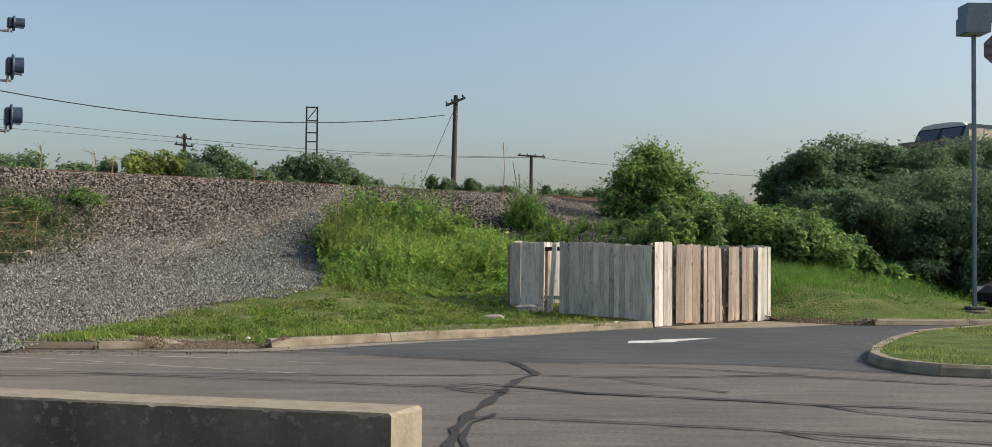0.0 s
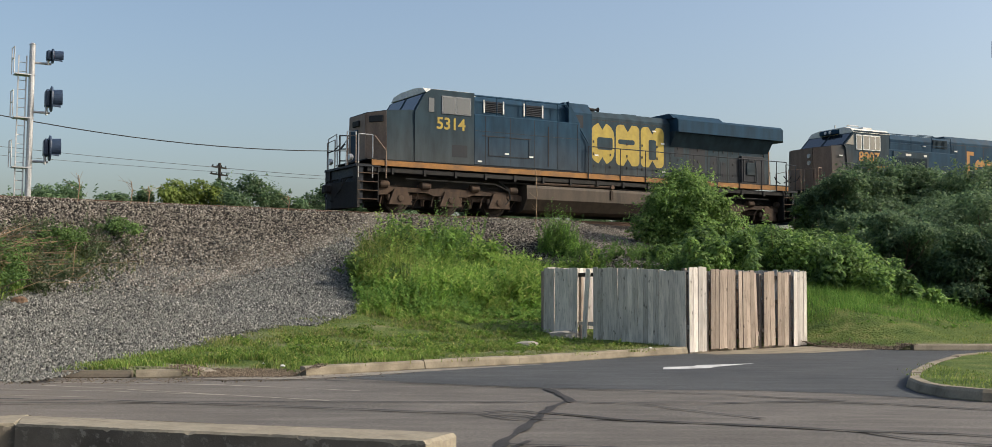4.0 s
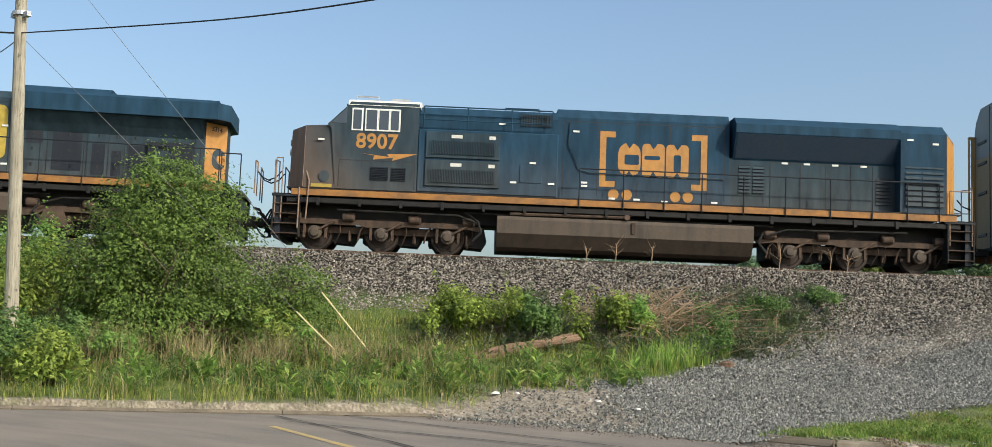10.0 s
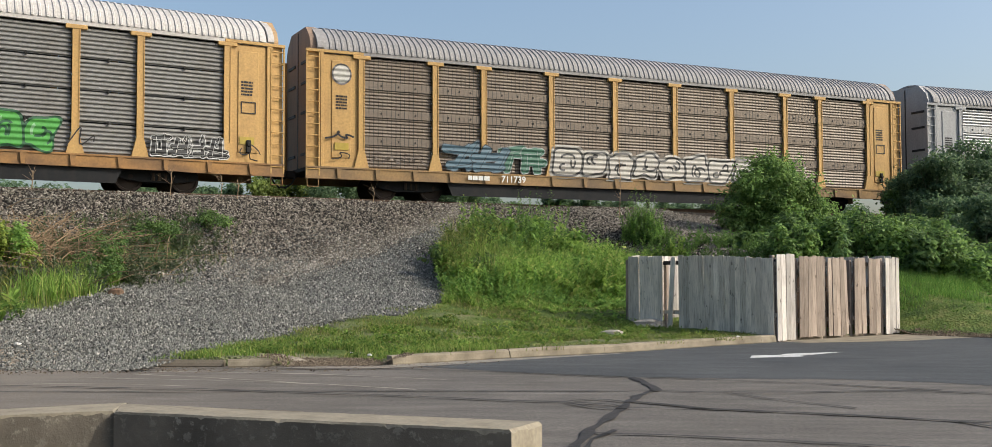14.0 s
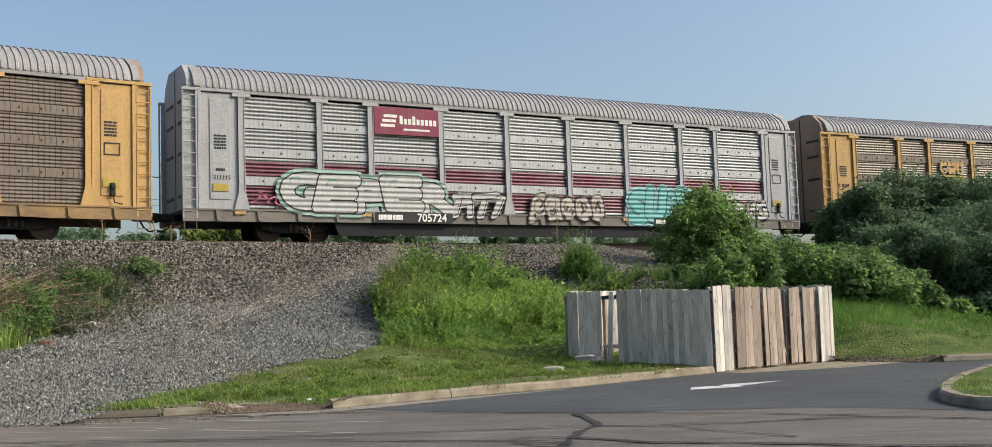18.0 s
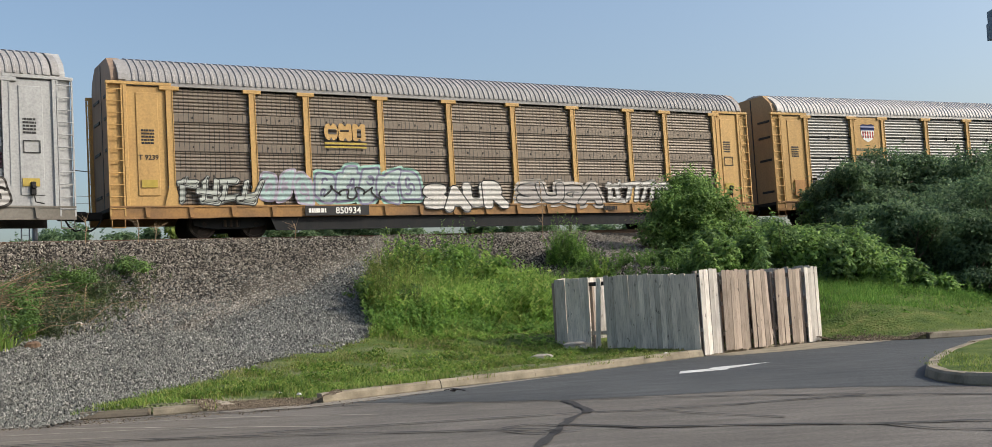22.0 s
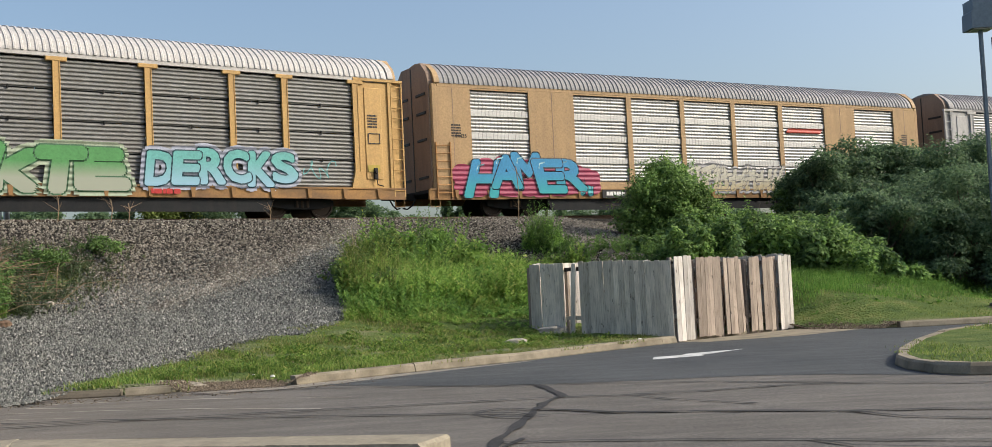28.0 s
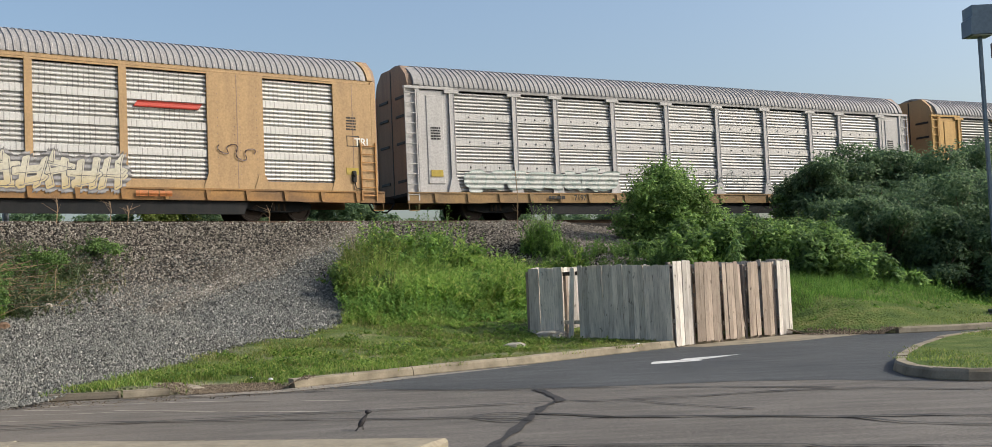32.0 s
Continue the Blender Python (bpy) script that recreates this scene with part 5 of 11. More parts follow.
def word_art(parent, word, x0, x1, z0, z1, fill, outline, y, seed, halo=None, fat=0.08, line=0.05, lap=1.05, tilt=0.14, jump=0.08, shine=None):
    """A sprayed word in fat leaning letters that crowd one another: halo, outline and fill."""
    rnd = random.Random(seed)
    m = Mesh()
    w, h = (x1 - x0) / len(word), z1 - z0
    for c, letter in enumerate(word):
        cx, lean, dz = x0 + w * (c + 0.5), rnd.uniform(-tilt, tilt), rnd.uniform(-jump, jump) * h
        gw, gh = max(0.1, w * lap - 2 * fat), h * rnd.uniform(0.9, 1.08) - 2 * fat
        bend = rnd.uniform(-0.12, 0.12)
        polys = [[(cx + (u - 0.5) * gw * (1 + bend * (v - 0.5) * 2) + lean * (v - 0.5) * gh, (z0 + z1) / 2 + dz + (v - 0.5) * gh) for u, v in q] for q in glyph(letter)]
        d = 0.007 * (c % 2)
        if halo:
            swell(m, polys, fat + line + 0.12, y + 0.012 + 0.0015 * (c % 2), 2, 12)
        swell(m, polys, fat + line, y - d, 1, 14)
        swell(m, polys, fat, y - d - 0.002, 0, 12)
        for q in polys:
            m.flat(q, y - d - 0.0035, 0, 0.001)
        if shine:
            ribbon(m, [(cx - gw * 0.35 + lean * 0.3 * gh, z0 + h * 0.72 + dz), (cx - gw * 0.3 + lean * 0.38 * gh, z0 + h * 0.86 + dz), (cx - gw * 0.1 + lean * 0.42 * gh, z0 + h * 0.9 + dz)], 0.04, y - d - 0.005, 3)
    return part("graffiti", m, [fill, outline, halo or outline, shine or fill], parent, "sprayed graffiti word in fat outlined letters")


def wild_art(parent, x0, x1, z0, z1, count, fill, outline, y, seed, halo=None, fat=0.03, line=0.05):
    """Sprayed interlocked bars, barbs and hooks with outlines. They spell nothing."""
    rnd = random.Random(seed)
    m = Mesh()
    w, h = (x1 - x0) / count, z1 - z0
    for c in range(count):
        cx, polys = x0 + w * (c + 0.5), []
        lean = rnd.uniform(-0.15, 0.4) * w
        tw = w * rnd.uniform(0.14, 0.21)
        for side in (-1, 1):
            if side > 0 and rnd.random() < 0.25:
                continue
            bx, k = cx + side * w * rnd.uniform(0.22, 0.38), rnd.uniform(-0.2, 0.2) * w
            polys.append([(bx - tw * 0.5, z0), (bx + tw * 0.6, z0 + rnd.uniform(0, 0.1) * h), (bx + lean + k + tw * 0.4, z1 - rnd.uniform(0, 0.15) * h), (bx + lean + k - tw * 0.6, z1 - rnd.uniform(0, 0.2) * h)])
        for _ in range(2):
            za = z0 + h * rnd.choice((0.05, 0.4, 0.75))
            t = h * rnd.uniform(0.1, 0.18)
            a, b = cx - w * rnd.uniform(0.35, 0.6), cx + w * rnd.uniform(0.35, 0.6)
            rise = rnd.uniform(-0.15, 0.2) * h
            polys.append([(a, za), (b, za + rise), (b + tw * 0.7, za + rise + t * 0.7), (b, za + rise + t), (a, za + t)])
        if rnd.random() < 0.6:
            a = cx + rnd.uniform(-0.4, 0.4) * w
            polys.append([(a, z1 - 0.2 * h), (a + tw * 0.8, z1 - 0.25 * h), (a + tw + lean * 0.6, z1 + rnd.uniform(0.05, 0.18) * h)])
        d = 0.007 * (c % 2)
        if halo:
            swell(m, polys, fat + line + 0.1, y + 0.012 + 0.0015 * (c % 2), 2, 10)
        swell(m, polys, fat + line, y - d, 1, 12)
        for i, q in enumerate(polys):
            swell(m, [q], fat, y - d - 0.002 - 0.0004 * i, 0, 8)
            qx, qz = sum(p[0] for p in q) / len(q), sum(p[1] for p in q) / len(q)
            ribbon(m, [(qx + (p[0] - qx) * 0.9, qz + (p[1] - qz) * 0.9) for p in q[:3]], line * 0.5, y - d - 0.0062, 1)
    return part("graffiti", m, [fill, outline, halo or outline], parent, "sprayed graffiti of barbed interlocked figures")


def scrawl(parent, x0, x1, z0, z1, material, y, seed, width=0.03):
    """A thin sprayed squiggle of loops."""
    rnd = random.Random(seed)
    m = Mesh()
    n = max(14, int((x1 - x0) / 0.05))
    f, g, p = rnd.uniform(5, 8) / 0.5, rnd.uniform(8, 12) / 0.5, rnd.uniform(0, 6)
    at, pts = x0, []
    for i in range(n + 1):
        s = (x1 - x0) * i / n
        pts.append((x0 + s + 0.1 * math.sin(g * s + p), (z0 + z1) / 2 + (z1 - z0) * (0.38 * math.sin(f * s + p) + 0.22 * math.sin(f * 0.43 * s))))
    ribbon(m, pts, width, y, 0)
    return part("scrawl", m, material, parent, "thin sprayed scrawl")


def autorack(spec):
    """A tall covered car carrier: deck, trucks, arched roof, posts with corrugated sheets, end doors and ladders."""
    paint_m, panel_m, roof_m, end_m, sill_m = spec["paint"], spec["panel"], spec["roof"], spec["end"], spec["sill"]
    car = empty("autorack_car", pose(0, 0, 0), spec["label"], "railway car", "car carriers of the train")
    sill = Mesh()
    for s in (-1, 1):
        sill.prism([(-13.6, 0.62), (-10.6, 0.62), (-10.2, 0.64), (10.2, 0.64), (10.6, 0.62), (13.6, 0.62), (13.6, 1.03), (-13.6, 1.03)], s * 1.55, s * 1.44, "y")
        sill.box(-13.6, 13.6, s * 1.58, s * 1.44, 0.985, 1.04)
    part("side_sill", sill, sill_m, car)
    part("deck", Mesh().box(-13.55, 13.55, -1.44, 1.44, 0.9, 1.02).box(-9.5, 9.5, -0.4, 0.4, 0.34, 0.9, 0.02), FRAME_BLACK, car)
    part("underframe_skirt", Mesh().prism([(-8.5, 0.64), (-8.3, 0.19), (8.3, 0.19), (8.5, 0.64)], -1.44, -1.38, "y"), UNDER_BLACK, car)
    brk = mesh_data("sill_bracket", Mesh().prism([(-0.05, 0.66), (0.05, 0.66), (0.09, 0.98), (-0.09, 0.98)], -1.61, -1.55, "y"), sill_m)
    for i in range(-9, 10):
        part("sill_bracket", brk, None, car, at=pose(i * 1.4, 0, 0))
    rack_roof(car, roof_m)
    top = Mesh()
    for s in (-1, 1):
        top.box(-13.1, 13.1, s * 1.55, s * 1.45, 4.82, 4.96, 0.01)
    part("top_rail", top, spec.get("rail", roof_m), car)
    if spec["kind"] == "posts":
        pm = post_mesh(paint_m)
        bays = list(zip(RACK_POSTS, RACK_POSTS[1:]))
        for k, x in enumerate(RACK_POSTS):
            part("post", pm, None, car, at=pose(x, 0, 0))
            part("post", pm, None, car, at=pose(x, 0, 0, 0, 0, 180))
        sheets(car, [(a + 0.12, b - 0.12) for a, b in bays], 1.04, 4.8, panel_m, waves=spec.get("waves", 7))
        flat_m = panel_m[2] if isinstance(panel_m, list) else panel_m
        knob = mesh_data("bracket", Mesh().box(-0.02, 0.02, -1.52, -1.47, -0.03, 0.03) if spec.get("bands") else Mesh().box(-0.02, 0.02, -1.53, -1.47, -0.06, 0.06), FRAME_BLACK)
        for z in (1.98, 2.92, 3.86):
            for a, b in bays:
                if spec.get("bands"):
                    part("flat_band", Mesh().box(a + 0.11, b - 0.11, -1.5, -1.47, z - 0.14, z + 0.14), flat_m, car)
                for q in (0.04, 0.27, 0.5, 0.73, 0.96) if spec.get("bands") else (0.04, 0.5, 0.96):
                    part("bracket", knob, None, car, at=pose(a + (b - a) * q, 0, z))
    else:
        # flush tan sides with recessed sheets
        holes = [(-11.83, -9.2), (-7.05, -4.4), (-4.15, -1.55), (-1.32, 1.32), (1.55, 4.15), (4.4, 7.05), (9.05, 11.75)]
        edge = -13.15
        for a, b in holes + [(13.15, 13.15)]:
            for s in (-1, 1):
                if a - edge > 0.01:
                    part("side_plate", Mesh().box(edge, a, s * 1.545, s * 1.46, 1.03, 4.84), paint_m, car)
                if b > a:
                    part("inset_frame", Mesh().box(a, b, s * 1.54, s * 1.46, 1.03, 1.3), paint_m, car)
                    part("inset_frame", Mesh().box(a, b, s * 1.54, s * 1.46, 4.76, 4.84), paint_m, car)
            edge = b
        sheets(car, holes, 1.3, 4.76, panel_m, waves=6)
        for a, b in holes:
            for z in (2.165, 3.03, 3.895):
                part("flat_band", Mesh().box(a + 0.01, b - 0.01, -1.495, -1.455, z - 0.11, z + 0.11), panel_m, car)
        ft = mesh_data("post_foot", Mesh().prism([(-0.3, 1.03), (0.3, 1.03), (0.12, 1.5), (-0.12, 1.5)], -1.57, -1.545, "y"), paint_m)
        for x in (-11.95, -9.1, -7.15, -4.28, -1.43, 1.43, 4.28, 7.15, 8.95, 11.88):
            part("post_foot", ft, None, car, at=pose(x, 0, 0))
        rivets = Mesh()
        for x in (-8.9, -8.2, -8.0, -7.4, 7.4, 8.0, 8.2, 8.8):
            for i in range(12):
                rivets.box(x - 0.015, x + 0.015, -1.555, -1.545, 1.5 + i * 0.26, 1.53 + i * 0.26)
        tagged(part("rivet_rows", rivets, RACK_BROWN, car), kind="stuff")
        part("plate_seam", Mesh().box(-8.12, -8.09, -1.55, -1.545, 1.05, 4.8).box(8.08, 8.11, -1.55, -1.545, 1.05, 4.8).box(-12.62, -12.59, -1.55, -1.545, 1.05, 4.8).box(12.5, 12.53, -1.55, -1.545, 1.05, 4.8), RACK_BROWN, car)
    # ends: door leaves, corner posts, ladders
    for s in (-1, 1):
        e = Mesh()
        e.prism([(1.3, 1.0), (1.44, 1.3), (1.44, 5.05), (1.3, 5.38), (0.85, 5.78), (-0.85, 5.78), (-1.3, 5.38), (-1.44, 5.05), (-1.44, 1.3), (-1.3, 1.0)], s * 13.05, s * 13.42, "x")
        end = part("end_door", e, end_m, car)
        part("door_seam", Mesh().box(s * 13.42, s * 13.435, -0.03, 0.03, 1.05, 5.7), BLACK_PAINT, end)
        if s < 0 and spec["seed"] not in LATCHES:
            LATCHES[spec["seed"]] = mesh_data("door_latch", Mesh().box(-0.02, 0.02, -0.4, 0.4, -0.05, 0.05, 0.01), BLACK_PAINT)
        for z in (1.5, 2.9, 3.9, 4.6):
            for y in (-0.8, 0.7):
                part("door_latch", LATCHES[spec["seed"]], None, end, at=pose(s * 13.435, y, z))
        part("hood", Mesh().prism([(y * 1.02, z + 0.03) for y, z in roof_profile()] + [(y * 0.97, z - 0.05) for y, z in roof_profile()[::-1]], s * 13.0, s * 13.22, "x"), roof_m if spec["kind"] == "posts" else paint_m, car)
        for q in (-1, 1):
            if spec["kind"] == "posts":
                part("corner_panel", Mesh().box(s * 11.9, s * 13.0, q * 1.5, q * 1.42, 1.04, 4.8, 0.01).box(s * 12.15, s * 12.85, q * 1.53, q * 1.49, 1.35, 4.6, 0.02), spec.get("corner", paint_m), car)
                part("corner_post", Mesh().box(s * 12.98, s * 13.1, q * 1.56, q * 1.42, 1.0, 4.85, 0.01).box(s * 11.7, s * 13.62, q * 1.57, q * 1.43, 4.83, 4.93, 0.01), spec.get("corner", paint_m), car)
                part("corner_web", Mesh().box(s * 13.1, s * 13.55, q * 1.46, q * 1.43, 1.04, 4.85), spec.get("corner", paint_m), car)
                ladder(car, s * 13.14, s * 13.58, q * 1.53 if q < 0 else 1.56, 0.72, 4.82, 11, spec.get("corner", paint_m))
            else:
                part("corner_post", Mesh().box(s * 13.1, s * 13.36, q * 1.55, q * 1.36, 0.9, 4.95, 0.05), paint_m, car)
                ladder(car, s * 12.8, s * 13.25, q * 1.58 if q < 0 else 1.6, 0.7, 2.75, 7, RACK_RUSTY)
        part("step", Mesh().path([(s * 13.15, -1.5, 0.65), (s * 13.15, -1.52, 0.35), (s * 13.55, -1.52, 0.35), (s * 13.55, -1.5, 0.65)], 0.02), sill_m, car)
        coupler(car, s * 13.5, s)
    part("hand_brake", Mesh().box(12.42, 12.58, -1.62, -1.5, 1.35, 1.75, 0.02).lathe([(-1.66, 0.05), (-1.6, 0.09)], (12.5, 0, 1.6), "y", 10).path([(12.5, -1.6, 1.4), (12.55, -1.6, 1.15), (12.8, -1.6, 1.1)], 0.02), FRAME_BLACK, car)
    sets = truck_freight(car, -9.75) + truck_freight(car, 9.75)
    part("brake_gear", Mesh().rod((-4, -1.0, 0.55), (3, -1.0, 0.55), 0.06).lathe([(-0.4, 0.2), (0.4, 0.2)], (5.2, -0.95, 0.5), "x", 12).box(-1.2, -0.4, -1.3, -1.0, 0.4, 0.65, 0.03), FRAME_BLACK, car)
    writing_bars(car, -12.5, 3.2, 0.42, 0.5, 5, -1.55 if spec["kind"] != "posts" else -1.541, spec.get("ink", BLACK_PAINT), spec["seed"])
    writing_bars(car, 12.45, 3.4, 0.4, 0.5, 5, -1.55 if spec["kind"] != "posts" else -1.541, spec.get("ink", BLACK_PAINT), spec["seed"] + 1)
    for x in (-12.5, 12.45):
        part("data_plate", Mesh().box(x - 0.25, x + 0.25, -1.56, -1.54, 1.61, 1.85), LOCO_YELLOW, car, "small yellow data plate")
    part("consolidated_stencil", Mesh().box(12.25, 12.75, -1.552, -1.545, 2.6, 2.63).box(12.25, 12.75, -1.552, -1.545, 2.95, 2.98).box(12.25, 12.28, -1.552, -1.545, 2.6, 2.98).box(12.72, 12.75, -1.552, -1.545, 2.6, 2.98), BLACK_PAINT, car)
    spec["dress"](car)
    stretch_rack(car)
    return car, sets


def stretch_rack(car, floor=1.04, k=1.028, longer=0.15):
    """Makes the rack a little taller from its deck up, and longer at both ends."""
    done = set()
    for ob in car.children_recursive:
        if ob.name.startswith("truck") or ob.parent.name.startswith("truck"):
            continue
        m, me = ob.matrix_basis, ob.data
        x, z = m.translation.x, m.translation.z
        raised = abs(z) > 0.01
        turned = m[2][2] < 0.99
        if raised and not turned and me.name not in done:
            for v in me.vertices:
                v.co.z *= k
        if not raised and me.name not in done:
            for v in me.vertices:
                v.co.z = max(v.co.z, min(v.co.z, floor) + max(0, v.co.z - floor) * k)
                if abs(v.co.x) > 12.95:
                    v.co.x += math.copysign(longer, v.co.x)
        done.add(me.name)
        m.translation.z += max(0, z - floor) * (k - 1) if raised else 0
        m.translation.x += math.copysign(longer, x) if abs(x) > 12.95 else 0
        ob.matrix_basis = m


FACE = -1.588  # just off the flared post feet and the sill


def dress_first(c):
    part("faded_door_top", Mesh().prism([(1.4, 4.12), (1.43, 5.04), (1.29, 5.36), (0.84, 5.76), (-0.84, 5.76), (-1.29, 5.36), (-1.43, 5.04), (-1.4, 4.3), (-0.2, 4.26), (0.1, 4.05)], -13.426, -13.419, "x"), PANEL_GALV, c, "weathered grey top of the end doors")
    digits(c, "556205", -7.0, 0.83, 0.36, FACE - 0.03, BLACK_PAINT, 0.004)
    writing_bars(c, -8.05, 0.83, 0.45, 0.28, 1, FACE - 0.03, BLACK_PAINT, 3)
    word_art(c, "HESTEN", -11.35, -4.85, 1.1, 2.2, spray_fade((0.06, 0.24, 0.29), (0.3, 0.41, 0.41), 1.2, 1.9), spray(0.4, 0.45, 0.44), FACE, 11, None, 0.03, 0.014, 0.86, 0.08, 0.02)
    wild_art(c, -0.6, 2.6, 1.15, 2.0, 4, spray_fade((0.42, 0.22, 0.42), (0.26, 0.05, 0.12), 1.2, 1.75), spray(0.03, 0.02, 0.06), FACE, 12, spray(0.25, 0.5, 0.5), 0.04)
    tag_art(c, 3.6, 6.6, 1.0, 2.1, 3, spray(0.09, 0.35, 0.07), spray(0.03, 0.1, 0.05), FACE, 13, None, spray(0.3, 0.55, 0.3))
    wild_art(c, 9.3, 11.7, 1.12, 1.72, 4, spray(0.04, 0.04, 0.04), spray(0.55, 0.55, 0.53), FACE, 14, None, 0.03, 0.03)
    scrawl(c, 6.9, 7.6, 1.2, 1.75, BLACK_PAINT, FACE, 15)
    scrawl(c, 12.2, 12.8, 1.15, 1.6, BLACK_PAINT, FACE, 16)
    scrawl(c, -12.8, -12.2, 1.12, 1.5, BLACK_PAINT, FACE, 17)


def dress_second(c):
    digits(c, "711739", -5.9, 0.83, 0.34, FACE - 0.03, WHITE_PAINT, 0.006)
    writing_bars(c, -7.3, 0.83, 0.9, 0.26, 1, FACE - 0.03, WHITE_PAINT, 5)
    part("round_emblem", Mesh().lathe([(-1.553, 0.01), (-1.551, 0.3), (-1.549, 0.3)], (-12.5, 0, 4.15), "y", 24), spray(0.55, 0.53, 0.48), c, "pale round emblem with a dark rim")
    part("emblem_rim", Mesh().lathe([(-1.547, 0.36), (-1.545, 0.36)], (-12.5, 0, 4.15), "y", 24), spray(0.16, 0.15, 0.15), c)
    scrawl(c, -12.85, -12.15, 1.95, 2.2, BLACK_PAINT, FACE, 20, 0.05)
    scrawl(c, -12.8, -12.2, 1.25, 1.5, BLACK_PAINT, FACE, 21)
    wild_art(c, -8.6, -6.5, 1.15, 2.0, 2, spray(0.1, 0.17, 0.22), spray(0.03, 0.04, 0.05), FACE, 22, None, 0.08, 0.03)
    wild_art(c, -6.4, -4.7, 1.15, 1.95, 2, spray(0.06, 0.16, 0.11), spray(0.3, 0.34, 0.33), FACE, 26, None, 0.08, 0.03)
    tag_art(c, -4.2, 5.4, 1.05, 2.0, 8, spray(0.5, 0.47, 0.42), spray(0.06, 0.06, 0.06), FACE, 23, spray(0.42, 0.4, 0.36))
    scrawl(c, 5.8, 8.4, 1.2, 1.8, spray(0.4, 0.37, 0.33), FACE, 24)
    scrawl(c, -11.4, -9.4, 1.2, 1.6, spray(0.16, 0.13, 0.11), FACE, 25)


def dress_third(c):
    part("name_board", Mesh().box(-6.95, -4.36, -1.6, -1.5, 3.75, 4.72, 0.01), MAROON, c, "maroon board with a plain white emblem")
    m = Mesh()
    for k in range(3):
        m.box(-6.7 + 0.06 * k, -6.15 + 0.05 * k, -1.606, -1.6, 4.02 + k * 0.17, 4.12 + k * 0.17)
    for k in range(9):
        h = 0.3 if k in (0, 3) else 0.2
        m.box(-5.95 + k * 0.17, -5.83 + k * 0.17, -1.606, -1.6, 4.14, 4.14 + h)
    m.box(-5.8, -4.75, -1.606, -1.6, 3.92, 3.99)
    part("board_emblem", m, WHITE_PAINT, c)
    digits(c, "705724", -4.75, 0.83, 0.4, FACE - 0.04, WHITE_PAINT, 0.008)
    m = Mesh().box(-7.0, -3.9, FACE - 0.033, FACE - 0.02, 0.64, 1.02)
    part("number_panel", m, BLACK_PAINT, c)
    writing_bars(c, -6.4, 0.83, 0.95, 0.3, 1, FACE - 0.04, WHITE_PAINT, 31)
    digits(c, "311115", -12.45, 2.05, 0.2, -1.541, BLACK_PAINT)
    writing_bars(c, -12.5, 2.3, 0.3, 0.13, 1, -1.541, BLACK_PAINT, 33)
    word_art(c, "GEPER", -10.3, -4.0, 1.05, 2.25, spray(0.5, 0.49, 0.47), spray(0.03, 0.03, 0.03), FACE - 0.02, 34, spray(0.3, 0.45, 0.38), 0.13, 0.05, 1.3, 0.3, 0.1, spray(0.22, 0.4, 0.33))
    wild_art(c, -3.9, -1.9, 0.9, 1.75, 2, spray(0.44, 0.43, 0.41), spray(0.03, 0.03, 0.03), FACE - 0.02, 134, None, 0.06, 0.05)
    scrawl(c, -11.4, -10.4, 1.2, 1.6, spray(0.45, 0.12, 0.2), FACE, 35, 0.05)
    tag_art(c, -0.5, 3.0, 0.8, 1.85, 5, spray(0.43, 0.39, 0.35), spray(0.05, 0.04, 0.03), FACE - 0.02, 36, None, spray(0.3, 0.2, 0.12))
    word_art(c, "SUAR", 4.3, 7.7, 0.8, 2.2, spray(0.14, 0.42, 0.41), spray(0.03, 0.1, 0.14), FACE - 0.02, 37, spray(0.2, 0.42, 0.42), 0.13, 0.04, 1.28, 0.25, 0.1)
    tag_art(c, 8.4, 11.8, 0.85, 1.8, 5, spray(0.46, 0.44, 0.42), spray(0.04, 0.035, 0.03), FACE - 0.02, 38)
    writing_bars(c, 5.8, 0.83, 0.5, 0.28, 1, FACE - 0.045, WHITE_PAINT, 39)
    part("number_panel", Mesh().box(5.45, 6.35, FACE - 0.04, FACE - 0.03, 0.66, 1.0), BLACK_PAINT, c)
    for x in (-11.87, -7.3, -3.14, 0.68, 4.08, 7.1, 10.1):
        part("reflector", Mesh().box(x - 0.18, x + 0.18, FACE - 0.012, FACE + 0.02, 0.86, 0.97), RACK_YELLOW, c, "small orange reflector patch on the sill")


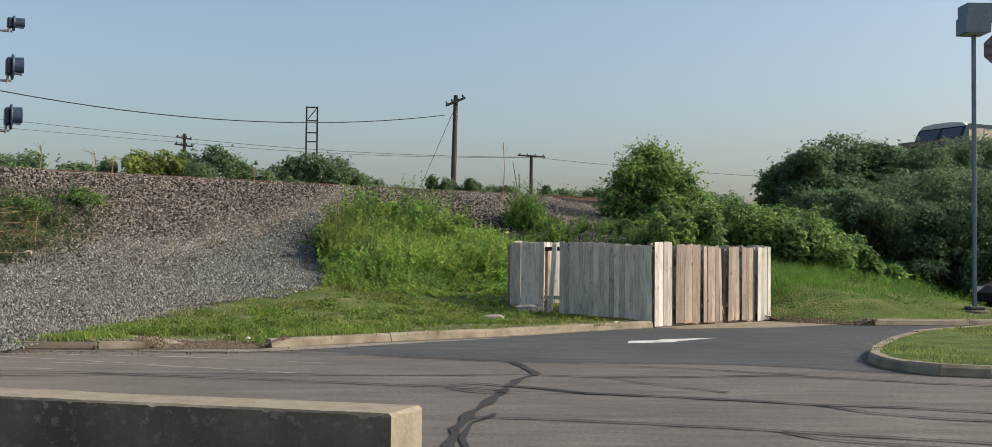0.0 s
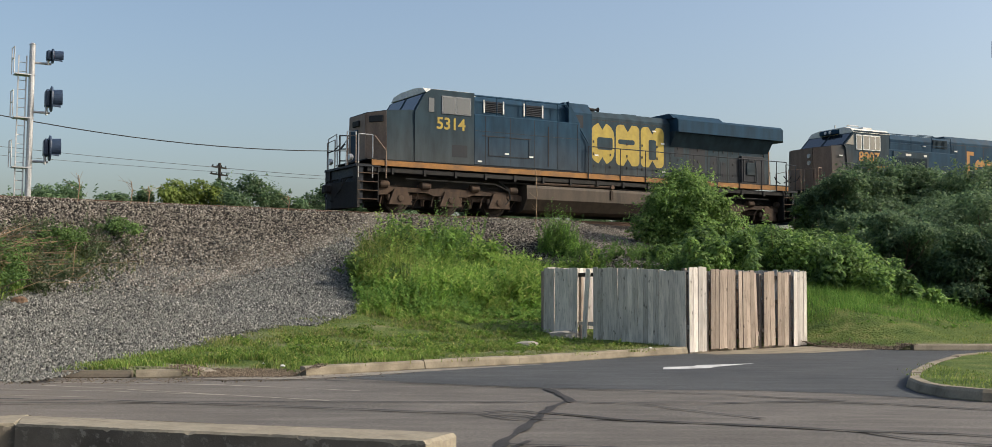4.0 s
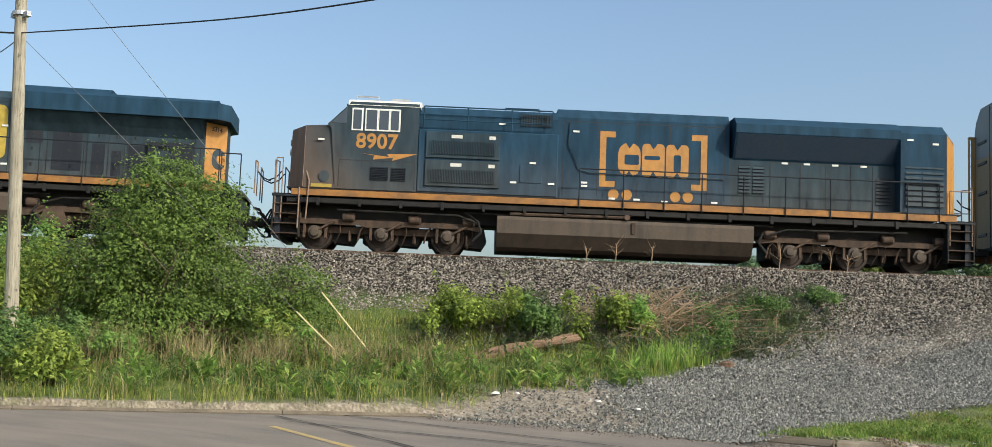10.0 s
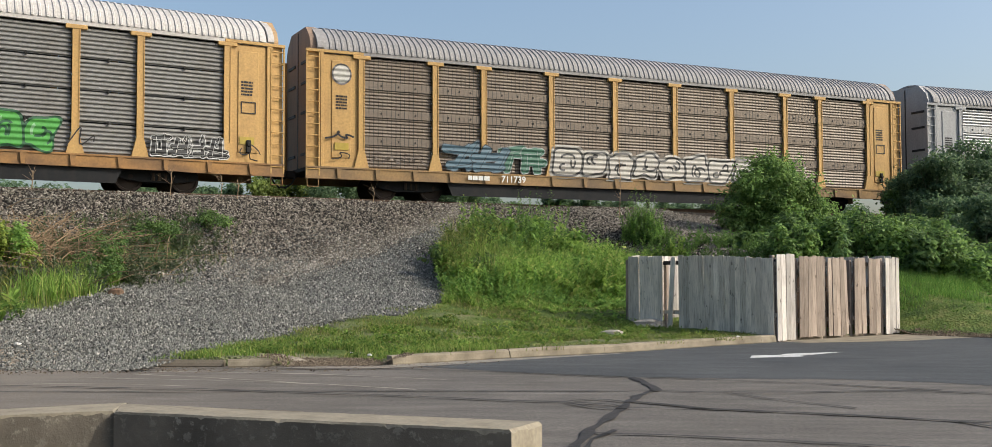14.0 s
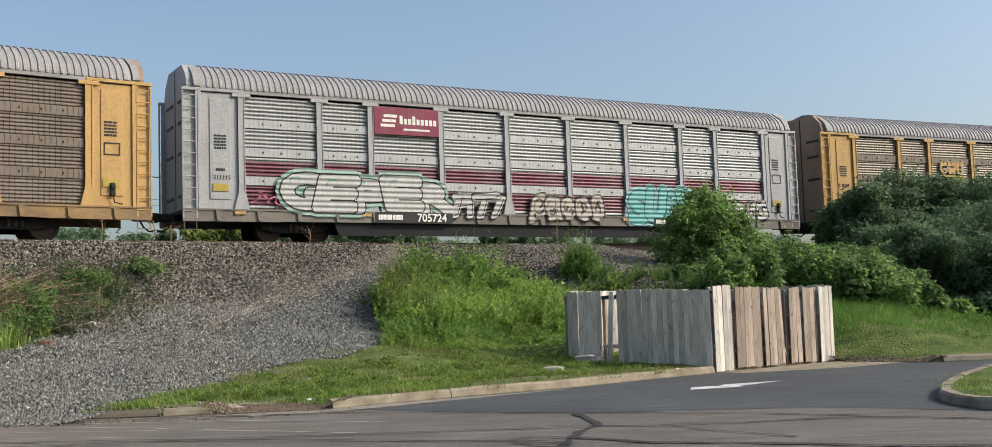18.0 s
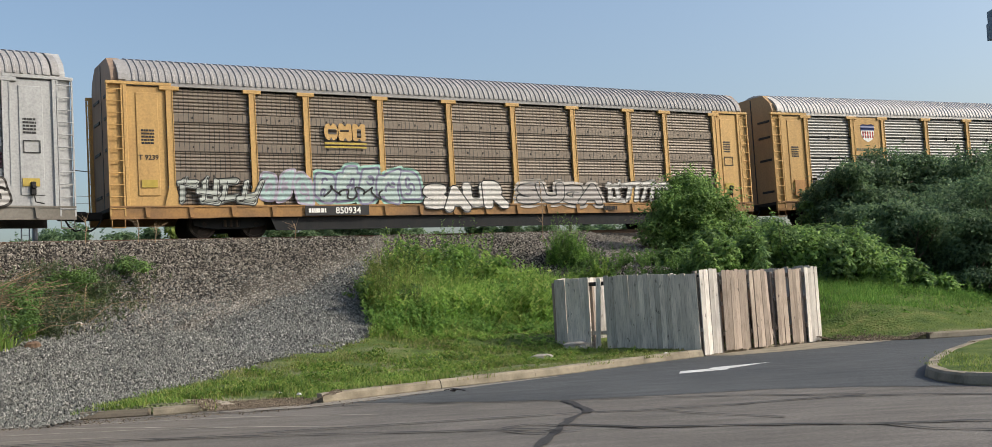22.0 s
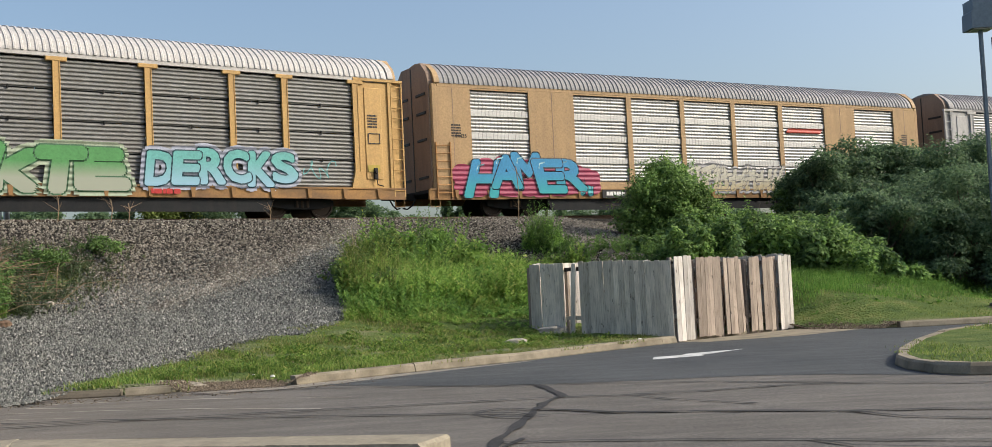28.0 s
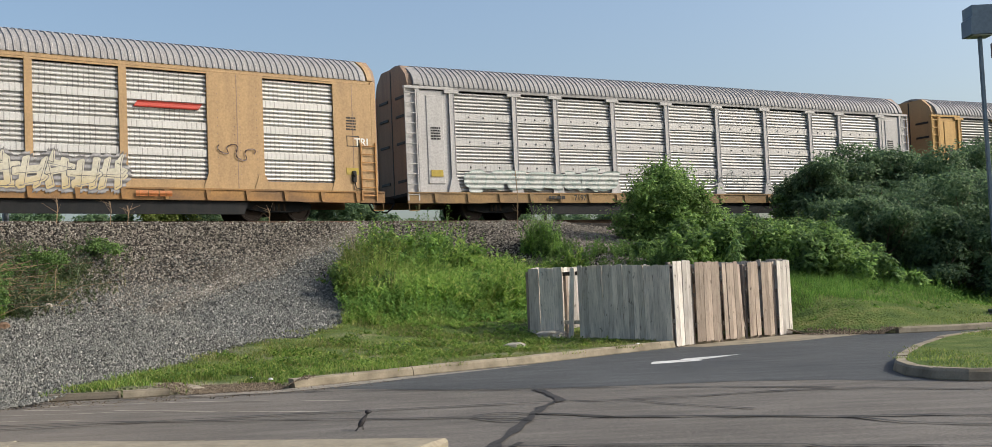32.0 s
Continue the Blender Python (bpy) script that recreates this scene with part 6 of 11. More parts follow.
def dress_fourth(c):
    logo_blocks(c, -6.45, -4.85, 3.23, 3.83, FACE + 0.02, RACK_YELLOW, spray(0.05, 0.04, 0.03))
    part("emblem_bars", Mesh().box(-6.45, -4.85, FACE + 0.01, FACE + 0.02, 3.1, 3.17).box(-6.45, -4.85, FACE + 0.01, FACE + 0.02, 2.98, 3.04), LOCO_YELLOW, c)
    part("number_panel", Mesh().box(-7.3, -4.9, FACE - 0.033, FACE - 0.02, 0.66, 1.0), BLACK_PAINT, c)
    digits(c, "850934", -5.7, 0.82, 0.32, FACE - 0.04, WHITE_PAINT, 0.006)
    writing_bars(c, -6.85, 0.82, 0.65, 0.24, 1, FACE - 0.04, WHITE_PAINT, 41)
    tag_art(c, -8.9, -7.0, 1.1, 2.15, 3, spray(0.36, 0.48, 0.46), spray(0.4, 0.36, 0.44), FACE, 42, None, spray(0.38, 0.36, 0.42))
    tag_art(c, -6.9, -2.8, 1.1, 2.25, 5, spray(0.38, 0.47, 0.45), spray(0.2, 0.19, 0.28), FACE, 43, spray(0.3, 0.5, 0.42), spray(0.5, 0.55, 0.52))
    scrawl(c, -6.5, -4.3, 1.25, 1.65, BLACK_PAINT, FACE - 0.022, 44, 0.05)
    word_art(c, "SAUR", -2.6, 0.8, 0.82, 1.8, spray(0.6, 0.57, 0.53), spray(0.03, 0.03, 0.03), FACE - 0.02, 45, None, 0.11, 0.05, 1.25, 0.2, 0.1)
    word_art(c, "SUGA", 1.5, 5.4, 1.05, 1.8, spray(0.36, 0.33, 0.31), spray(0.04, 0.04, 0.04), FACE, 46, spray(0.42, 0.38, 0.34), 0.08, 0.05, 1.25, 0.35, 0.1)
    wild_art(c, 5.7, 9.0, 1.12, 1.85, 4, spray(0.48, 0.46, 0.43), spray(0.1, 0.09, 0.08), FACE, 47, None, 0.03, 0.03)
    wild_art(c, -11.6, -9.0, 1.12, 1.9, 4, spray(0.42, 0.44, 0.4), spray(0.05, 0.05, 0.05), FACE, 48, None, 0.03, 0.04)
    digits(c, "T 9239", -12.5, 2.55, 0.22, -1.541, BLACK_PAINT, 0.004)
    scrawl(c, 9.3, 11.2, 1.25, 1.9, spray(0.08, 0.07, 0.07), FACE, 49, 0.05)
    writing_bars(c, 5.8, 0.82, 0.7, 0.26, 1, FACE - 0.04, FRAME_BLACK, 50)


def dress_fifth(c):
    part("emblem_panel", Mesh().box(-8.9, -7.17, -1.52, -1.43, 3.05, 4.8, 0.01), RACK_YELLOW, c)
    part("lower_emblem_panel", Mesh().box(-8.9, -7.17, -1.52, -1.43, 1.9, 2.95, 0.01), PANEL_GALV, c)
    sh = [(-8.45, 4.45), (-8.3, 4.5), (-8.03, 4.47), (-7.76, 4.5), (-7.61, 4.45), (-7.63, 4.0), (-7.75, 3.8), (-8.03, 3.66), (-8.31, 3.8), (-8.43, 4.0)]
    m = Mesh().flat(sh, -1.53, 0).flat([(x, z) for x, z in sh[:5]] + [(-7.61, 4.2), (-8.45, 4.2)], -1.536, 1)
    for k in range(5):
        m.flat([(-8.36 + k * 0.15, 4.16), (-8.28 + k * 0.15, 4.16), (-8.28 + k * 0.15, 3.86), (-8.36 + k * 0.15, 3.86)], -1.536, 2)
    part("shield_emblem", m, [WHITE_PAINT, spray(0.03, 0.05, 0.16), spray(0.42, 0.05, 0.05)], c, "red, white and blue shield shape")
    digits(c, "BUILDING AMERICA", -8.03, 3.32, 0.17, -1.53, spray(0.1, 0.14, 0.1), 0.003)
    part("number_panel", Mesh().box(-7.9, -4.5, FACE - 0.033, FACE - 0.02, 0.64, 1.0), BLACK_PAINT, c)
    digits(c, "851970", -5.5, 0.82, 0.34, FACE - 0.04, LOCO_ORANGE, 0.006)
    writing_bars(c, -7.2, 0.82, 0.9, 0.26, 1, FACE - 0.04, WHITE_PAINT, 51)
    wild_art(c, -11.5, -4.0, 1.0, 2.3, 7, spray(0.12, 0.13, 0.14), spray(0.42, 0.42, 0.41), FACE, 52, None, 0.03, 0.022)
    tag_art(c, -11.2, -5.0, 1.6, 2.2, 3, spray(0.3, 0.1, 0.09), spray(0.28, 0.12, 0.11), FACE + 0.015, 155)
    word_art(c, "DUKTE", -3.0, 3.3, 0.8, 2.2, spray_fade((0.1, 0.3, 0.1), (0.36, 0.38, 0.3), 1.2, 1.7), spray(0.04, 0.11, 0.05), FACE - 0.02, 53, spray(0.36, 0.42, 0.3), 0.14, 0.05, 1.3, 0.3, 0.08)
    wild_art(c, -4.2, -3.0, 1.2, 2.1, 2, spray(0.12, 0.34, 0.26), spray(0.5, 0.52, 0.48), FACE, 153, None, 0.03, 0.03)
    word_art(c, "DERCKS", 4.1, 9.3, 1.05, 2.15, spray_fade((0.16, 0.45, 0.42), (0.3, 0.5, 0.62), 1.1, 1.9), spray(0.02, 0.06, 0.08), FACE - 0.02, 54, spray(0.34, 0.36, 0.44), 0.07, 0.045, 1.1, 0.14, 0.06)
    writing_bars(c, 4.7, 0.82, 1.0, 0.26, 1, FACE - 0.045, SIGN_RED, 55)
    scrawl(c, 9.6, 10.8, 1.3, 1.9, spray(0.2, 0.5, 0.5), FACE, 56)
    part("fold_steps", Mesh().box(-12.7, -12.1, -1.6, -1.5, 1.25, 1.95, 0.01), RACK_RUSTY, c)


def dress_sixth(c):
    part("word_bar", Mesh().prism([(4.6, 3.55), (6.75, 3.55), (6.9, 3.75), (4.75, 3.75)], -1.53, -1.5, "y"), spray(0.5, 0.06, 0.04), c, "red word mark as a plain slanted bar")
    cloud, rnd = Mesh(), random.Random(63)
    for k in range(34):
        x = -12.35 + 0.375 * (k % 17) + rnd.uniform(-0.08, 0.08)
        size = rnd.uniform(0.62, 0.95)
        z = 1.08 if k < 17 else 1.35 + 0.5 * math.sin(math.pi * (k % 17 + 1) / 18) ** 0.6 + rnd.uniform(-0.1, 0.12)
        cloud.flat([(px, max(0.66, pz)) for px, pz in rounded(x, z, size, size * 0.85, size * 0.42, 5)], FACE - 0.0008 * k, 0, 0.0005)
    part("graffiti_cloud", cloud, spray(0.38, 0.06, 0.12), c, "rounded red cloud sprayed behind a word")
    word_art(c, "HAMER", -11.9, -6.9, 0.85, 2.2, spray_fade((0.06, 0.3, 0.55), (0.05, 0.38, 0.42), 0.9, 1.7), spray(0.02, 0.04, 0.06), FACE - 0.034, 62, None, 0.085, 0.045, 1.42, 0.3, 0.14, spray(0.3, 0.55, 0.62))
    wild_art(c, -7.0, -6.3, 0.8, 1.4, 1, spray(0.05, 0.38, 0.42), spray(0.02, 0.04, 0.06), FACE - 0.02, 163, None, 0.05, 0.04)
    part("number_panel", Mesh().box(-5.9, -3.2, FACE - 0.033, FACE - 0.02, 0.66, 1.0), BLACK_PAINT, c)
    digits(c, "691394", -3.95, 0.82, 0.34, FACE - 0.04, WHITE_PAINT, 0.006)
    writing_bars(c, -5.25, 0.82, 0.9, 0.26, 1, FACE - 0.04, WHITE_PAINT, 64)
    wild_art(c, -1.4, 4.2, 0.95, 1.95, 7, spray_fade((0.6, 0.56, 0.45), (0.55, 0.42, 0.2), 0.9, 1.5), spray(0.22, 0.21, 0.22), FACE, 65, spray(0.3, 0.29, 0.29), 0.04, 0.03)
    scrawl(c, 7.3, 8.7, 2.0, 2.5, spray(0.12, 0.08, 0.07), FACE, 66)
    writing_bars(c, 5.2, 0.82, 1.2, 0.3, 1, FACE - 0.04, spray(0.45, 0.16, 0.05), 67)
    digits(c, "TRI", 12.85, 2.75, 0.4, -1.553, WHITE_PAINT, 0.006)
    digits(c, "34435", -12.3, 3.0, 0.2, -1.553, BLACK_PAINT, 0.003)


def dress_seventh(c):
    digits(c, "7197", -6.1, 0.83, 0.3, FACE - 0.03, BLACK_PAINT, 0.004)
    writing_bars(c, -7.2, 0.83, 0.8, 0.22, 1, FACE - 0.03, BLACK_PAINT, 71)
    tag_art(c, -11.3, -4.2, 1.15, 1.85, 8, spray(0.52, 0.53, 0.5), spray(0.4, 0.46, 0.43), FACE, 72)
    scrawl(c, 0.5, 3.0, 1.3, 2.0, spray(0.25, 0.27, 0.26), FACE, 73)


def dress_last(c):
    writing_bars(c, -6, 0.83, 2.0, 0.26, 1, FACE - 0.03, BLACK_PAINT, 81)


RACKS = [
    dict(kind="posts", paint=RACK_YELLOW, panel=PANEL_GALV, roof=ROOF_WHITE, end=RACK_TAN, sill=SILL_RUST, seed=100, dress=dress_first,
         label="yellow car carrier with grey corrugated sides and colourful graffiti"),
    dict(kind="posts", paint=RACK_YELLOW, panel=PANEL_BROWN, roof=ROOF_GREY, end=RACK_BROWN, sill=SILL_TAN, seed=110, bands=True, dress=dress_second,
         label="yellow car carrier with grimy perforated sides and white graffiti"),
    dict(kind="posts", paint=RACK_WHITE, panel=PANEL_MAROON, roof=ROOF_GREY, end=RACK_WHITE, sill=SILL_GREY, seed=120, bands=True, dress=dress_third,
         label="white car carrier with maroon bands, sign board and graffiti"),
    dict(kind="posts", paint=RACK_YELLOW, panel=PANEL_BROWN, roof=ROOF_GREY, end=RACK_BROWN, sill=SILL_RUST, seed=130, bands=True, dress=dress_fourth,
         label="weathered yellow car carrier with pale green and silver graffiti"),
    dict(kind="posts", paint=RACK_YELLOW, panel=PANEL_GALV, roof=ROOF_WHITE, end=RACK_TAN, sill=SILL_RUST, seed=140, dress=dress_fifth,
         label="yellow car carrier with white roof and green and blue graffiti"),
    dict(kind="flush", paint=RACK_TAN, panel=PANEL_WHITE, roof=ROOF_GREY, end=RACK_BROWN, sill=SILL_RUST, seed=150, dress=dress_sixth, rail=RACK_TAN,
         label="tan flush-sided car carrier with white insets and blue graffiti"),
    dict(kind="posts", paint=RACK_SILVER, panel=PANEL_SILVER, roof=ROOF_GREY, end=RACK_BROWN, sill=SILL_TAN, seed=160, waves=7, bands=True, dress=dress_seventh,
         label="silver-white car carrier with faded graffiti"),
    dict(kind="posts", paint=RACK_YELLOW, panel=PANEL_GALV, roof=ROOF_GREY, end=RACK_TAN, sill=SILL_TAN, seed=170, dress=dress_last,
         label="yellow and grey car carrier at the tail of the view")]


# ---- locomotives ----
def louvre(parent, x0, x1, z0, z1, y, n, material, vertical=False):
    m = Mesh()
    for i in range(n):
        if vertical:
            a = x0 + (x1 - x0) * i / n
            m.box(a, a + (x1 - x0) / n * 0.55, y - 0.03, y, z0, z1)
        else:
            a = z0 + (z1 - z0) * i / n
            m.prism([(y - 0.04, a), (y, a + (z1 - z0) / n * 0.7), (y, a)], x0, x1, "x")
    return part("louvre", m, material, parent)


# No hole is cut: a thin dark plate holds the shade inside the grille.
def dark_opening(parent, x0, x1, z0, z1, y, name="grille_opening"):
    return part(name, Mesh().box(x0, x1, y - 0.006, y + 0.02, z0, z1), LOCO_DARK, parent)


def door_seams(parent, xs, z0, z1, y):
    m = Mesh()
    for x in xs:
        m.box(x - 0.012, x + 0.012, y - 0.004, y + 0.01, z0, z1)
    m.box(min(xs), max(xs), y - 0.004, y + 0.01, z1, z1 + 0.02)
    return part("door_seams", m, BLACK_PAINT, parent)


def handrail(parent, xs, y, z0, z1, material, name="handrail"):
    m = Mesh()
    for x in xs:
        m.rod((x, y, z0), (x, y, z1), 0.02, 6)
    m.rod((xs[0], y, z1), (xs[-1], y, z1), 0.02, 6)
    return part(name, m, material, parent)


def steps(parent, x0, x1, y0, y1, material):
    w = part("stepwell", Mesh().box(x0 - 0.03, x1 + 0.03, y1 - 0.03, y1, 0.35, 1.65), material, parent)
    for x in (x0 - 0.03, x1):
        part("side_plate", Mesh().box(x, x + 0.03, y0, y1, 0.35, 1.65), material, w)
    for k in range(5):
        part("step", Mesh().box(x0, x1, y0, y1, 0.42 + 0.31 * k, 0.45 + 0.31 * k), TRUCK_RUST if k < 4 else material, w)
    return w


def nose_part(parent, x_front, x_cab, half, z0, z_low, z_top, material, name="nose"):
    """A nose that narrows towards the front, with a sloped top."""
    xf, xm = x_front, x_front + 0.5
    v = [(xf, -half * 0.55, z0), (xf, half * 0.55, z0), (xf, -half * 0.5, z_low), (xf, half * 0.5, z_low),
         (xm, -half, z0), (xm, half, z0), (xm, -half * 0.95, z_low + 0.04), (xm, half * 0.95, z_low + 0.04),
         (x_cab, -half, z0), (x_cab, half, z0), (x_cab, -half * 0.97, z_top), (x_cab, half * 0.97, z_top)]
    f = [(0, 1, 3, 2), (0, 2, 6, 4), (1, 5, 7, 3), (4, 6, 10, 8), (5, 9, 11, 7), (2, 3, 7, 6), (6, 7, 11, 10), (0, 4, 8, 9, 5, 1), (8, 10, 11, 9)]
    return part(name, Mesh().add(v, f), material, parent)


def hose_set(car, s, q):
    """Brake and control hoses that hang beside the coupler."""
    for k, (y, low) in enumerate(((0.45, 0.5), (0.7, 0.62), (0.95, 0.75))):
        part("brake_hose", Mesh().path([(s * 10.95, q * y, 1.25), (s * 11.15, q * y, 1.2), (s * 11.28, q * y * 0.95, low + 0.25), (s * 11.4, q * y * 0.85, low)], 0.03), RUBBER, car)
    part("jumper_cable", Mesh().path([(s * 10.98, q * 0.3, 2.5), (s * 11.15, q * 0.32, 2.3), (s * 11.4, q * 0.34, 2.2)], 0.022), RUBBER, car)
    part("corner_rail", Mesh().path([(s * 11.0, q * 0.6, 1.65), (s * 11.0, q * 0.6, 2.75), (s * 11.0, q * 1.35, 2.7), (s * 11.0, q * 1.35, 1.65)], 0.022), LOCO_BROWN, car)


def loco_common(car, stripe, dark, short=0.0):
    part("frame", Mesh().box(-10.6, 10.6 - short, -1.45, 1.45, 1.42, 1.6, 0.02).box(-10.3, 10.3, -0.8, 0.8, 1.0, 1.42), FRAME_BLACK, car)
    m = Mesh()
    for s in (-1, 1):
        m.box(-10.45, 10.45 - short, s * 1.52, s * 1.45, 1.65, 1.85, 0.008)
    part("walkway_edge", m, stripe, car)
    part("walkway", Mesh().box(-10.6, 10.6 - short, -1.5, 1.5, 1.86, 1.9), FRAME_BLACK, car)
    fb = mesh_data("frame_bracket", Mesh().box(-0.05, 0.05, -1.49, -1.4, 1.36, 1.6), FRAME_BLACK)
    for x in np.arange(-9.6, 9.7, 1.3):
        part("frame_bracket", fb, None, car, at=pose(x, 0, 0))
    for s in (-1, 1):
        d = short if s > 0 else 0.0
        part("pilot", Mesh().prism([(-1.4, 0.28), (1.4, 0.28), (1.45, 1.6), (-1.45, 1.6)], s * (10.75 - d), s * (10.95 - d), "x"), dark, car)
        part("draft_gear", Mesh().box(s * (10.5 - d), s * 11.0, -0.25, 0.25, 0.66, 1.04, 0.03), FRAME_BLACK, car)
        coupler(car, s * 10.9, s)
        for q in (-1, 1):
            hose_set(car, s, q)
            steps(car, 10.2 - d if s > 0 else -10.98, 10.98 - d if s > 0 else -10.2, q * 1.5, q * 1.1, FRAME_BLACK)
        part("end_platform", Mesh().box(s * (10.1 - d), s * (11.05 - d), -1.5, 1.5, 1.6, 1.68), dark, car)
    for pts in ([(-5.0, -1.25, 1.32), (4.8, -1.25, 1.3)], [(-9, -1.3, 1.25), (-5.2, -1.3, 1.22), (-4.6, -1.3, 1.0)], [(4.6, -1.3, 1.0), (5.2, -1.3, 1.2), (9, -1.3, 1.25)]):
        part("pipe", Mesh().path(pts, 0.032), FRAME_BLACK, car)
    for pts in ([(-4.9, -1.2, 1.3), (-4.55, -1.22, 1.05), (-4.45, -1.2, 0.7), (-4.7, -1.18, 0.45)], [(4.5, -1.2, 1.1), (4.35, -1.22, 0.75), (4.6, -1.2, 0.45)]):
        part("drain_hose", Mesh().path(pts, 0.045), RUBBER, car)


def tank(car, x0, x1, material):
    prof = [(-1.42, 1.26), (1.42, 1.26), (1.46, 1.15), (1.46, 0.72), (1.15, 0.3), (0.9, 0.2), (-0.9, 0.2), (-1.15, 0.3), (-1.46, 0.72), (-1.46, 1.15)]
    t = part("fuel_tank", Mesh().prism(prof, x0, x1, "x"), material, car)
    part("tank_gauge", Mesh().box((x0 + x1) / 2 + 0.2, (x0 + x1) / 2 + 0.32, -1.5, -1.45, 0.85, 1.2), TRUCK_RUST, t)
    part("filler_pipe", Mesh().path([(x0 + 0.4, -1.4, 1.33), (x0 + 4.0, -1.4, 1.36), (x0 + 4.4, -1.36, 1.5)], 0.05), TRUCK_RUST, t)
    part("filler_cap", Mesh().lathe([(-1.5, 0.09), (-1.42, 0.09)], (x0 + 4.1, 0, 1.36), "y", 12), RAIL, t)


def cab_window(parent, x0, x1, z0, z1, y, frame_m):
    f = part("side_window", Mesh().box(x0 - 0.05, x1 + 0.05, y - 0.03, y + 0.01, z0 - 0.05, z1 + 0.05, 0.01), frame_m, parent)
    part("pane", Mesh().box(x0, x1, y - 0.036, y - 0.028, z0, z1), GLASS, f)
    return f


def loco_lead():
    """The leading engine: blue-grey with a yellow sill and an overhanging radiator at its rear."""
    car = empty("locomotive", pose(0, 0, 0), "dark blue diesel locomotive with yellow side sill and emblem", "locomotive", "engines of the train")
    loco_common(car, SILL_ORANGE, LOCO_DARK, 0.4)
    tank(car, -3.85, 3.75, TANK_BROWN)
    nose_part(car, -10.35, -8.7, 1.5, 1.9, 3.66, 3.8, LOCO_GREY)
    part("nose_face", Mesh().prism([(-0.8, 1.92), (0.8, 1.92), (0.72, 3.62), (-0.72, 3.62)], -10.385, -10.352, "x").add(
        [(-10.36, -0.83, 1.92), (-9.86, -1.512, 1.92), (-9.86, -1.44, 3.68), (-10.36, -0.76, 3.64), (-10.34, -0.8, 1.92), (-9.84, -1.48, 1.92), (-9.84, -1.41, 3.68), (-10.34, -0.73, 3.64)],
        [(0, 1, 2, 3), (7, 6, 5, 4), (0, 4, 5, 1), (1, 5, 6, 2), (2, 6, 7, 3), (3, 7, 4, 0)]), LOCO_BROWN, car, "dusty brown nose face")
    part("nose_door", Mesh().box(-10.42, -10.36, -0.1, 0.5, 1.95, 3.1, 0.01), LOCO_BLUE, car)
    part("headlight", Mesh().box(-10.46, -10.35, -0.28, 0.28, 3.2, 3.42, 0.02), FRAME_BLACK, car)
    part("number_board", Mesh().box(-0.3, 0.3, -0.03, 0.03, -0.12, 0.12, 0.02), BLACK_PAINT, car, at=pose(-10.12, -1.12, 3.4, 0, 0, -54))
    cab = part("cab", Mesh().prism([(-8.75, 1.9), (-6.25, 1.9), (-6.25, 4.62), (-8.05, 4.62), (-8.35, 4.42), (-8.75, 3.72)], -1.52, 1.52, "y"), LOCO_GREY, car)
    part("cab_roof", Mesh().prism([(-1.5, 4.5), (-1.25, 4.68), (-0.6, 4.76), (0.6, 4.76), (1.25, 4.68), (1.5, 4.5)], -8.3, -6.2, "x"), LOCO_ROOF, cab, "dusty white cab roof")
    for y0, y1 in ((-1.35, -0.1), (0.1, 1.35)):
        part("windshield", Mesh().add([(-8.735, y0, 3.78), (-8.735, y1, 3.78), (-8.37, y1, 4.42), (-8.37, y0, 4.42), (-8.70, y0, 3.78), (-8.70, y1, 3.78), (-8.33, y1, 4.42), (-8.33, y0, 4.42)],
                                      [(0, 1, 2, 3), (7, 6, 5, 4), (0, 4, 5, 1), (1, 5, 6, 2), (2, 6, 7, 3), (3, 7, 4, 0)]), GLASS, cab)
    cab_window(cab, -7.6, -7.1, 3.78, 4.36, -1.52, FRAME_GREY)
    cab_window(cab, -7.0, -6.45, 3.78, 4.36, -1.52, FRAME_GREY)
    part("side_vent", Mesh().box(-8.2, -7.95, -1.54, -1.5, 3.75, 4.3, 0.02), GLASS, cab)
    digits(car, "5314", -7.25, 3.35, 0.62, -1.53, LOCO_YELLOW, 0.012)
    dark_opening(car, -7.2, -6.55, 2.15, 2.6, -1.52)
    # wide cabinet and upper hood behind the cab
    part("cabinet", Mesh().box(-6.25, -1.35, -1.5, 1.5, 1.9, 3.85, 0.03), LOCO_BLUE, car)
    part("upper_hood", Mesh().prism([(-1.25, 3.83), (-1.25, 4.4), (-1.0, 4.68), (1.0, 4.68), (1.25, 4.4), (1.25, 3.83)], -6.25, -1.9, "x"), LOCO_BLUE, car)
    part("fan_housing", Mesh().prism([(-1.4, 1.9), (-1.4, 4.3), (-1.1, 4.72), (1.1, 4.72), (1.4, 4.3), (1.4, 1.9)], -1.9, -0.72, "x").prism([(-1.9, 4.7), (-1.35, 3.85), (-1.35, 1.9), (-1.9, 1.9)], -1.47, -1.3, "y"), LOCO_BLUE, car)
    for x0 in (-5.65, -3.85):
        dark_opening(car, x0, x0 + 0.8, 4.0, 4.42, -1.25)
        louvre(car, x0, x0 + 0.8, 4.0, 4.42, -1.25, 6, LOCO_DARK)
        for x in (x0 - 0.06, x0 + 0.8):
            part("grille_edge", Mesh().box(x, x + 0.06, -1.29, -1.24, 3.96, 4.46), WHITE_PAINT, car)
    dark_opening(car, -1.65, -1.15, 3.7, 4.2, -1.4)
    handrail(car, [-6.2, -5.2, -3.9, -2.4, -1.9], -1.42, 3.85, 4.55, LOCO_BLUE)
    part("sloped_rail", Mesh().path([(-2.0, -1.44, 4.55), (-0.95, -1.46, 3.1), (-0.95, -1.5, 1.9)], 0.025), LOCO_BLUE, car)
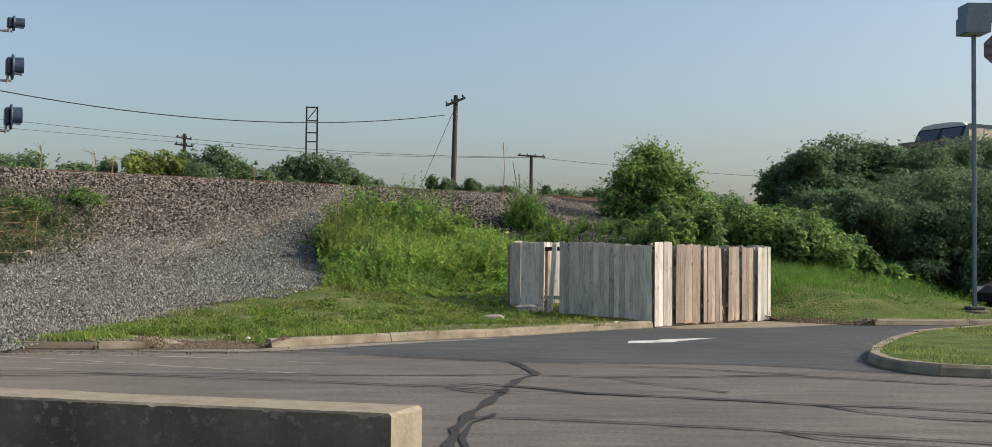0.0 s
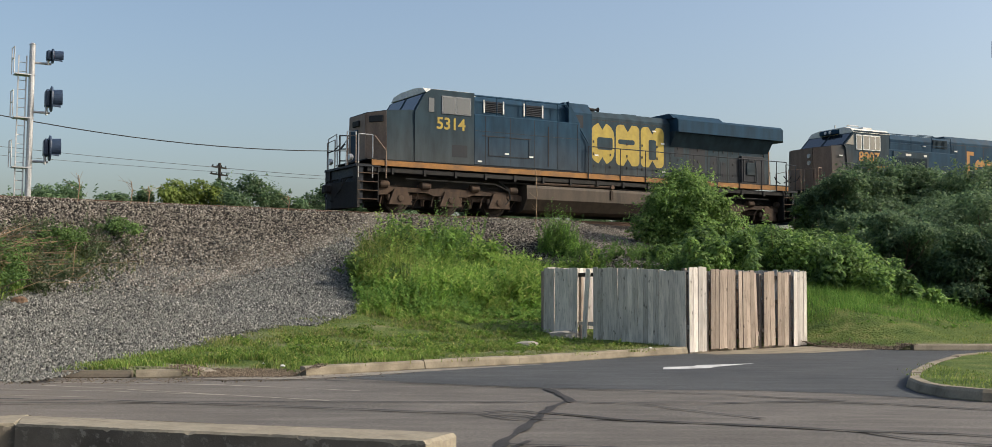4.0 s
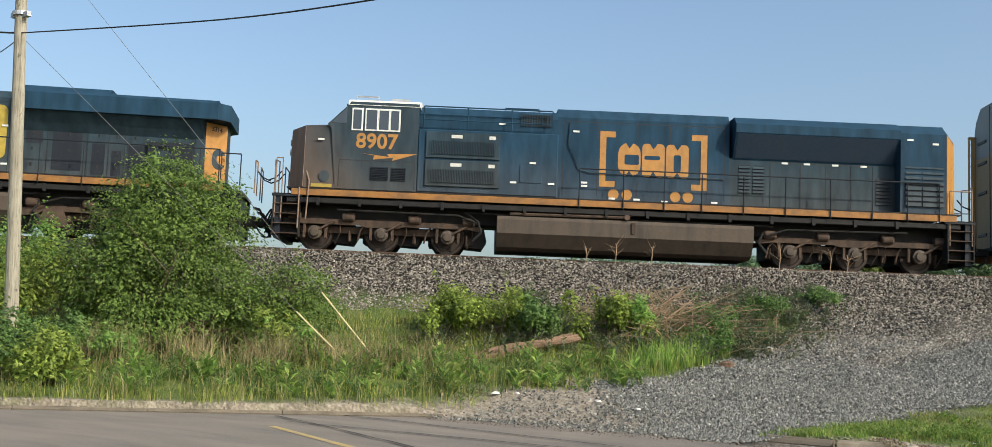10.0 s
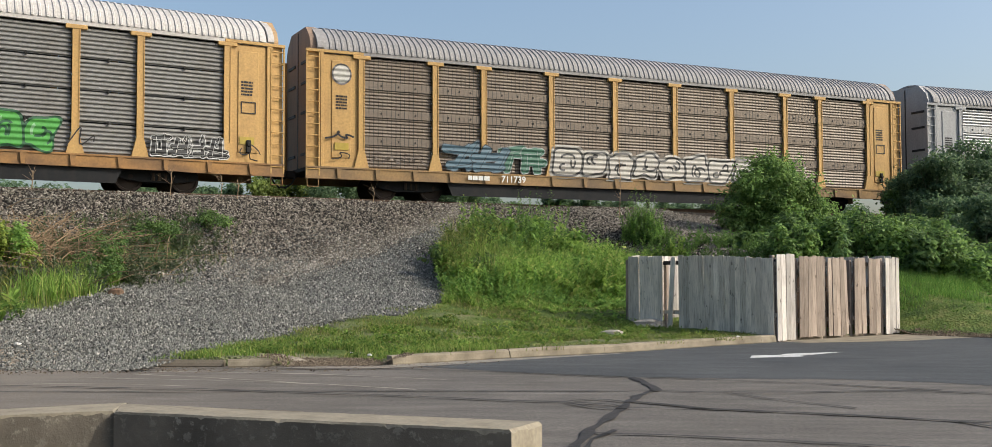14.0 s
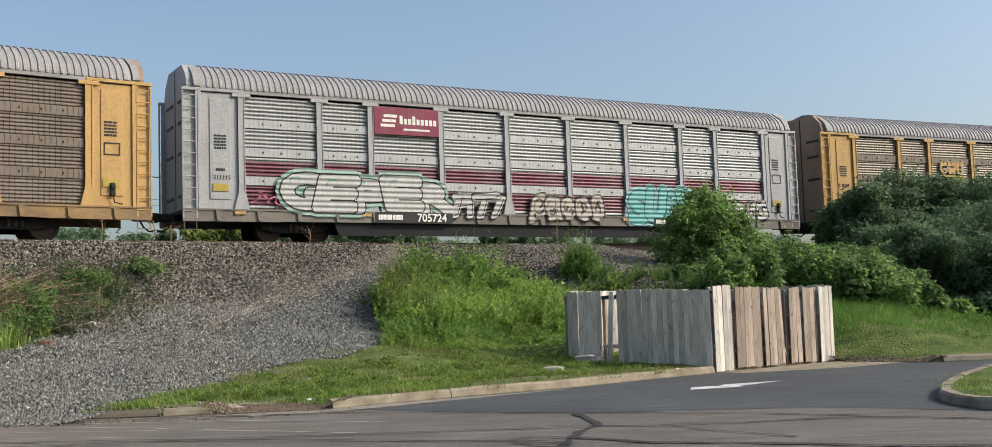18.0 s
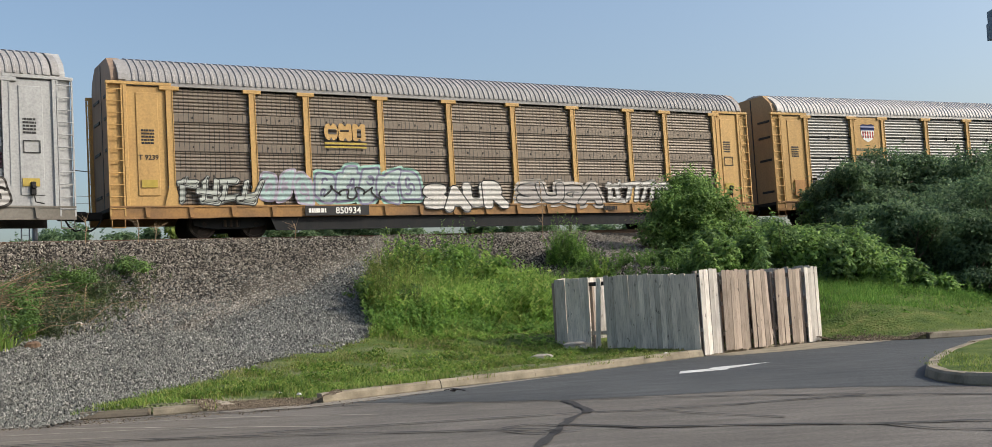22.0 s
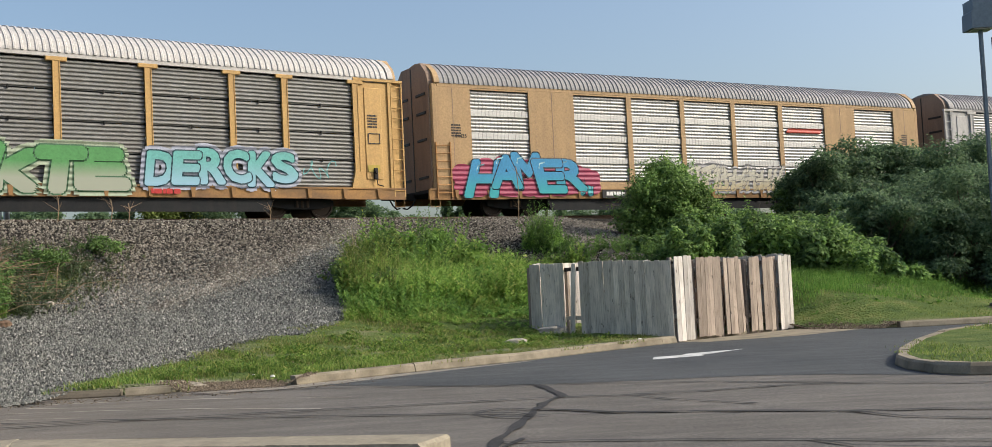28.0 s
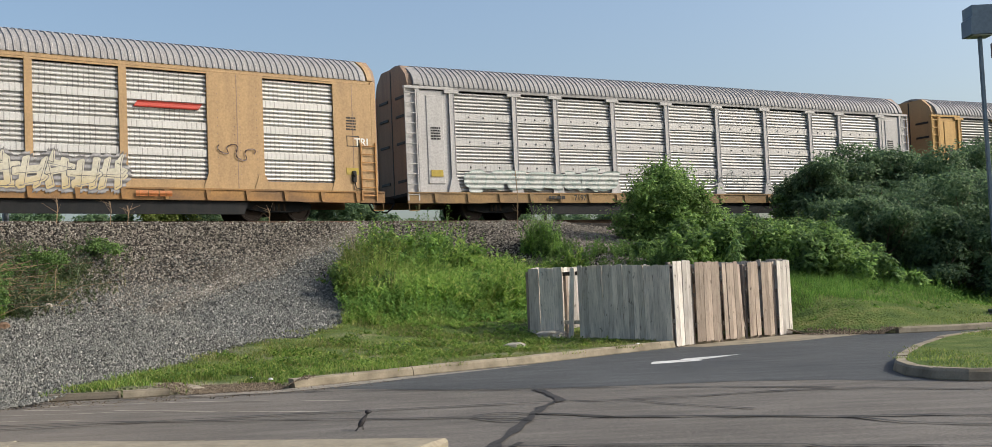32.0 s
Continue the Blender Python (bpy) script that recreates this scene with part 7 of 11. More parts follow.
    hood = part("engine_hood", Mesh().prism([(-0.98, 1.9), (-0.98, 4.28), (-0.8, 4.52), (0.8, 4.52), (0.98, 4.28), (0.98, 1.9)], -0.72, 3.65, "x"), LOCO_GREY, car)
    door_seams(hood, [-0.65, 0.25, 1.1, 1.9, 2.7, 3.4], 2.0, 4.15, -0.98)
    part("exhaust_pipe", Mesh().box(1.6, 2.4, -0.35, 0.35, 4.52, 4.64, 0.04), LOCO_GREY, hood)
    part("air_horn", Mesh().box(0.2, 0.3, -0.1, 0.1, 4.5, 4.72).lathe([(0.0, 0.03), (0.35, 0.05), (0.45, 0.11)], (0.05, -0.12, 4.74), "x", 10).lathe([(-0.3, 0.1), (-0.2, 0.05), (0.15, 0.03)], (0.4, 0.05, 4.78), "x", 10).lathe([(0.0, 0.03), (0.3, 0.05), (0.38, 0.1)], (0.1, 0.18, 4.72), "x", 10), FRAME_BLACK, hood)
    logo_blocks(car, -0.55, 3.35, 2.35, 4.05, -0.985, LOCO_YELLOW, LOCO_GREY)
    rad = part("radiator_hood", Mesh().prism([(-0.98, 1.9), (-0.98, 3.45), (0.98, 3.45), (0.98, 1.9)], 3.65, 9.05, "x").prism([(-0.98, 3.3), (-1.42, 3.95), (1.42, 3.95), (0.98, 3.3)], 3.65, 9.3, "x"), LOCO_GREY, car)
    part("radiator_wing", Mesh().prism([(-1.5, 3.9), (-1.5, 4.42), (-1.35, 4.52), (1.35, 4.52), (1.5, 4.42), (1.5, 3.9)], 3.7, 9.75, "x").prism([(9.75, -1.5), (10.12, -1.15), (10.12, 1.15), (9.75, 1.5)], 3.9, 4.42, "z").prism([(-1.3, 4.5), (-1.0, 4.72), (1.0, 4.72), (1.3, 4.5)], 3.6, 6.4, "x"), LOCO_BLUE, car, "broad overhanging radiator wing")
    for x0, x1, z0, z1 in ((3.9, 4.4, 2.9, 3.4), (4.7, 5.6, 2.1, 3.3), (5.9, 6.3, 2.0, 3.0), (6.5, 6.8, 2.0, 2.8), (7.0, 7.5, 2.0, 3.0)):
        dark_opening(rad, x0, x1, z0, z1, -0.98)
    part("rear_cabinet", Mesh().box(7.6, 9.0, -1.12, 1.12, 1.9, 3.15, 0.02).box(7.7, 8.5, -1.15, -1.1, 2.0, 3.05, 0.01), LOCO_DARK, rad)
    part("air_filter", Mesh().box(7.85, 8.35, -1.2, -1.14, 2.3, 2.85, 0.02).path([(7.9, -1.2, 2.85), (7.95, -1.22, 3.0), (8.3, -1.22, 3.0), (8.4, -1.2, 2.6), (8.42, -1.2, 2.05)], 0.025), LOCO_GREY, rad)
    door_seams(rad, [4.55, 5.75, 6.4, 6.9, 7.55, 9.0], 1.95, 3.4, -0.985)
    part("rear_end", Mesh().prism([(9.05, -1.0), (9.35, -1.0), (9.95, -0.42), (9.95, 0.42), (9.35, 1.0), (9.05, 1.0)], 1.9, 3.92, "z"), LOCO_GREY, car)
    for s, turn in ((-1, 44), (1, -44)):
        at = pose(9.65, s * 0.71, 0, 0, 0, turn)
        plate = part("end_plate", Mesh().box(-0.41, 0.41, 0.012 * s, -0.008 * s, 1.95, 3.88), LOCO_ORANGE, car, "orange slanted rear corner plate", at=at)
        if s < 0:
            part("end_emblem", Mesh().flat(rounded(0.12, 2.75, 0.52, 0.66, 0.25), -0.018).flat(rounded(0.2, 2.75, 0.32, 0.26, 0.1), 0.0 - 0.022, 1).flat([(0.24, 2.6), (0.38, 2.6), (0.38, 2.9), (0.24, 2.9)], -0.022, 1), [LOCO_GREY, LOCO_ORANGE], plate)
            digits(plate, "5314", 0.0, 3.7, 0.2, -0.02, BLACK_PAINT, 0.004)
    handrail(car, [-1.0, 0.6, 1.9, 3.2, 4.5, 5.8, 7.1, 8.4, 9.3, 9.9], -1.545, 1.6, 2.95, LOCO_DARK)
    handrail(car, [9.95, 10.55], -1.47, 1.2, 2.85, LOCO_DARK)
    handrail(car, [-10.95, -10.4], -1.47, 1.2, 2.75, GALV)
    part("nose_rail", Mesh().path([(-9.9, -1.54, 1.2), (-9.9, -1.54, 2.2), (-10.25, -1.3, 2.75)], 0.024), LOCO_BROWN, car)
    part("front_rail", Mesh().path([(-10.98, -1.3, 1.7), (-10.98, -1.3, 2.85), (-10.98, -0.5, 2.95), (-10.98, -0.4, 1.7)], 0.024).path([(-10.98, 1.3, 1.7), (-10.98, 1.3, 2.85), (-10.98, 0.5, 2.95), (-10.98, 0.4, 1.7)], 0.024), GALV, car)
    for y in (-0.95, 0.95):
        part("ditch_light", Mesh().lathe([(-11.1, 0.11), (-11.0, 0.13), (-10.95, 0.08)], (0, y, 1.95), "x", 12), GALV, car)
    part("snow_plough", Mesh().prism([(-11.0, -1.5), (-11.45, -0.2), (-11.45, 0.2), (-11.0, 1.5), (-10.9, 1.5), (-10.9, -1.5)], 0.12, 1.05, "z"), FRAME_BLACK, car)
    tag = mesh_data("warning_label", Mesh().box(-0.09, 0.09, -0.01, 0.01, -0.03, 0.03), WHITE_PAINT)
    for x, z in ((-6.0, 2.05), (-4.8, 2.4), (-3.7, 2.35), (-1.1, 2.55), (2.8, 3.9), (3.25, 3.4), (3.3, 2.2), (-0.2, 2.7), (8.1, 2.95), (7.8, 2.9)):
        part("warning_label", tag, None, car, at=pose(x, -1.52 if x < -1.3 else -0.99, z))
    for x0, x1, z0, z1 in ((-5.9, -4.9, 3.02, 3.05), (-4.7, -3.7, 3.02, 3.05), (-5.6, -3.8, 2.28, 2.3), (-2.9, -2.87, 2.0, 3.6), (-5.62, -5.6, 2.28, 3.0), (-3.8, -3.78, 2.28, 3.0)):
        part("cabinet_handle", Mesh().box(x0, x1, -1.52, -1.5, z0, z1), BLACK_PAINT, car)
    latch = mesh_data("door_latch", Mesh().box(-0.03, 0.03, -0.012, 0.012, -0.05, 0.05, 0.004), BLACK_PAINT)
    for x in (-0.35, 0.5, 1.35, 2.15, 2.95, 4.1, 5.2, 6.1, 6.65, 7.2):
        for z in (2.25, 2.75, 3.25):
            part("door_latch", latch, None, car, at=pose(x, -0.995, z))
    for x in (-5.75, -4.65, -3.55, -2.45, -1.5):
        part("panel_seam", Mesh().box(x, x + 0.015, -1.508, -1.5, 1.95, 3.8), BLACK_PAINT, car)
    part("panel_seam", Mesh().box(-6.2, -1.4, -1.508, -1.5, 3.2, 3.215), BLACK_PAINT, car)
    part("roof_antenna", Mesh().lathe([(4.76, 0.12), (4.82, 0.1)], (-7.2, 0.2, 0), "z", 12).box(-7.9, -7.5, -0.5, -0.3, 4.76, 4.82), WHITE_PAINT, car)
    return car, truck_loco(car, -7.05, style=1) + truck_loco(car, 7.05, style=1)


def raise_body(car, floor, k):
    """Stretches the body of an engine upwards from its walkway."""
    for ob in car.children_recursive:
        z = ob.matrix_basis.translation.z
        if ob.matrix_basis != Matrix.Identity(4) or ob.data.users > 1:
            if z > floor:
                ob.matrix_basis = Matrix.Translation((0, 0, (z - floor) * (k - 1))) @ ob.matrix_basis
            continue
        for v in ob.data.vertices:
            if v.co.z > floor:
                v.co.z = floor + (v.co.z - floor) * k


def loco_second():
    """The second engine: dark blue with a pale cab roof, bracketed emblem and flared radiators."""
    car = empty("locomotive", pose(0, 0, 0), "dark blue diesel locomotive with brown nose and faded orange emblem", "locomotive", "engines of the train")
    loco_common(car, SILL_ORANGE, LOCO_DARK)
    tank(car, -3.95, 4.15, TANK_BROWN)
    nose_part(car, -10.6, -9.1, 1.5, 1.9, 3.72, 3.82, CAB_RUST)
    part("nose_face", Mesh().prism([(-0.8, 1.92), (0.8, 1.92), (0.72, 3.7), (-0.72, 3.7)], -10.635, -10.602, "x").add(
        [(-10.61, -0.83, 1.92), (-10.11, -1.512, 1.92), (-10.11, -1.44, 3.74), (-10.61, -0.76, 3.7), (-10.59, -0.8, 1.92), (-10.09, -1.48, 1.92), (-10.09, -1.41, 3.74), (-10.59, -0.73, 3.7)],
        [(0, 1, 2, 3), (7, 6, 5, 4), (0, 4, 5, 1), (1, 5, 6, 2), (2, 6, 7, 3), (3, 7, 4, 0)]), LOCO_BROWN, car, "rusty brown nose face")
    part("nose_lights", Mesh().lathe([(-10.69, 0.1), (-10.61, 0.1)], (0, -0.55, 3.35), "x", 12).lathe([(-10.69, 0.1), (-10.61, 0.1)], (0, -0.55, 3.05), "x", 12), GALV, car)
    cab = part("cab", Mesh().prism([(-9.1, 1.9), (-6.55, 1.9), (-6.55, 4.52), (-8.72, 4.52), (-8.76, 4.44), (-9.42, 3.82), (-9.3, 3.7)], -1.52, 1.52, "y"), CAB_RUST, car)
    part("cab_roof", Mesh().prism([(-1.54, 4.42), (-1.3, 4.62), (-0.7, 4.7), (0.7, 4.7), (1.3, 4.62), (1.54, 4.42)], -8.8, -6.5, "x"), LOCO_ROOF, cab, "dusty white cab roof")
    for y0, y1 in ((-1.38, -0.08), (0.08, 1.38)):
        part("windshield", Mesh().add([(-9.39, y0, 3.87), (-9.39, y1, 3.87), (-8.84, y1, 4.39), (-8.84, y0, 4.39), (-9.35, y0, 3.85), (-9.35, y1, 3.85), (-8.8, y1, 4.37), (-8.8, y0, 4.37)],
                                      [(0, 1, 2, 3), (7, 6, 5, 4), (0, 4, 5, 1), (1, 5, 6, 2), (2, 6, 7, 3), (3, 7, 4, 0)]), GLASS, cab)
    for x0, x1 in ((-8.62, -8.36), (-8.2, -7.87), (-7.8, -7.5), (-7.43, -7.18)):
        cab_window(cab, x0, x1, 3.7, 4.28, -1.52, WHITE_PAINT)
    part("quarter_window", Mesh().prism([(-9.3, 3.86), (-8.82, 3.86), (-8.82, 4.34)], -1.53, -1.51, "y"), GLASS, cab)
    part("headlight_box", Mesh().box(-8.95, -8.7, -0.6, 0.6, 4.44, 4.64, 0.03), LOCO_BLUE, cab)
    part("headlight", Mesh().lathe([(-8.99, 0.07), (-8.94, 0.08)], (0, -0.15, 4.54), "x", 12).lathe([(-8.99, 0.07), (-8.94, 0.08)], (0, 0.15, 4.54), "x", 12), GALV, cab)
    part("roof_gear", Mesh().path([(-8.6, -0.9, 4.62), (-8.6, -0.9, 4.8), (-7.9, -0.9, 4.8), (-7.9, -0.9, 4.62)], 0.025).box(-8.2, -7.8, -0.4, 0.0, 4.7, 4.82, 0.02).box(-7.5, -6.9, -0.8, -0.5, 4.64, 4.8, 0.02).rod((-8.3, 0.2, 4.7), (-8.3, 0.2, 4.95), 0.03), GALV, cab)
    digits(car, "8907", -7.85, 3.33, 0.66, -1.53, LOCO_ORANGE, 0.016)
    m = Mesh().flat([(-8.35, 2.98), (-7.45, 2.9), (-7.5, 2.98), (-6.55, 3.02), (-7.35, 2.78), (-7.3, 2.88), (-7.95, 2.8), (-7.9, 2.92)], -1.53)
    part("lightning_flash", m, LOCO_ORANGE, car)
    part("side_disc", Mesh().lathe([(-1.53, 0.17), (-1.525, 0.17)], (-9.45, 0, 2.25), "y", 18), LOCO_GREY, car)
    louvre(car, -8.0, -7.45, 2.2, 2.6, -1.52, 8, LOCO_DARK)
    louvre(car, -7.35, -6.9, 2.2, 2.6, -1.52, 8, LOCO_DARK)
    door_seams(car, [-9.0, -6.62], 1.95, 2.75, -1.52)
    part("nose_stripe", Mesh().box(-9.85, -9.2, -1.53, -1.5, 1.92, 2.02), LOCO_YELLOW, car)
    part("cabinet", Mesh().box(-6.55, -2.1, -1.5, 1.5, 1.9, 3.8, 0.03), LOCO_BLUE, car)
    for z0 in (3.0, 2.15):
        part("intake_frame", Mesh().box(-6.3, -3.95, -1.55, -1.5, z0 - 0.06, z0 + 0.72, 0.01), LOCO_GREY, car)
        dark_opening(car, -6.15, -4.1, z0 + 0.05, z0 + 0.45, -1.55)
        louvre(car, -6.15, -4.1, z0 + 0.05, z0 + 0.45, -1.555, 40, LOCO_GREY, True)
        part("intake_label", Mesh().box(-4.3, -4.1, -1.565, -1.55, z0 + 0.54, z0 + 0.64), LOCO_ROOF, car)
        part("intake_label", Mesh().box(-5.5, -5.15, -1.565, -1.55, z0 + 0.54, z0 + 0.64), LOCO_ROOF, car)
    part("panel_door", Mesh().box(-3.3, -2.6, -1.52, -1.5, 2.3, 2.85, 0.01), LOCO_BLUE, car)
    part("upper_hood", Mesh().prism([(-1.2, 3.78), (-1.2, 4.3), (-0.95, 4.55), (0.95, 4.55), (1.2, 4.3), (1.2, 3.78)], -6.55, -2.1, "x"), LOCO_BLUE, car)
    dark_opening(car, -3.3, -2.3, 4.05, 4.42, -1.2)
    louvre(car, -3.3, -2.3, 4.05, 4.42, -1.2, 12, LOCO_GREY, True)
    handrail(car, [-6.4, -5.0, -3.6, -2.3], -1.42, 3.8, 4.5, LOCO_BLUE)
    part("upper_rail", Mesh().rod((-6.4, -1.42, 4.1), (-2.3, -1.42, 4.1), 0.018).path([(-3.8, -0.7, 4.55), (-3.8, -0.7, 4.68), (-2.7, -0.7, 4.68), (-2.7, -0.7, 4.55)], 0.02), LOCO_BLUE, car)
    hood = part("engine_hood", Mesh().prism([(-1.02, 1.9), (-1.02, 4.42), (-0.82, 4.7), (0.82, 4.7), (1.02, 4.42), (1.02, 1.9)], -2.1, 3.45, "x"), LOCO_BLUE, car)
    door_seams(hood, [-1.9, -0.8, 0.5, 1.55, 2.75, 3.3], 2.05, 4.3, -1.02)
    part("lift_eye", Mesh().lathe([(-0.02, 0.1), (0.02, 0.1)], (-0.55, 0, 4.76), "y", 12).lathe([(-0.02, 0.1), (0.02, 0.1)], (2.9, 0, 4.76), "y", 12), FRAME_BLACK, hood)
    part("conduit", Mesh().path([(-1.7, -1.06, 4.25), (-1.75, -1.06, 3.6), (-1.5, -1.06, 3.1), (-1.4, -1.06, 2.85), (-1.0, -1.06, 2.75), (3.3, -1.06, 2.72)], 0.014), LOCO_GREY, hood)
    for x0, s in ((-0.72, 1), (2.75, -1)):
        m = Mesh().flat([(x0, 2.35), (x0, 4.05), (x0 + 0.5 * s, 4.05), (x0 + 0.5 * s, 3.87), (x0 + 0.2 * s, 3.87), (x0 + 0.2 * s, 2.53), (x0 + 0.5 * s, 2.53), (x0 + 0.5 * s, 2.35)], -1.03)
        part("emblem_bracket", m, LOCO_ORANGE, car)
    dot = mesh_data("emblem_dot", Mesh().flat(rounded(0, 0, 0.34, 0.34, 0.165), 0), LOCO_ORANGE)
    for x in (-0.25, 0.18, 1.75, 2.15):
        part("emblem_dot", dot, None, car, at=pose(x, -1.03, 2.13))
    logo_blocks(car, -0.15, 2.18, 2.7, 3.72, -1.025, LOCO_ORANGE, LOCO_BLUE)
    rad = part("radiator_hood", Mesh().prism([(-1.02, 1.9), (-1.02, 3.4), (1.02, 3.4), (1.02, 1.9)], 3.45, 9.7, "x"), LOCO_GREY, car)
    part("radiator_flare", Mesh().prism([(-1.03, 3.35), (-1.5, 4.12), (-1.5, 4.38), (-1.15, 4.62), (1.15, 4.62), (1.5, 4.38), (1.5, 4.12), (1.03, 3.35)], 3.55, 8.7, "x"), LOCO_BLUE, car)
    part("flare_intake", Mesh().add([(3.62, -1.075, 3.4), (8.6, -1.075, 3.4), (8.6, -1.49, 4.08), (3.62, -1.49, 4.08), (3.62, -1.05, 3.41), (8.6, -1.05, 3.41), (8.6, -1.46, 4.09), (3.62, -1.46, 4.09)],
                                     [(0, 1, 2, 3), (7, 6, 5, 4), (0, 4, 5, 1), (1, 5, 6, 2), (2, 6, 7, 3), (3, 7, 4, 0)]), LOCO_SCREEN, car, "dark sloped intake screen")
    part("rear_hood", Mesh().prism([(-1.45, 1.9), (-1.5, 3.3), (-1.5, 4.3), (-1.15, 4.6), (1.15, 4.6), (1.5, 4.3), (1.5, 3.3), (1.45, 1.9)], 8.7, 10.15, "x").add(
        [(10.15, -1.45, 1.9), (10.15, -1.5, 4.3), (10.15, -1.15, 4.6), (10.15, 1.15, 4.6), (10.15, 1.5, 4.3), (10.15, 1.45, 1.9), (10.6, -0.95, 1.9), (10.6, -0.95, 4.15), (10.6, 0.95, 4.15), (10.6, 0.95, 1.9)],
        [(0, 1, 7, 6), (1, 2, 7), (2, 3, 8, 7), (3, 4, 8), (4, 5, 9, 8), (6, 7, 8, 9), (0, 6, 9, 5), (0, 5, 4, 3, 2, 1)]), LOCO_BLUE, car)
    part("rear_corner", Mesh().add([(10.16, -1.462, 1.92), (10.16, -1.512, 4.28), (10.61, -0.962, 4.1), (10.61, -0.962, 1.92), (10.14, -1.44, 1.92), (10.14, -1.49, 4.28), (10.59, -0.94, 4.1), (10.59, -0.94, 1.92)],
                                    [(0, 1, 2, 3), (7, 6, 5, 4), (0, 4, 5, 1), (1, 5, 6, 2), (2, 6, 7, 3), (3, 7, 4, 0)]), LOCO_ORANGE, car, "faded orange rear corner")
    grab = mesh_data("grab_iron", Mesh().path([(10.55, -1.12, 0), (10.68, -1.15, 0), (10.68, -0.8, 0), (10.6, -0.8, 0)], 0.018), LOCO_ORANGE)
    for k in range(7):
        part("grab_iron", grab, None, car, at=pose(0, 0, 2.0 + k * 0.33))
    for x0, x1 in ((8.85, 9.35), (9.4, 10.05)):
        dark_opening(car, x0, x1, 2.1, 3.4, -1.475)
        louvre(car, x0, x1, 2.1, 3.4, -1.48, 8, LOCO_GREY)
    for x0 in (3.75, 4.2):
        dark_opening(rad, x0, x0 + 0.35, 2.35, 3.2, -1.02)
        louvre(rad, x0, x0 + 0.35, 2.35, 3.2, -1.025, 8, LOCO_GREY)
    louvre(rad, 8.1, 8.55, 2.15, 3.0, -1.025, 8, LOCO_DARK)
    door_seams(rad, [4.75, 5.7, 6.5, 7.3, 8.0], 1.95, 3.3, -1.025)
    handrail(car, [-1.4, 0.0, 1.3, 2.5, 3.8, 5.1, 6.5, 7.8, 8.9, 9.9], -1.545, 1.6, 2.8, LOCO_DARK)
    handrail(car, [10.25, 10.95], -1.47, 0.9, 2.6, LOCO_BROWN)
    handrail(car, [-10.95, -10.75], -1.47, 0.9, 2.75, LOCO_BROWN)
    part("step_rail", Mesh().path([(-10.2, -1.52, 0.6), (-10.2, -1.52, 1.9)], 0.024), LOCO_BROWN, car)
    part("nose_rail", Mesh().path([(-9.95, -1.56, 0.9), (-9.9, -1.56, 2.1), (-10.15, -1.35, 2.75)], 0.024), LOCO_BROWN, car)
    tag = mesh_data("warning_label", Mesh().box(-0.1, 0.1, -0.012, 0.012, -0.03, 0.03), WHITE_PAINT)
    for x, z, y in ((-2.9, 2.9, -1.5), (-3.5, 2.3, -1.5), (-2.3, 2.3, -1.5), (-3.9, 4.1, -1.2), (-1.5, 4.0, -1.02), (-1.2, 2.45, -1.02), (-1.2, 2.35, -1.02), (5.2, 3.3, -1.02), (5.9, 3.3, -1.02), (6.8, 3.3, -1.02), (7.7, 3.3, -1.02),
                    (9.0, 4.1, -1.5), (9.8, 4.0, -1.5), (0.5, 2.0, -1.02), (1.4, 1.97, -1.02), (3.0, 2.0, -1.02), (-9.6, 3.35, -1.5), (-0.3, 2.0, -1.02)):
        part("warning_label", tag, None, car, at=pose(x, y - 0.012, z))
    for ob in car.children:
        far = 0.03 * max(0, ob.matrix_basis.translation.x - 2.6)
        ob.matrix_basis = Matrix.Translation((far, 0, 0)) @ ob.matrix_basis
        for v in ob.data.vertices if ob.data.users == 1 else ():
            v.co.x += 0.03 * max(0, v.co.x - 2.6)
        for sub in ob.children:
            for v in sub.data.vertices if sub.data.users == 1 else ():
                v.co.x += 0.03 * max(0, v.co.x - 2.6)
    raise_body(car, 1.9, 1.065)
    return car, truck_loco(car, -7.6) + truck_loco(car, 7.55)


# ---- the wooden enclosure ----
CORNER, FRONT, SIDE = (3.76, 23.59), (0.718, 0.695), (-0.695, 0.718)
TURN_FRONT, TURN_SIDE = math.degrees(math.atan2(FRONT[1], FRONT[0])), math.degrees(math.atan2(SIDE[1], SIDE[0]))


def board_mesh(width, height, material, thick=0.02):
    """A picket with clipped top corners; x is its width, it stands on z = 0."""
    c = width * 0.13
    return mesh_data("board", Mesh().prism([(-width / 2, 0), (width / 2, 0), (width / 2, height - c), (width / 2 - c, height), (-width / 2 + c, height), (-width / 2, height - c)], -thick / 2, thick / 2, "y"), material)


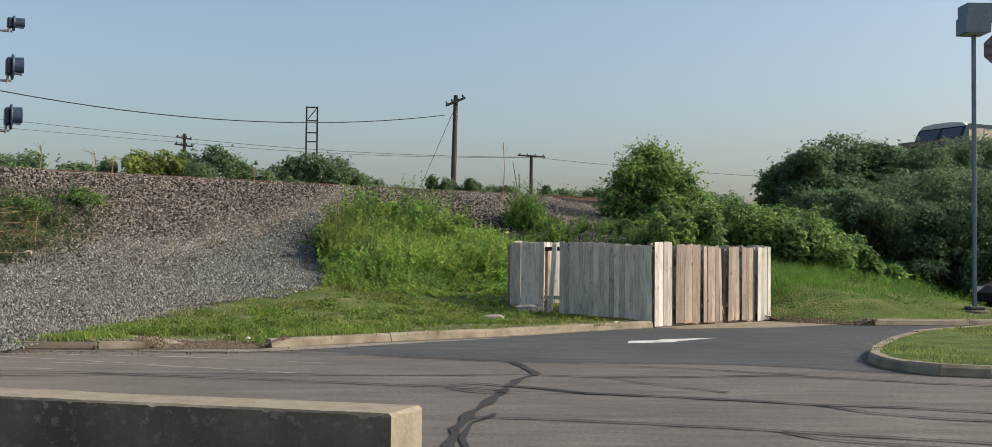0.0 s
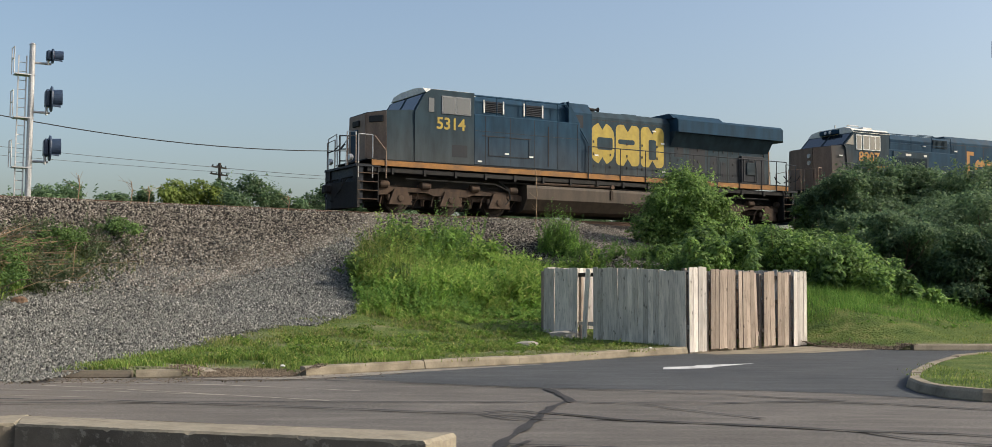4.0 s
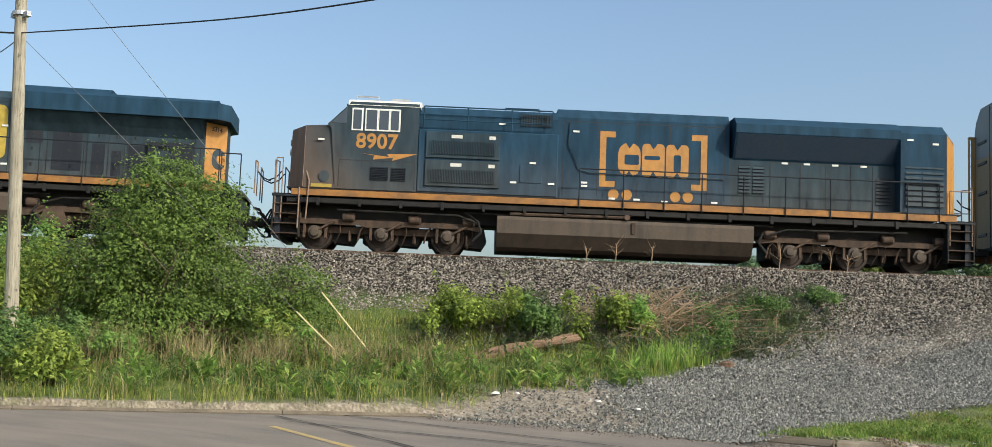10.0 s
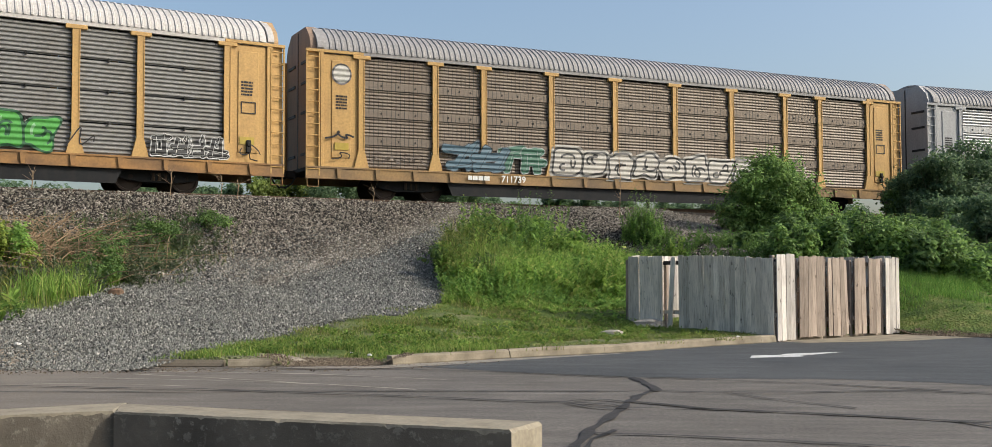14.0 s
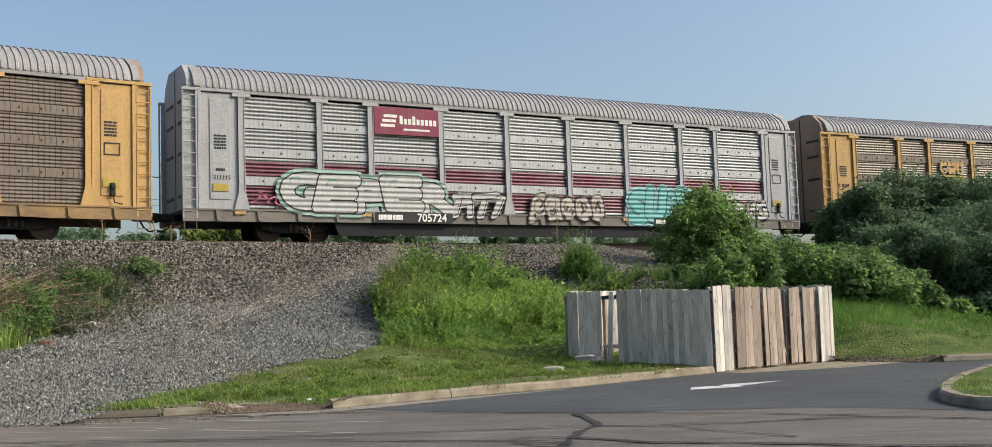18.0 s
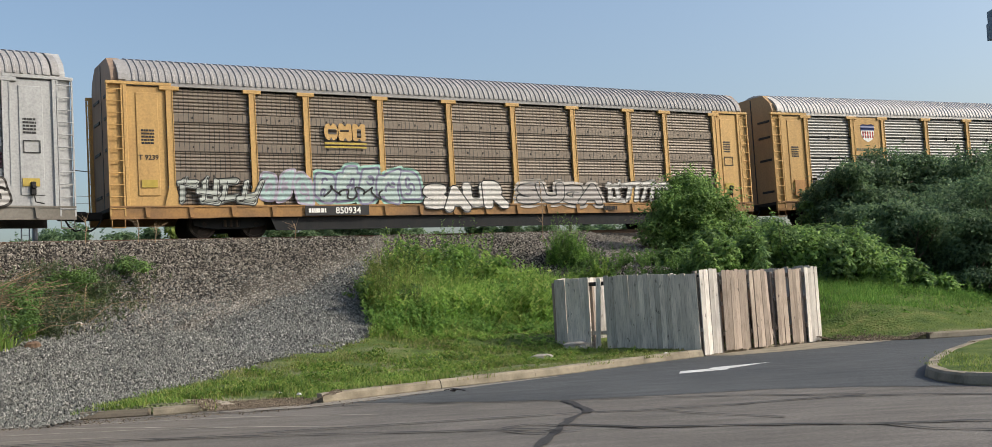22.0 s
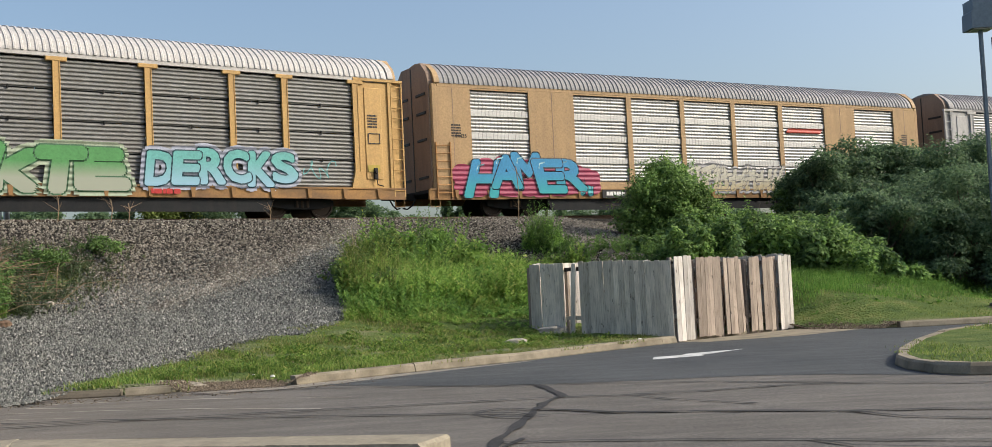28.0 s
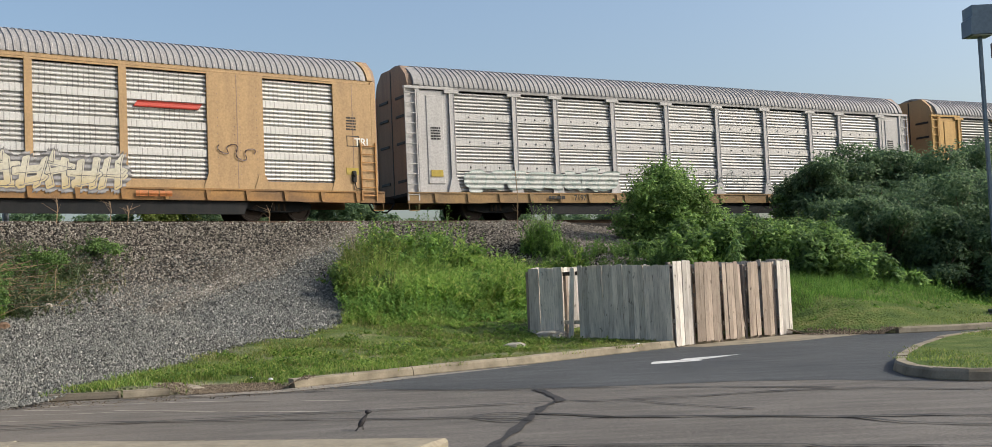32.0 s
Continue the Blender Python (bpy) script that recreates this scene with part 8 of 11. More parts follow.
def fence_side(name, label, start, direction, turn, spans, material, height, out, rails=True, base=None, seed=0):
    """Boards along a line; spans are (from, to, lean in degrees)."""
    f = empty(name, pose(0, 0, 0), label, "fence", "wooden enclosure")
    rnd = random.Random(seed)
    meshes = [board_mesh(0.1415, height + d, material) for d in (0, 0.008, -0.012)]
    for a, b, lean in spans:
        n = max(1, round((b - a) / 0.142))
        for i in range(n):
            s = a + (b - a) * (i + 0.5) / n
            x, y = start[0] + direction[0] * s, start[1] + direction[1] * s
            z = base(s) if base else 0.03
            ob = part("board", meshes[rnd.randrange(3)], None, f)
            proud = 0.03 + rnd.uniform(0, 0.014)
            ob.matrix_basis = pose(x + out[0] * proud, y + out[1] * proud, z + rnd.uniform(-0.012, 0.012), 0, lean + rnd.uniform(-0.5, 0.5), turn + rnd.uniform(-3, 3)) @ Matrix.Diagonal(((b - a) / n / 0.142, 1, 1, 1))
    if rails:
        end = max(b for a, b, q in spans)
        beg = min(a for a, b, q in spans)
        for z in (0.4, 1.05, 1.6):
            m = Mesh().box(beg, end, -0.02, 0.02, z - 0.045, z + 0.045, 0.006)
            part("rail", m, BOARD_GREY if material is BOARD_GREY else BOARD_TAN, f, at=pose(start[0] - out[0] * 0.02, start[1] - out[1] * 0.02, 0.02, 0, 0, turn))
    for s in sorted({q for span in spans for q in (span[0], span[1])}):
        x, y = start[0] + direction[0] * s - out[0] * 0.09, start[1] + direction[1] * s - out[1] * 0.09
        part("post", Mesh().box(-0.045, 0.045, -0.045, 0.045, -0.1, height - 0.02, 0.008), BOARD_TAN, f, at=pose(x, y, 0.03, 0, 0, turn))
    return f


def build_enclosure():
    h = 1.75
    cx, cy = CORNER
    left_end = (cx + SIDE[0] * 4.2, cy + SIDE[1] * 4.2)
    rise = lambda s: 0.03 + 0.09 * min(1, s / 2) + 0.02 * s / 4.2
    fence_side("wooden_fence", "weathered grey board fence with a broken gap", CORNER, SIDE, TURN_SIDE + 180, [(0.02, 2.62, 0), (3.12, 3.84, 0.3), (3.855, 4.2, -0.2)], BOARD_GREY, h - 0.05, (-FRONT[0], -FRONT[1]), False, rise, 1)
    g = empty("broken_boards", pose(0, 0, 0), "loose grey board leaning in a fence gap", "fence", "wooden enclosure")
    bm = board_mesh(0.136, h - 0.08, BOARD_GREY)
    for s, lean in ((2.92, 4.5),):
        part("board", bm, None, g, at=pose(cx + SIDE[0] * s - FRONT[0] * 0.03, cy + SIDE[1] * s - FRONT[1] * 0.03, 0.13, 0, lean, TURN_SIDE + 180))
    r = empty("fence_rails", pose(0, 0, 0), "dark wooden rails nailed behind the boards", "fence", "wooden enclosure")
    for z in (0.5, 1.62):
        part("rail", Mesh().box(0, 4.2, -0.02, 0.02, z - 0.045, z + 0.045, 0.006), DARK_WOOD if z > 1 else BOARD_GREY, r, at=pose(cx + FRONT[0] * 0.03, cy + FRONT[1] * 0.03, 0.05, 0, 0, TURN_SIDE))
    fo = (SIDE[0] * -1, SIDE[1] * -1)
    fence_side("wooden_fence", "new pale board panel at the fence corner", CORNER, FRONT, TURN_FRONT, [(0.0, 0.6, 0)], BOARD_PALE, h + 0.04, fo, True, None, 2)
    fence_side("wooden_fence", "new pale board panel at the enclosure's far end", CORNER, FRONT, TURN_FRONT, [(4.03, 4.6, 0)], BOARD_PALE, h, fo, True, None, 3)
    for k, (spans, lean) in enumerate([([(0.76, 1.66, 0.3)], 0), ([(1.8, 2.42, -0.6)], 0), ([(2.78, 3.03, 0.8), (3.08, 3.25, -1.2)], 0), ([(3.34, 3.8, 0.5)], 0)]):
        fence_side("gate_leaf", "sagging tan board gate leaf with dark gaps", CORNER, FRONT, TURN_FRONT, spans, BOARD_TAN, h - 0.03 - 0.01 * k, fo, True, lambda s: 0.06, 4 + k)
    b = empty("gate_braces", pose(0, 0, 0), "tan diagonal braces behind the gates", "fence", "wooden enclosure")
    for s0, z0, s1, z1 in ((0.62, 1.7, 1.75, 0.35), (2.35, 1.0, 2.75, 0.2)):
        m = Mesh().rod((s0, 0, z0), (s1, 0, z1), 0.035, 4)
        part("brace", m, BOARD_TAN, b, at=pose(cx - fo[0] * 0.07, cy - fo[1] * 0.07, 0.02, 0, 0, TURN_FRONT))
    part("loose_board", board_mesh(0.1, h - 0.1, BOARD_TAN), None, b, at=pose(cx + FRONT[0] * 2.55, cy + FRONT[1] * 2.55, 0.07, 0, -2.5, TURN_FRONT))
    # Unseen container-like dark box, added so the gaps between gate leaves turn dark.
    backing = empty("waste_container", pose(cx + FRONT[0] * 2.5 + SIDE[0] * 1.7, cy + FRONT[1] * 2.5 + SIDE[1] * 1.7, 0.05, 0, 0, TURN_FRONT), "unseen dark container shape added to darken the gate gaps", "container")
    part("body", Mesh().prism([(-0.75, 0.12), (0.75, 0.12), (0.95, 1.3), (-0.95, 1.3)], -1.45, 1.45, "x"), RAIL, backing)
    part("lid", Mesh().prism([(-1.0, 1.3), (1.0, 1.3), (0.98, 1.36), (0.0, 1.46), (-0.98, 1.36)], -1.5, 1.5, "x"), RUBBER, backing)
    for x in (-1.2, 0.0, 1.2):
        part("rib", Mesh().prism([(-0.79, 0.12), (-0.99, 1.28), (-0.94, 1.28), (-0.74, 0.12)], x - 0.04, x + 0.04, "x"), RAIL, backing)
    for x in (-1.2, 1.2):
        part("skid", Mesh().box(x - 0.06, x + 0.06, -0.7, 0.7, 0.0, 0.12, 0.01), RAIL, backing)
    fence_side("wooden_fence", "weathered board fence behind the enclosure", left_end, FRONT, TURN_FRONT, [(0.05, 4.6, 0)], BOARD_PALE, h, fo, True, lambda s: 0.1, 9)
    fence_side("wooden_fence", "weathered board fence on the enclosure's shaded side", (cx + FRONT[0] * 4.6, cy + FRONT[1] * 4.6), SIDE, TURN_SIDE, [(0.05, 4.15, 0)], BOARD_GREY, h, FRONT, True, lambda s: 0.06, 10)
    m = Mesh()
    q = [(cx + FRONT[0] * a + SIDE[0] * b_, cy + FRONT[1] * a + SIDE[1] * b_) for a, b_ in ((0, 0.05), (4.6, 0.05), (4.6, 4.2), (0, 4.2))]
    m.add([(x, y, 0.0) for x, y in q] + [(x, y, 0.05) for x, y in q], [(4, 5, 6, 7), (0, 1, 5, 4), (1, 2, 6, 5), (2, 3, 7, 6), (3, 0, 4, 7)])
    tagged(part("concrete_pad", m, CONCRETE), "plain concrete pad inside the wooden enclosure", "pad", kind="structure")


build_enclosure()


def build_wall():
    """Two low concrete wall blocks near the camera."""
    def block(pts, label, ends=()):
        m, rnd = Mesh(), random.Random(len(pts))
        ring, owner = [], []
        for i, (x0, y0) in enumerate(pts):
            x1, y1 = pts[(i + 1) % len(pts)]
            k = max(1, int(math.hypot(x1 - x0, y1 - y0) / 0.02))
            ring += [(x0 + (x1 - x0) * j / k, y0 + (y1 - y0) * j / k) for j in range(k)]
            owner += [i] * k
        n = len(ring)
        cx, cy = sum(p[0] for p in pts) / len(pts), sum(p[1] for p in pts) / len(pts)
        v, low, top = [(x, y, 0.0) for x, y in ring], [], []
        deep = 0.0
        for x, y in ring:
            deep = max(0.0, deep * 0.5 + rnd.uniform(-0.006, 0.004)) + (0.009 if rnd.random() < 0.09 else 0)
            low.append((x, y, 0.738 - min(deep, 0.045)))
            d = math.hypot(cx - x, cy - y)
            inset = (0.012 + min(deep, 0.04) * 0.7) / d
            top.append((x + (cx - x) * inset, y + (cy - y) * inset, 0.75 - rnd.uniform(0, 0.003)))
        v += low + top
        f = [tuple(range(n))[::-1]] + [(k * n + i, k * n + (i + 1) % n, (k + 1) * n + (i + 1) % n, (k + 1) * n + i) for k in range(2) for i in range(n)] + [tuple(range(2 * n, 3 * n))]
        m.add(v, f)
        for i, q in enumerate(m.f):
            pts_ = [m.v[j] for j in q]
            # Upright faces take the copy with grime and shade in its colour.
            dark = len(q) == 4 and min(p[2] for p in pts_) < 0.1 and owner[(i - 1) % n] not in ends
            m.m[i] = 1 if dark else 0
        ob = part("concrete_wall", m, [CONCRETE_OLD, CONCRETE_SHADED])
        tagged(ob, label, "wall", "low wall blocks")
    block([(-0.36, 4.84), (-0.24, 5.11), (-2.49, 5.7), (-2.37, 5.36)], "low concrete wall block with grimy, shade-darkened face and pale top", (0,))
    block([(-2.385, 5.40), (-2.46, 5.74), (-3.05, 5.40), (-3.6, 5.07), (-3.98, 4.68), (-4.1, 4.3), (-3.85, 4.2), (-3.72, 4.52), (-3.4, 4.86), (-2.93, 5.14)], "curved low concrete wall block with stained, shade-darkened face")


build_wall()


# ---- plants ----
def leaf_cloud(centres, normals, size, rng, aspect=1.7, droop=0.25):
    """Leaves as bent diamonds: four corners, folded along the middle, turned at random."""
    n = len(centres)
    face = rng.normal(size=(n, 3)) * 0.5 + normals * 0.7 + np.array([0.1, 0, 0.75])
    d = np.cross(face, rng.normal(size=(n, 3)))
    d[:, 2] -= droop
    d /= np.linalg.norm(d, axis=1, keepdims=True)
    s = np.cross(d, face)
    s /= np.linalg.norm(s, axis=1, keepdims=True)
    up = np.cross(d, s)
    L = (size * rng.uniform(0.6, 1.3, n))[:, None]
    W = L / aspect
    v = np.stack([centres, centres + d * L * 0.5 + s * W * 0.5 + up * L * 0.12, centres + d * L, centres + d * L * 0.5 - s * W * 0.5 + up * L * 0.12], 1).reshape(-1, 3)
    k = np.arange(n)[:, None] * 4
    f = np.concatenate([k + [0, 1, 2], k + [0, 2, 3]], 1).reshape(-1, 3)
    return v, f


def crown_points(rng, blobs, per, shell=0.55):
    """Points in lumpy clumps: blobs are (x, y, z, rx, ry, rz)."""
    pts, nor = [], []
    vol = np.array([b[3] * b[4] * b[5] for b in blobs]) ** (2 / 3)
    for b, share in zip(blobs, vol / vol.sum()):
        k = max(4, int(per * share))
        d = rng.normal(size=(k, 3))
        d /= np.linalg.norm(d, axis=1, keepdims=True)
        bump_ = 1 + 0.22 * np.sin(d[:, 0] * 5 + b[0] * 3) * np.sin(d[:, 1] * 6 + b[1]) + 0.15 * np.sin(d[:, 2] * 9 + b[2] * 2 + d[:, 0] * 4)
        r = (shell + (1 - shell) * rng.random(k) ** 0.6) * bump_
        pts.append(np.array(b[:3]) + d * r[:, None] * np.array(b[3:]))
        nor.append(d)
    return np.concatenate(pts), np.concatenate(nor)


def woody(name, label, category, base, blobs, leaves, size, material, seed, stems=7, group="", bark=TWIG, thick=0.05, stray=0):
    """A bush or tree: tapered limbs from its base to the clumps, and a crown of single leaves."""
    rng = np.random.default_rng(seed)
    x, y = base
    z = float(ground_z(x, y)) - 0.05
    plant = empty(name, pose(x, y, z), label, category, group)
    m = Mesh()
    top = max(b[2] for b in blobs)
    m.rod((0, 0, 0), (0.05, 0.03, top * 0.45), thick * 1.6, 7, thick)
    for i in range(stems):
        b = blobs[int(rng.integers(len(blobs)))]
        tip = np.array(b[:3]) + rng.normal(size=3) * np.array(b[3:]) * 0.4
        mid = np.array([tip[0] * 0.4, tip[1] * 0.4, tip[2] * 0.45]) + rng.normal(size=3) * 0.08
        low = (rng.normal() * 0.08, rng.normal() * 0.08, top * rng.uniform(0.0, 0.35))
        m.rod(low, mid, thick * 0.8, 5, thick * 0.5).rod(mid, tip, thick * 0.5, 5, thick * 0.15)
        for _ in range(2):
            m.rod(mid + (tip - mid) * 0.5, tip + rng.normal(size=3) * np.array(b[3:]) * 0.6, thick * 0.25, 4, thick * 0.08)
    part("branchwork", m, bark, plant)
    p, nrm = crown_points(rng, blobs, leaves)
    if stray:
        b = np.array(blobs)[rng.integers(len(blobs), size=stray)]
        d = rng.normal(size=(stray, 3))
        d /= np.linalg.norm(d, axis=1, keepdims=True)
        twig = np.repeat(b[:, :3] + d * b[:, 3:] * 1.02, 9, 0) + np.repeat(d, 9, 0) * np.tile(np.linspace(0, 0.42, 9), stray)[:, None] + rng.normal(size=(stray * 9, 3)) * 0.03
        p, nrm = np.concatenate([p, twig]), np.concatenate([nrm, np.repeat(d, 9, 0)])
    keep = p[:, 2] > 0.02
    v, f = leaf_cloud(p[keep], nrm[keep], size, rng)
    part("crown", raw_mesh("crown", v, f, material), None, plant)
    return plant


def blades(xs, ys, zs, height, width, rng, lean=0.35):
    """Grass blades: bent narrow triangles on the ground."""
    n = len(xs)
    h = height * rng.uniform(0.5, 1.3, n)
    a = rng.uniform(0, 2 * np.pi, n)
    t = rng.uniform(0, 2 * np.pi, n)
    w = width * rng.uniform(0.6, 1.3, n)
    ln = np.abs(rng.normal(size=n)) * lean
    b = np.stack([xs, ys, zs - 0.02], -1)
    s = np.stack([np.cos(a), np.sin(a), np.zeros(n)], -1) * w[:, None] / 2
    tip = b + np.stack([np.cos(t) * ln * h, np.sin(t) * ln * h, h], -1)
    midp = b + np.stack([np.cos(t) * ln * h * 0.25, np.sin(t) * ln * h * 0.25, h * 0.55], -1)
    v = np.stack([b - s, b + s, midp + s * 0.7, midp - s * 0.7, tip], 1).reshape(-1, 3)
    k = np.arange(n)[:, None] * 5
    return v, np.concatenate([k + [0, 1, 2], k + [0, 2, 3], k + [3, 2, 4]], 1).reshape(-1, 3)


def stalks(name, label, poly, n, height, leaf, material, seed, per=16, clump=0.4, grow=None):
    """Upright leafy weeds: thin stems with leaves set round them all the way up."""
    rng = np.random.default_rng(seed)
    x, y = scatter(rng, poly, n, clump)
    if grow:
        k = rng.random(len(x)) < grow(x, y) + 0.15
        x, y = x[k], y[k]
    n = len(x)
    h = height * (grow(x, y) if grow else 1.0) * rng.uniform(0.45, 1.15, n) * (1 + 0.3 * wobble(x, y, 1.6))
    base = np.stack([x, y, lift(x, y) - 0.03], -1)
    lean = rng.normal(size=(n, 2)) * 0.16
    top = base + np.concatenate([lean * h[:, None], h[:, None]], 1)
    t = np.tile((np.arange(per) + 0.5) / per, n) ** 0.85
    i = np.repeat(np.arange(n), per)
    pos = base[i] + (top - base)[i] * t[:, None]
    a = rng.uniform(0, 2 * np.pi, n * per)
    out = np.stack([np.cos(a), np.sin(a), rng.uniform(0.5, 1.7, n * per)], -1)
    L = (leaf * rng.uniform(0.6, 1.3, n * per) * (1.15 - 0.6 * t))[:, None]
    side = np.stack([-np.sin(a), np.cos(a), np.zeros(n * per)], -1) * L * 0.2
    out /= np.linalg.norm(out, axis=1, keepdims=True) / 1.15
    midp, tip = pos + out * L * 0.5, pos + out * L + np.array([0, 0, -0.3]) * L
    v = np.stack([pos, midp + side, tip, midp - side], 1).reshape(-1, 3)
    k = np.arange(n * per)[:, None] * 4
    f = np.concatenate([k + [0, 1, 2], k + [0, 2, 3]], 1).reshape(-1, 3)
    s = np.array([0.008, 0.0, 0.0])
    v2 = np.stack([base - s, base + s, top], 1).reshape(-1, 3)
    f2 = len(v) + np.arange(n)[:, None] * 3 + np.array([0, 1, 2])
    return tagged(new(name, raw_mesh(name, np.concatenate([v, v2]), np.concatenate([f, f2]), material)), label, "weeds", kind="stuff")


BARE = [(-4.15, 17.4, 1.05, 0.6), (-10.6, 17.3, 2.2, 1.0)]  # trodden dirt where nothing grows


def scatter(rng, poly, n, clump=0.0):
    xs, ys = [p[0] for p in poly], [p[1] for p in poly]
    px, py = rng.uniform(min(xs), max(xs), n * 4), rng.uniform(min(ys), max(ys), n * 4)
    ok = inside(px + wobble(px, py, 2.6) * 0.35 + rng.normal(size=n * 4) * 0.12, py + wobble(py + 3, px, 2.9) * 0.35 + rng.normal(size=n * 4) * 0.12, poly)
    for bx, by, rx, ry in BARE:
        ok &= np.hypot((px - bx) / rx, (py - by) / ry) > 0.75 + 0.35 * rng.random(n * 4)
    if clump:
        ok &= (wobble(px, py, 2.2) + wobble(px + 9, py, 6.0) * 0.6) > rng.normal(size=n * 4) * 0.3 - clump
    return px[ok][:n], py[ok][:n]


def lift(x, y):
    """The ground's height, with the stretches that run out level with the paving."""
    u, w = to_track(x, y)
    z = bank_height(u, w)
    edge = np.interp(u, EDGE_U, EDGE_W) - 0.12
    low = np.clip(np.clip((1.35 - np.abs(x + 9.6) / 2.6) * 3, 0, 1) + np.clip((1.3 - np.abs(x + 4.05) / 0.75) * 3, 0, 1) + np.clip((1.3 - np.abs(x - 7.95) / 0.75) * 3, 0, 1), 0, 1)
    return z - low * np.clip(1 - (edge - w) / 1.8, 0, 1) * (w > 12) * (z - 0.012)


def turf(name, label, poly, n, height, width, material, seed, clump=0.0, lean=0.35, off=0.0, grow=None):
    """Grass over an area; grow gives the share of the full height, and of the full cover, at each place."""
    rng = np.random.default_rng(seed)
    x, y = scatter(rng, poly, n, clump)
    if grow:
        k = rng.random(len(x)) < grow(x, y) + 0.15
        x, y = x[k], y[k]
        height = height * grow(x, y)
    v, f = blades(x, y, lift(x, y) + off, height, width, rng, lean)
    ob = new(name, raw_mesh(name, v, f, material))
    return tagged(ob, label, "grass", kind="stuff")


def stones(name, label, poly, n, size, material, seed, keep=None, level=None):
    """Loose stones: squashed uneven octahedra."""
    rng = np.random.default_rng(seed)
    xs, ys = [p[0] for p in poly], [p[1] for p in poly]
    x, y = rng.uniform(min(xs), max(xs), n * 4), rng.uniform(min(ys), max(ys), n * 4)
    k = inside(x + rng.normal(size=n * 4) * 0.12, y + rng.normal(size=n * 4) * 0.12, poly)
    x, y = x[k][:n], y[k][:n]
    if keep is not None:
        k = keep(x, y)
        x, y = x[k], y[k]
    n = len(x)
    c = np.stack([x, y, lift(x, y) + wobble(x, y, 1.1) * 0.05 * np.clip((lift(x, y) - 0.02) / 0.1, 0, 1) + 0.01 if level is None else np.full(n, level)], -1)
    s = size * rng.uniform(0.5, 1.35, n)
    base = np.array([(1, 0, 0), (0, 1, 0), (-1, 0, 0), (0, -1, 0), (0, 0, 0.95), (0, 0, -0.5)], dtype=float)
    a = rng.uniform(0, 6.28, n)
    pts = base[None] * rng.uniform(0.55, 1.2, (n, 6, 3))
    pts[:, :, :] += rng.normal(size=(n, 6, 3)) * 0.18
    ca, sa = np.cos(a)[:, None], np.sin(a)[:, None]
    X = pts[..., 0] * ca - pts[..., 1] * sa
    Y = pts[..., 0] * sa + pts[..., 1] * ca
    v = c[:, None, :] + np.stack([X, Y, pts[..., 2]], -1) * s[:, None, None] / 2
    k = np.arange(n)[:, None] * 6
    f = np.concatenate([k + q for q in ([0, 1, 4], [1, 2, 4], [2, 3, 4], [3, 0, 4], [1, 0, 5], [2, 1, 5], [3, 2, 5], [0, 3, 5])], 1).reshape(-1, 3)
    return tagged(new(name, raw_mesh(name, v.reshape(-1, 3), f, material)), label, "gravel", kind="stuff")


LAWN = [(-6.8, 17.1), (-3.2, 17.65), (-1.8, 18.9), (0.4, 20.6), (2.2, 22.4), (3.6, 23.75), (0.9, 27.3), (0.5, 29.0), (-3.2, 28.6), (-4.6, 25.4), (-6.1, 21.0)]
VERGE = [(-26, -0.5), (-16.3, 11.3), (-13.8, 14.5), (-12.5, 16.1), (-11.6, 20.4), (-11.0, 22.6), (-11.0, 26), (-13.5, 27.5), (-17, 24.5), (-24, 17), (-34, 3)]
SLOPE = [(7.3, 27.0), (8.5, 25.7), (9.1, 25.5), (11.8, 25.7), (20, 26.6), (34, 33), (26, 44), (15, 42), (10, 40), (6, 35), (5.2, 29.5)]


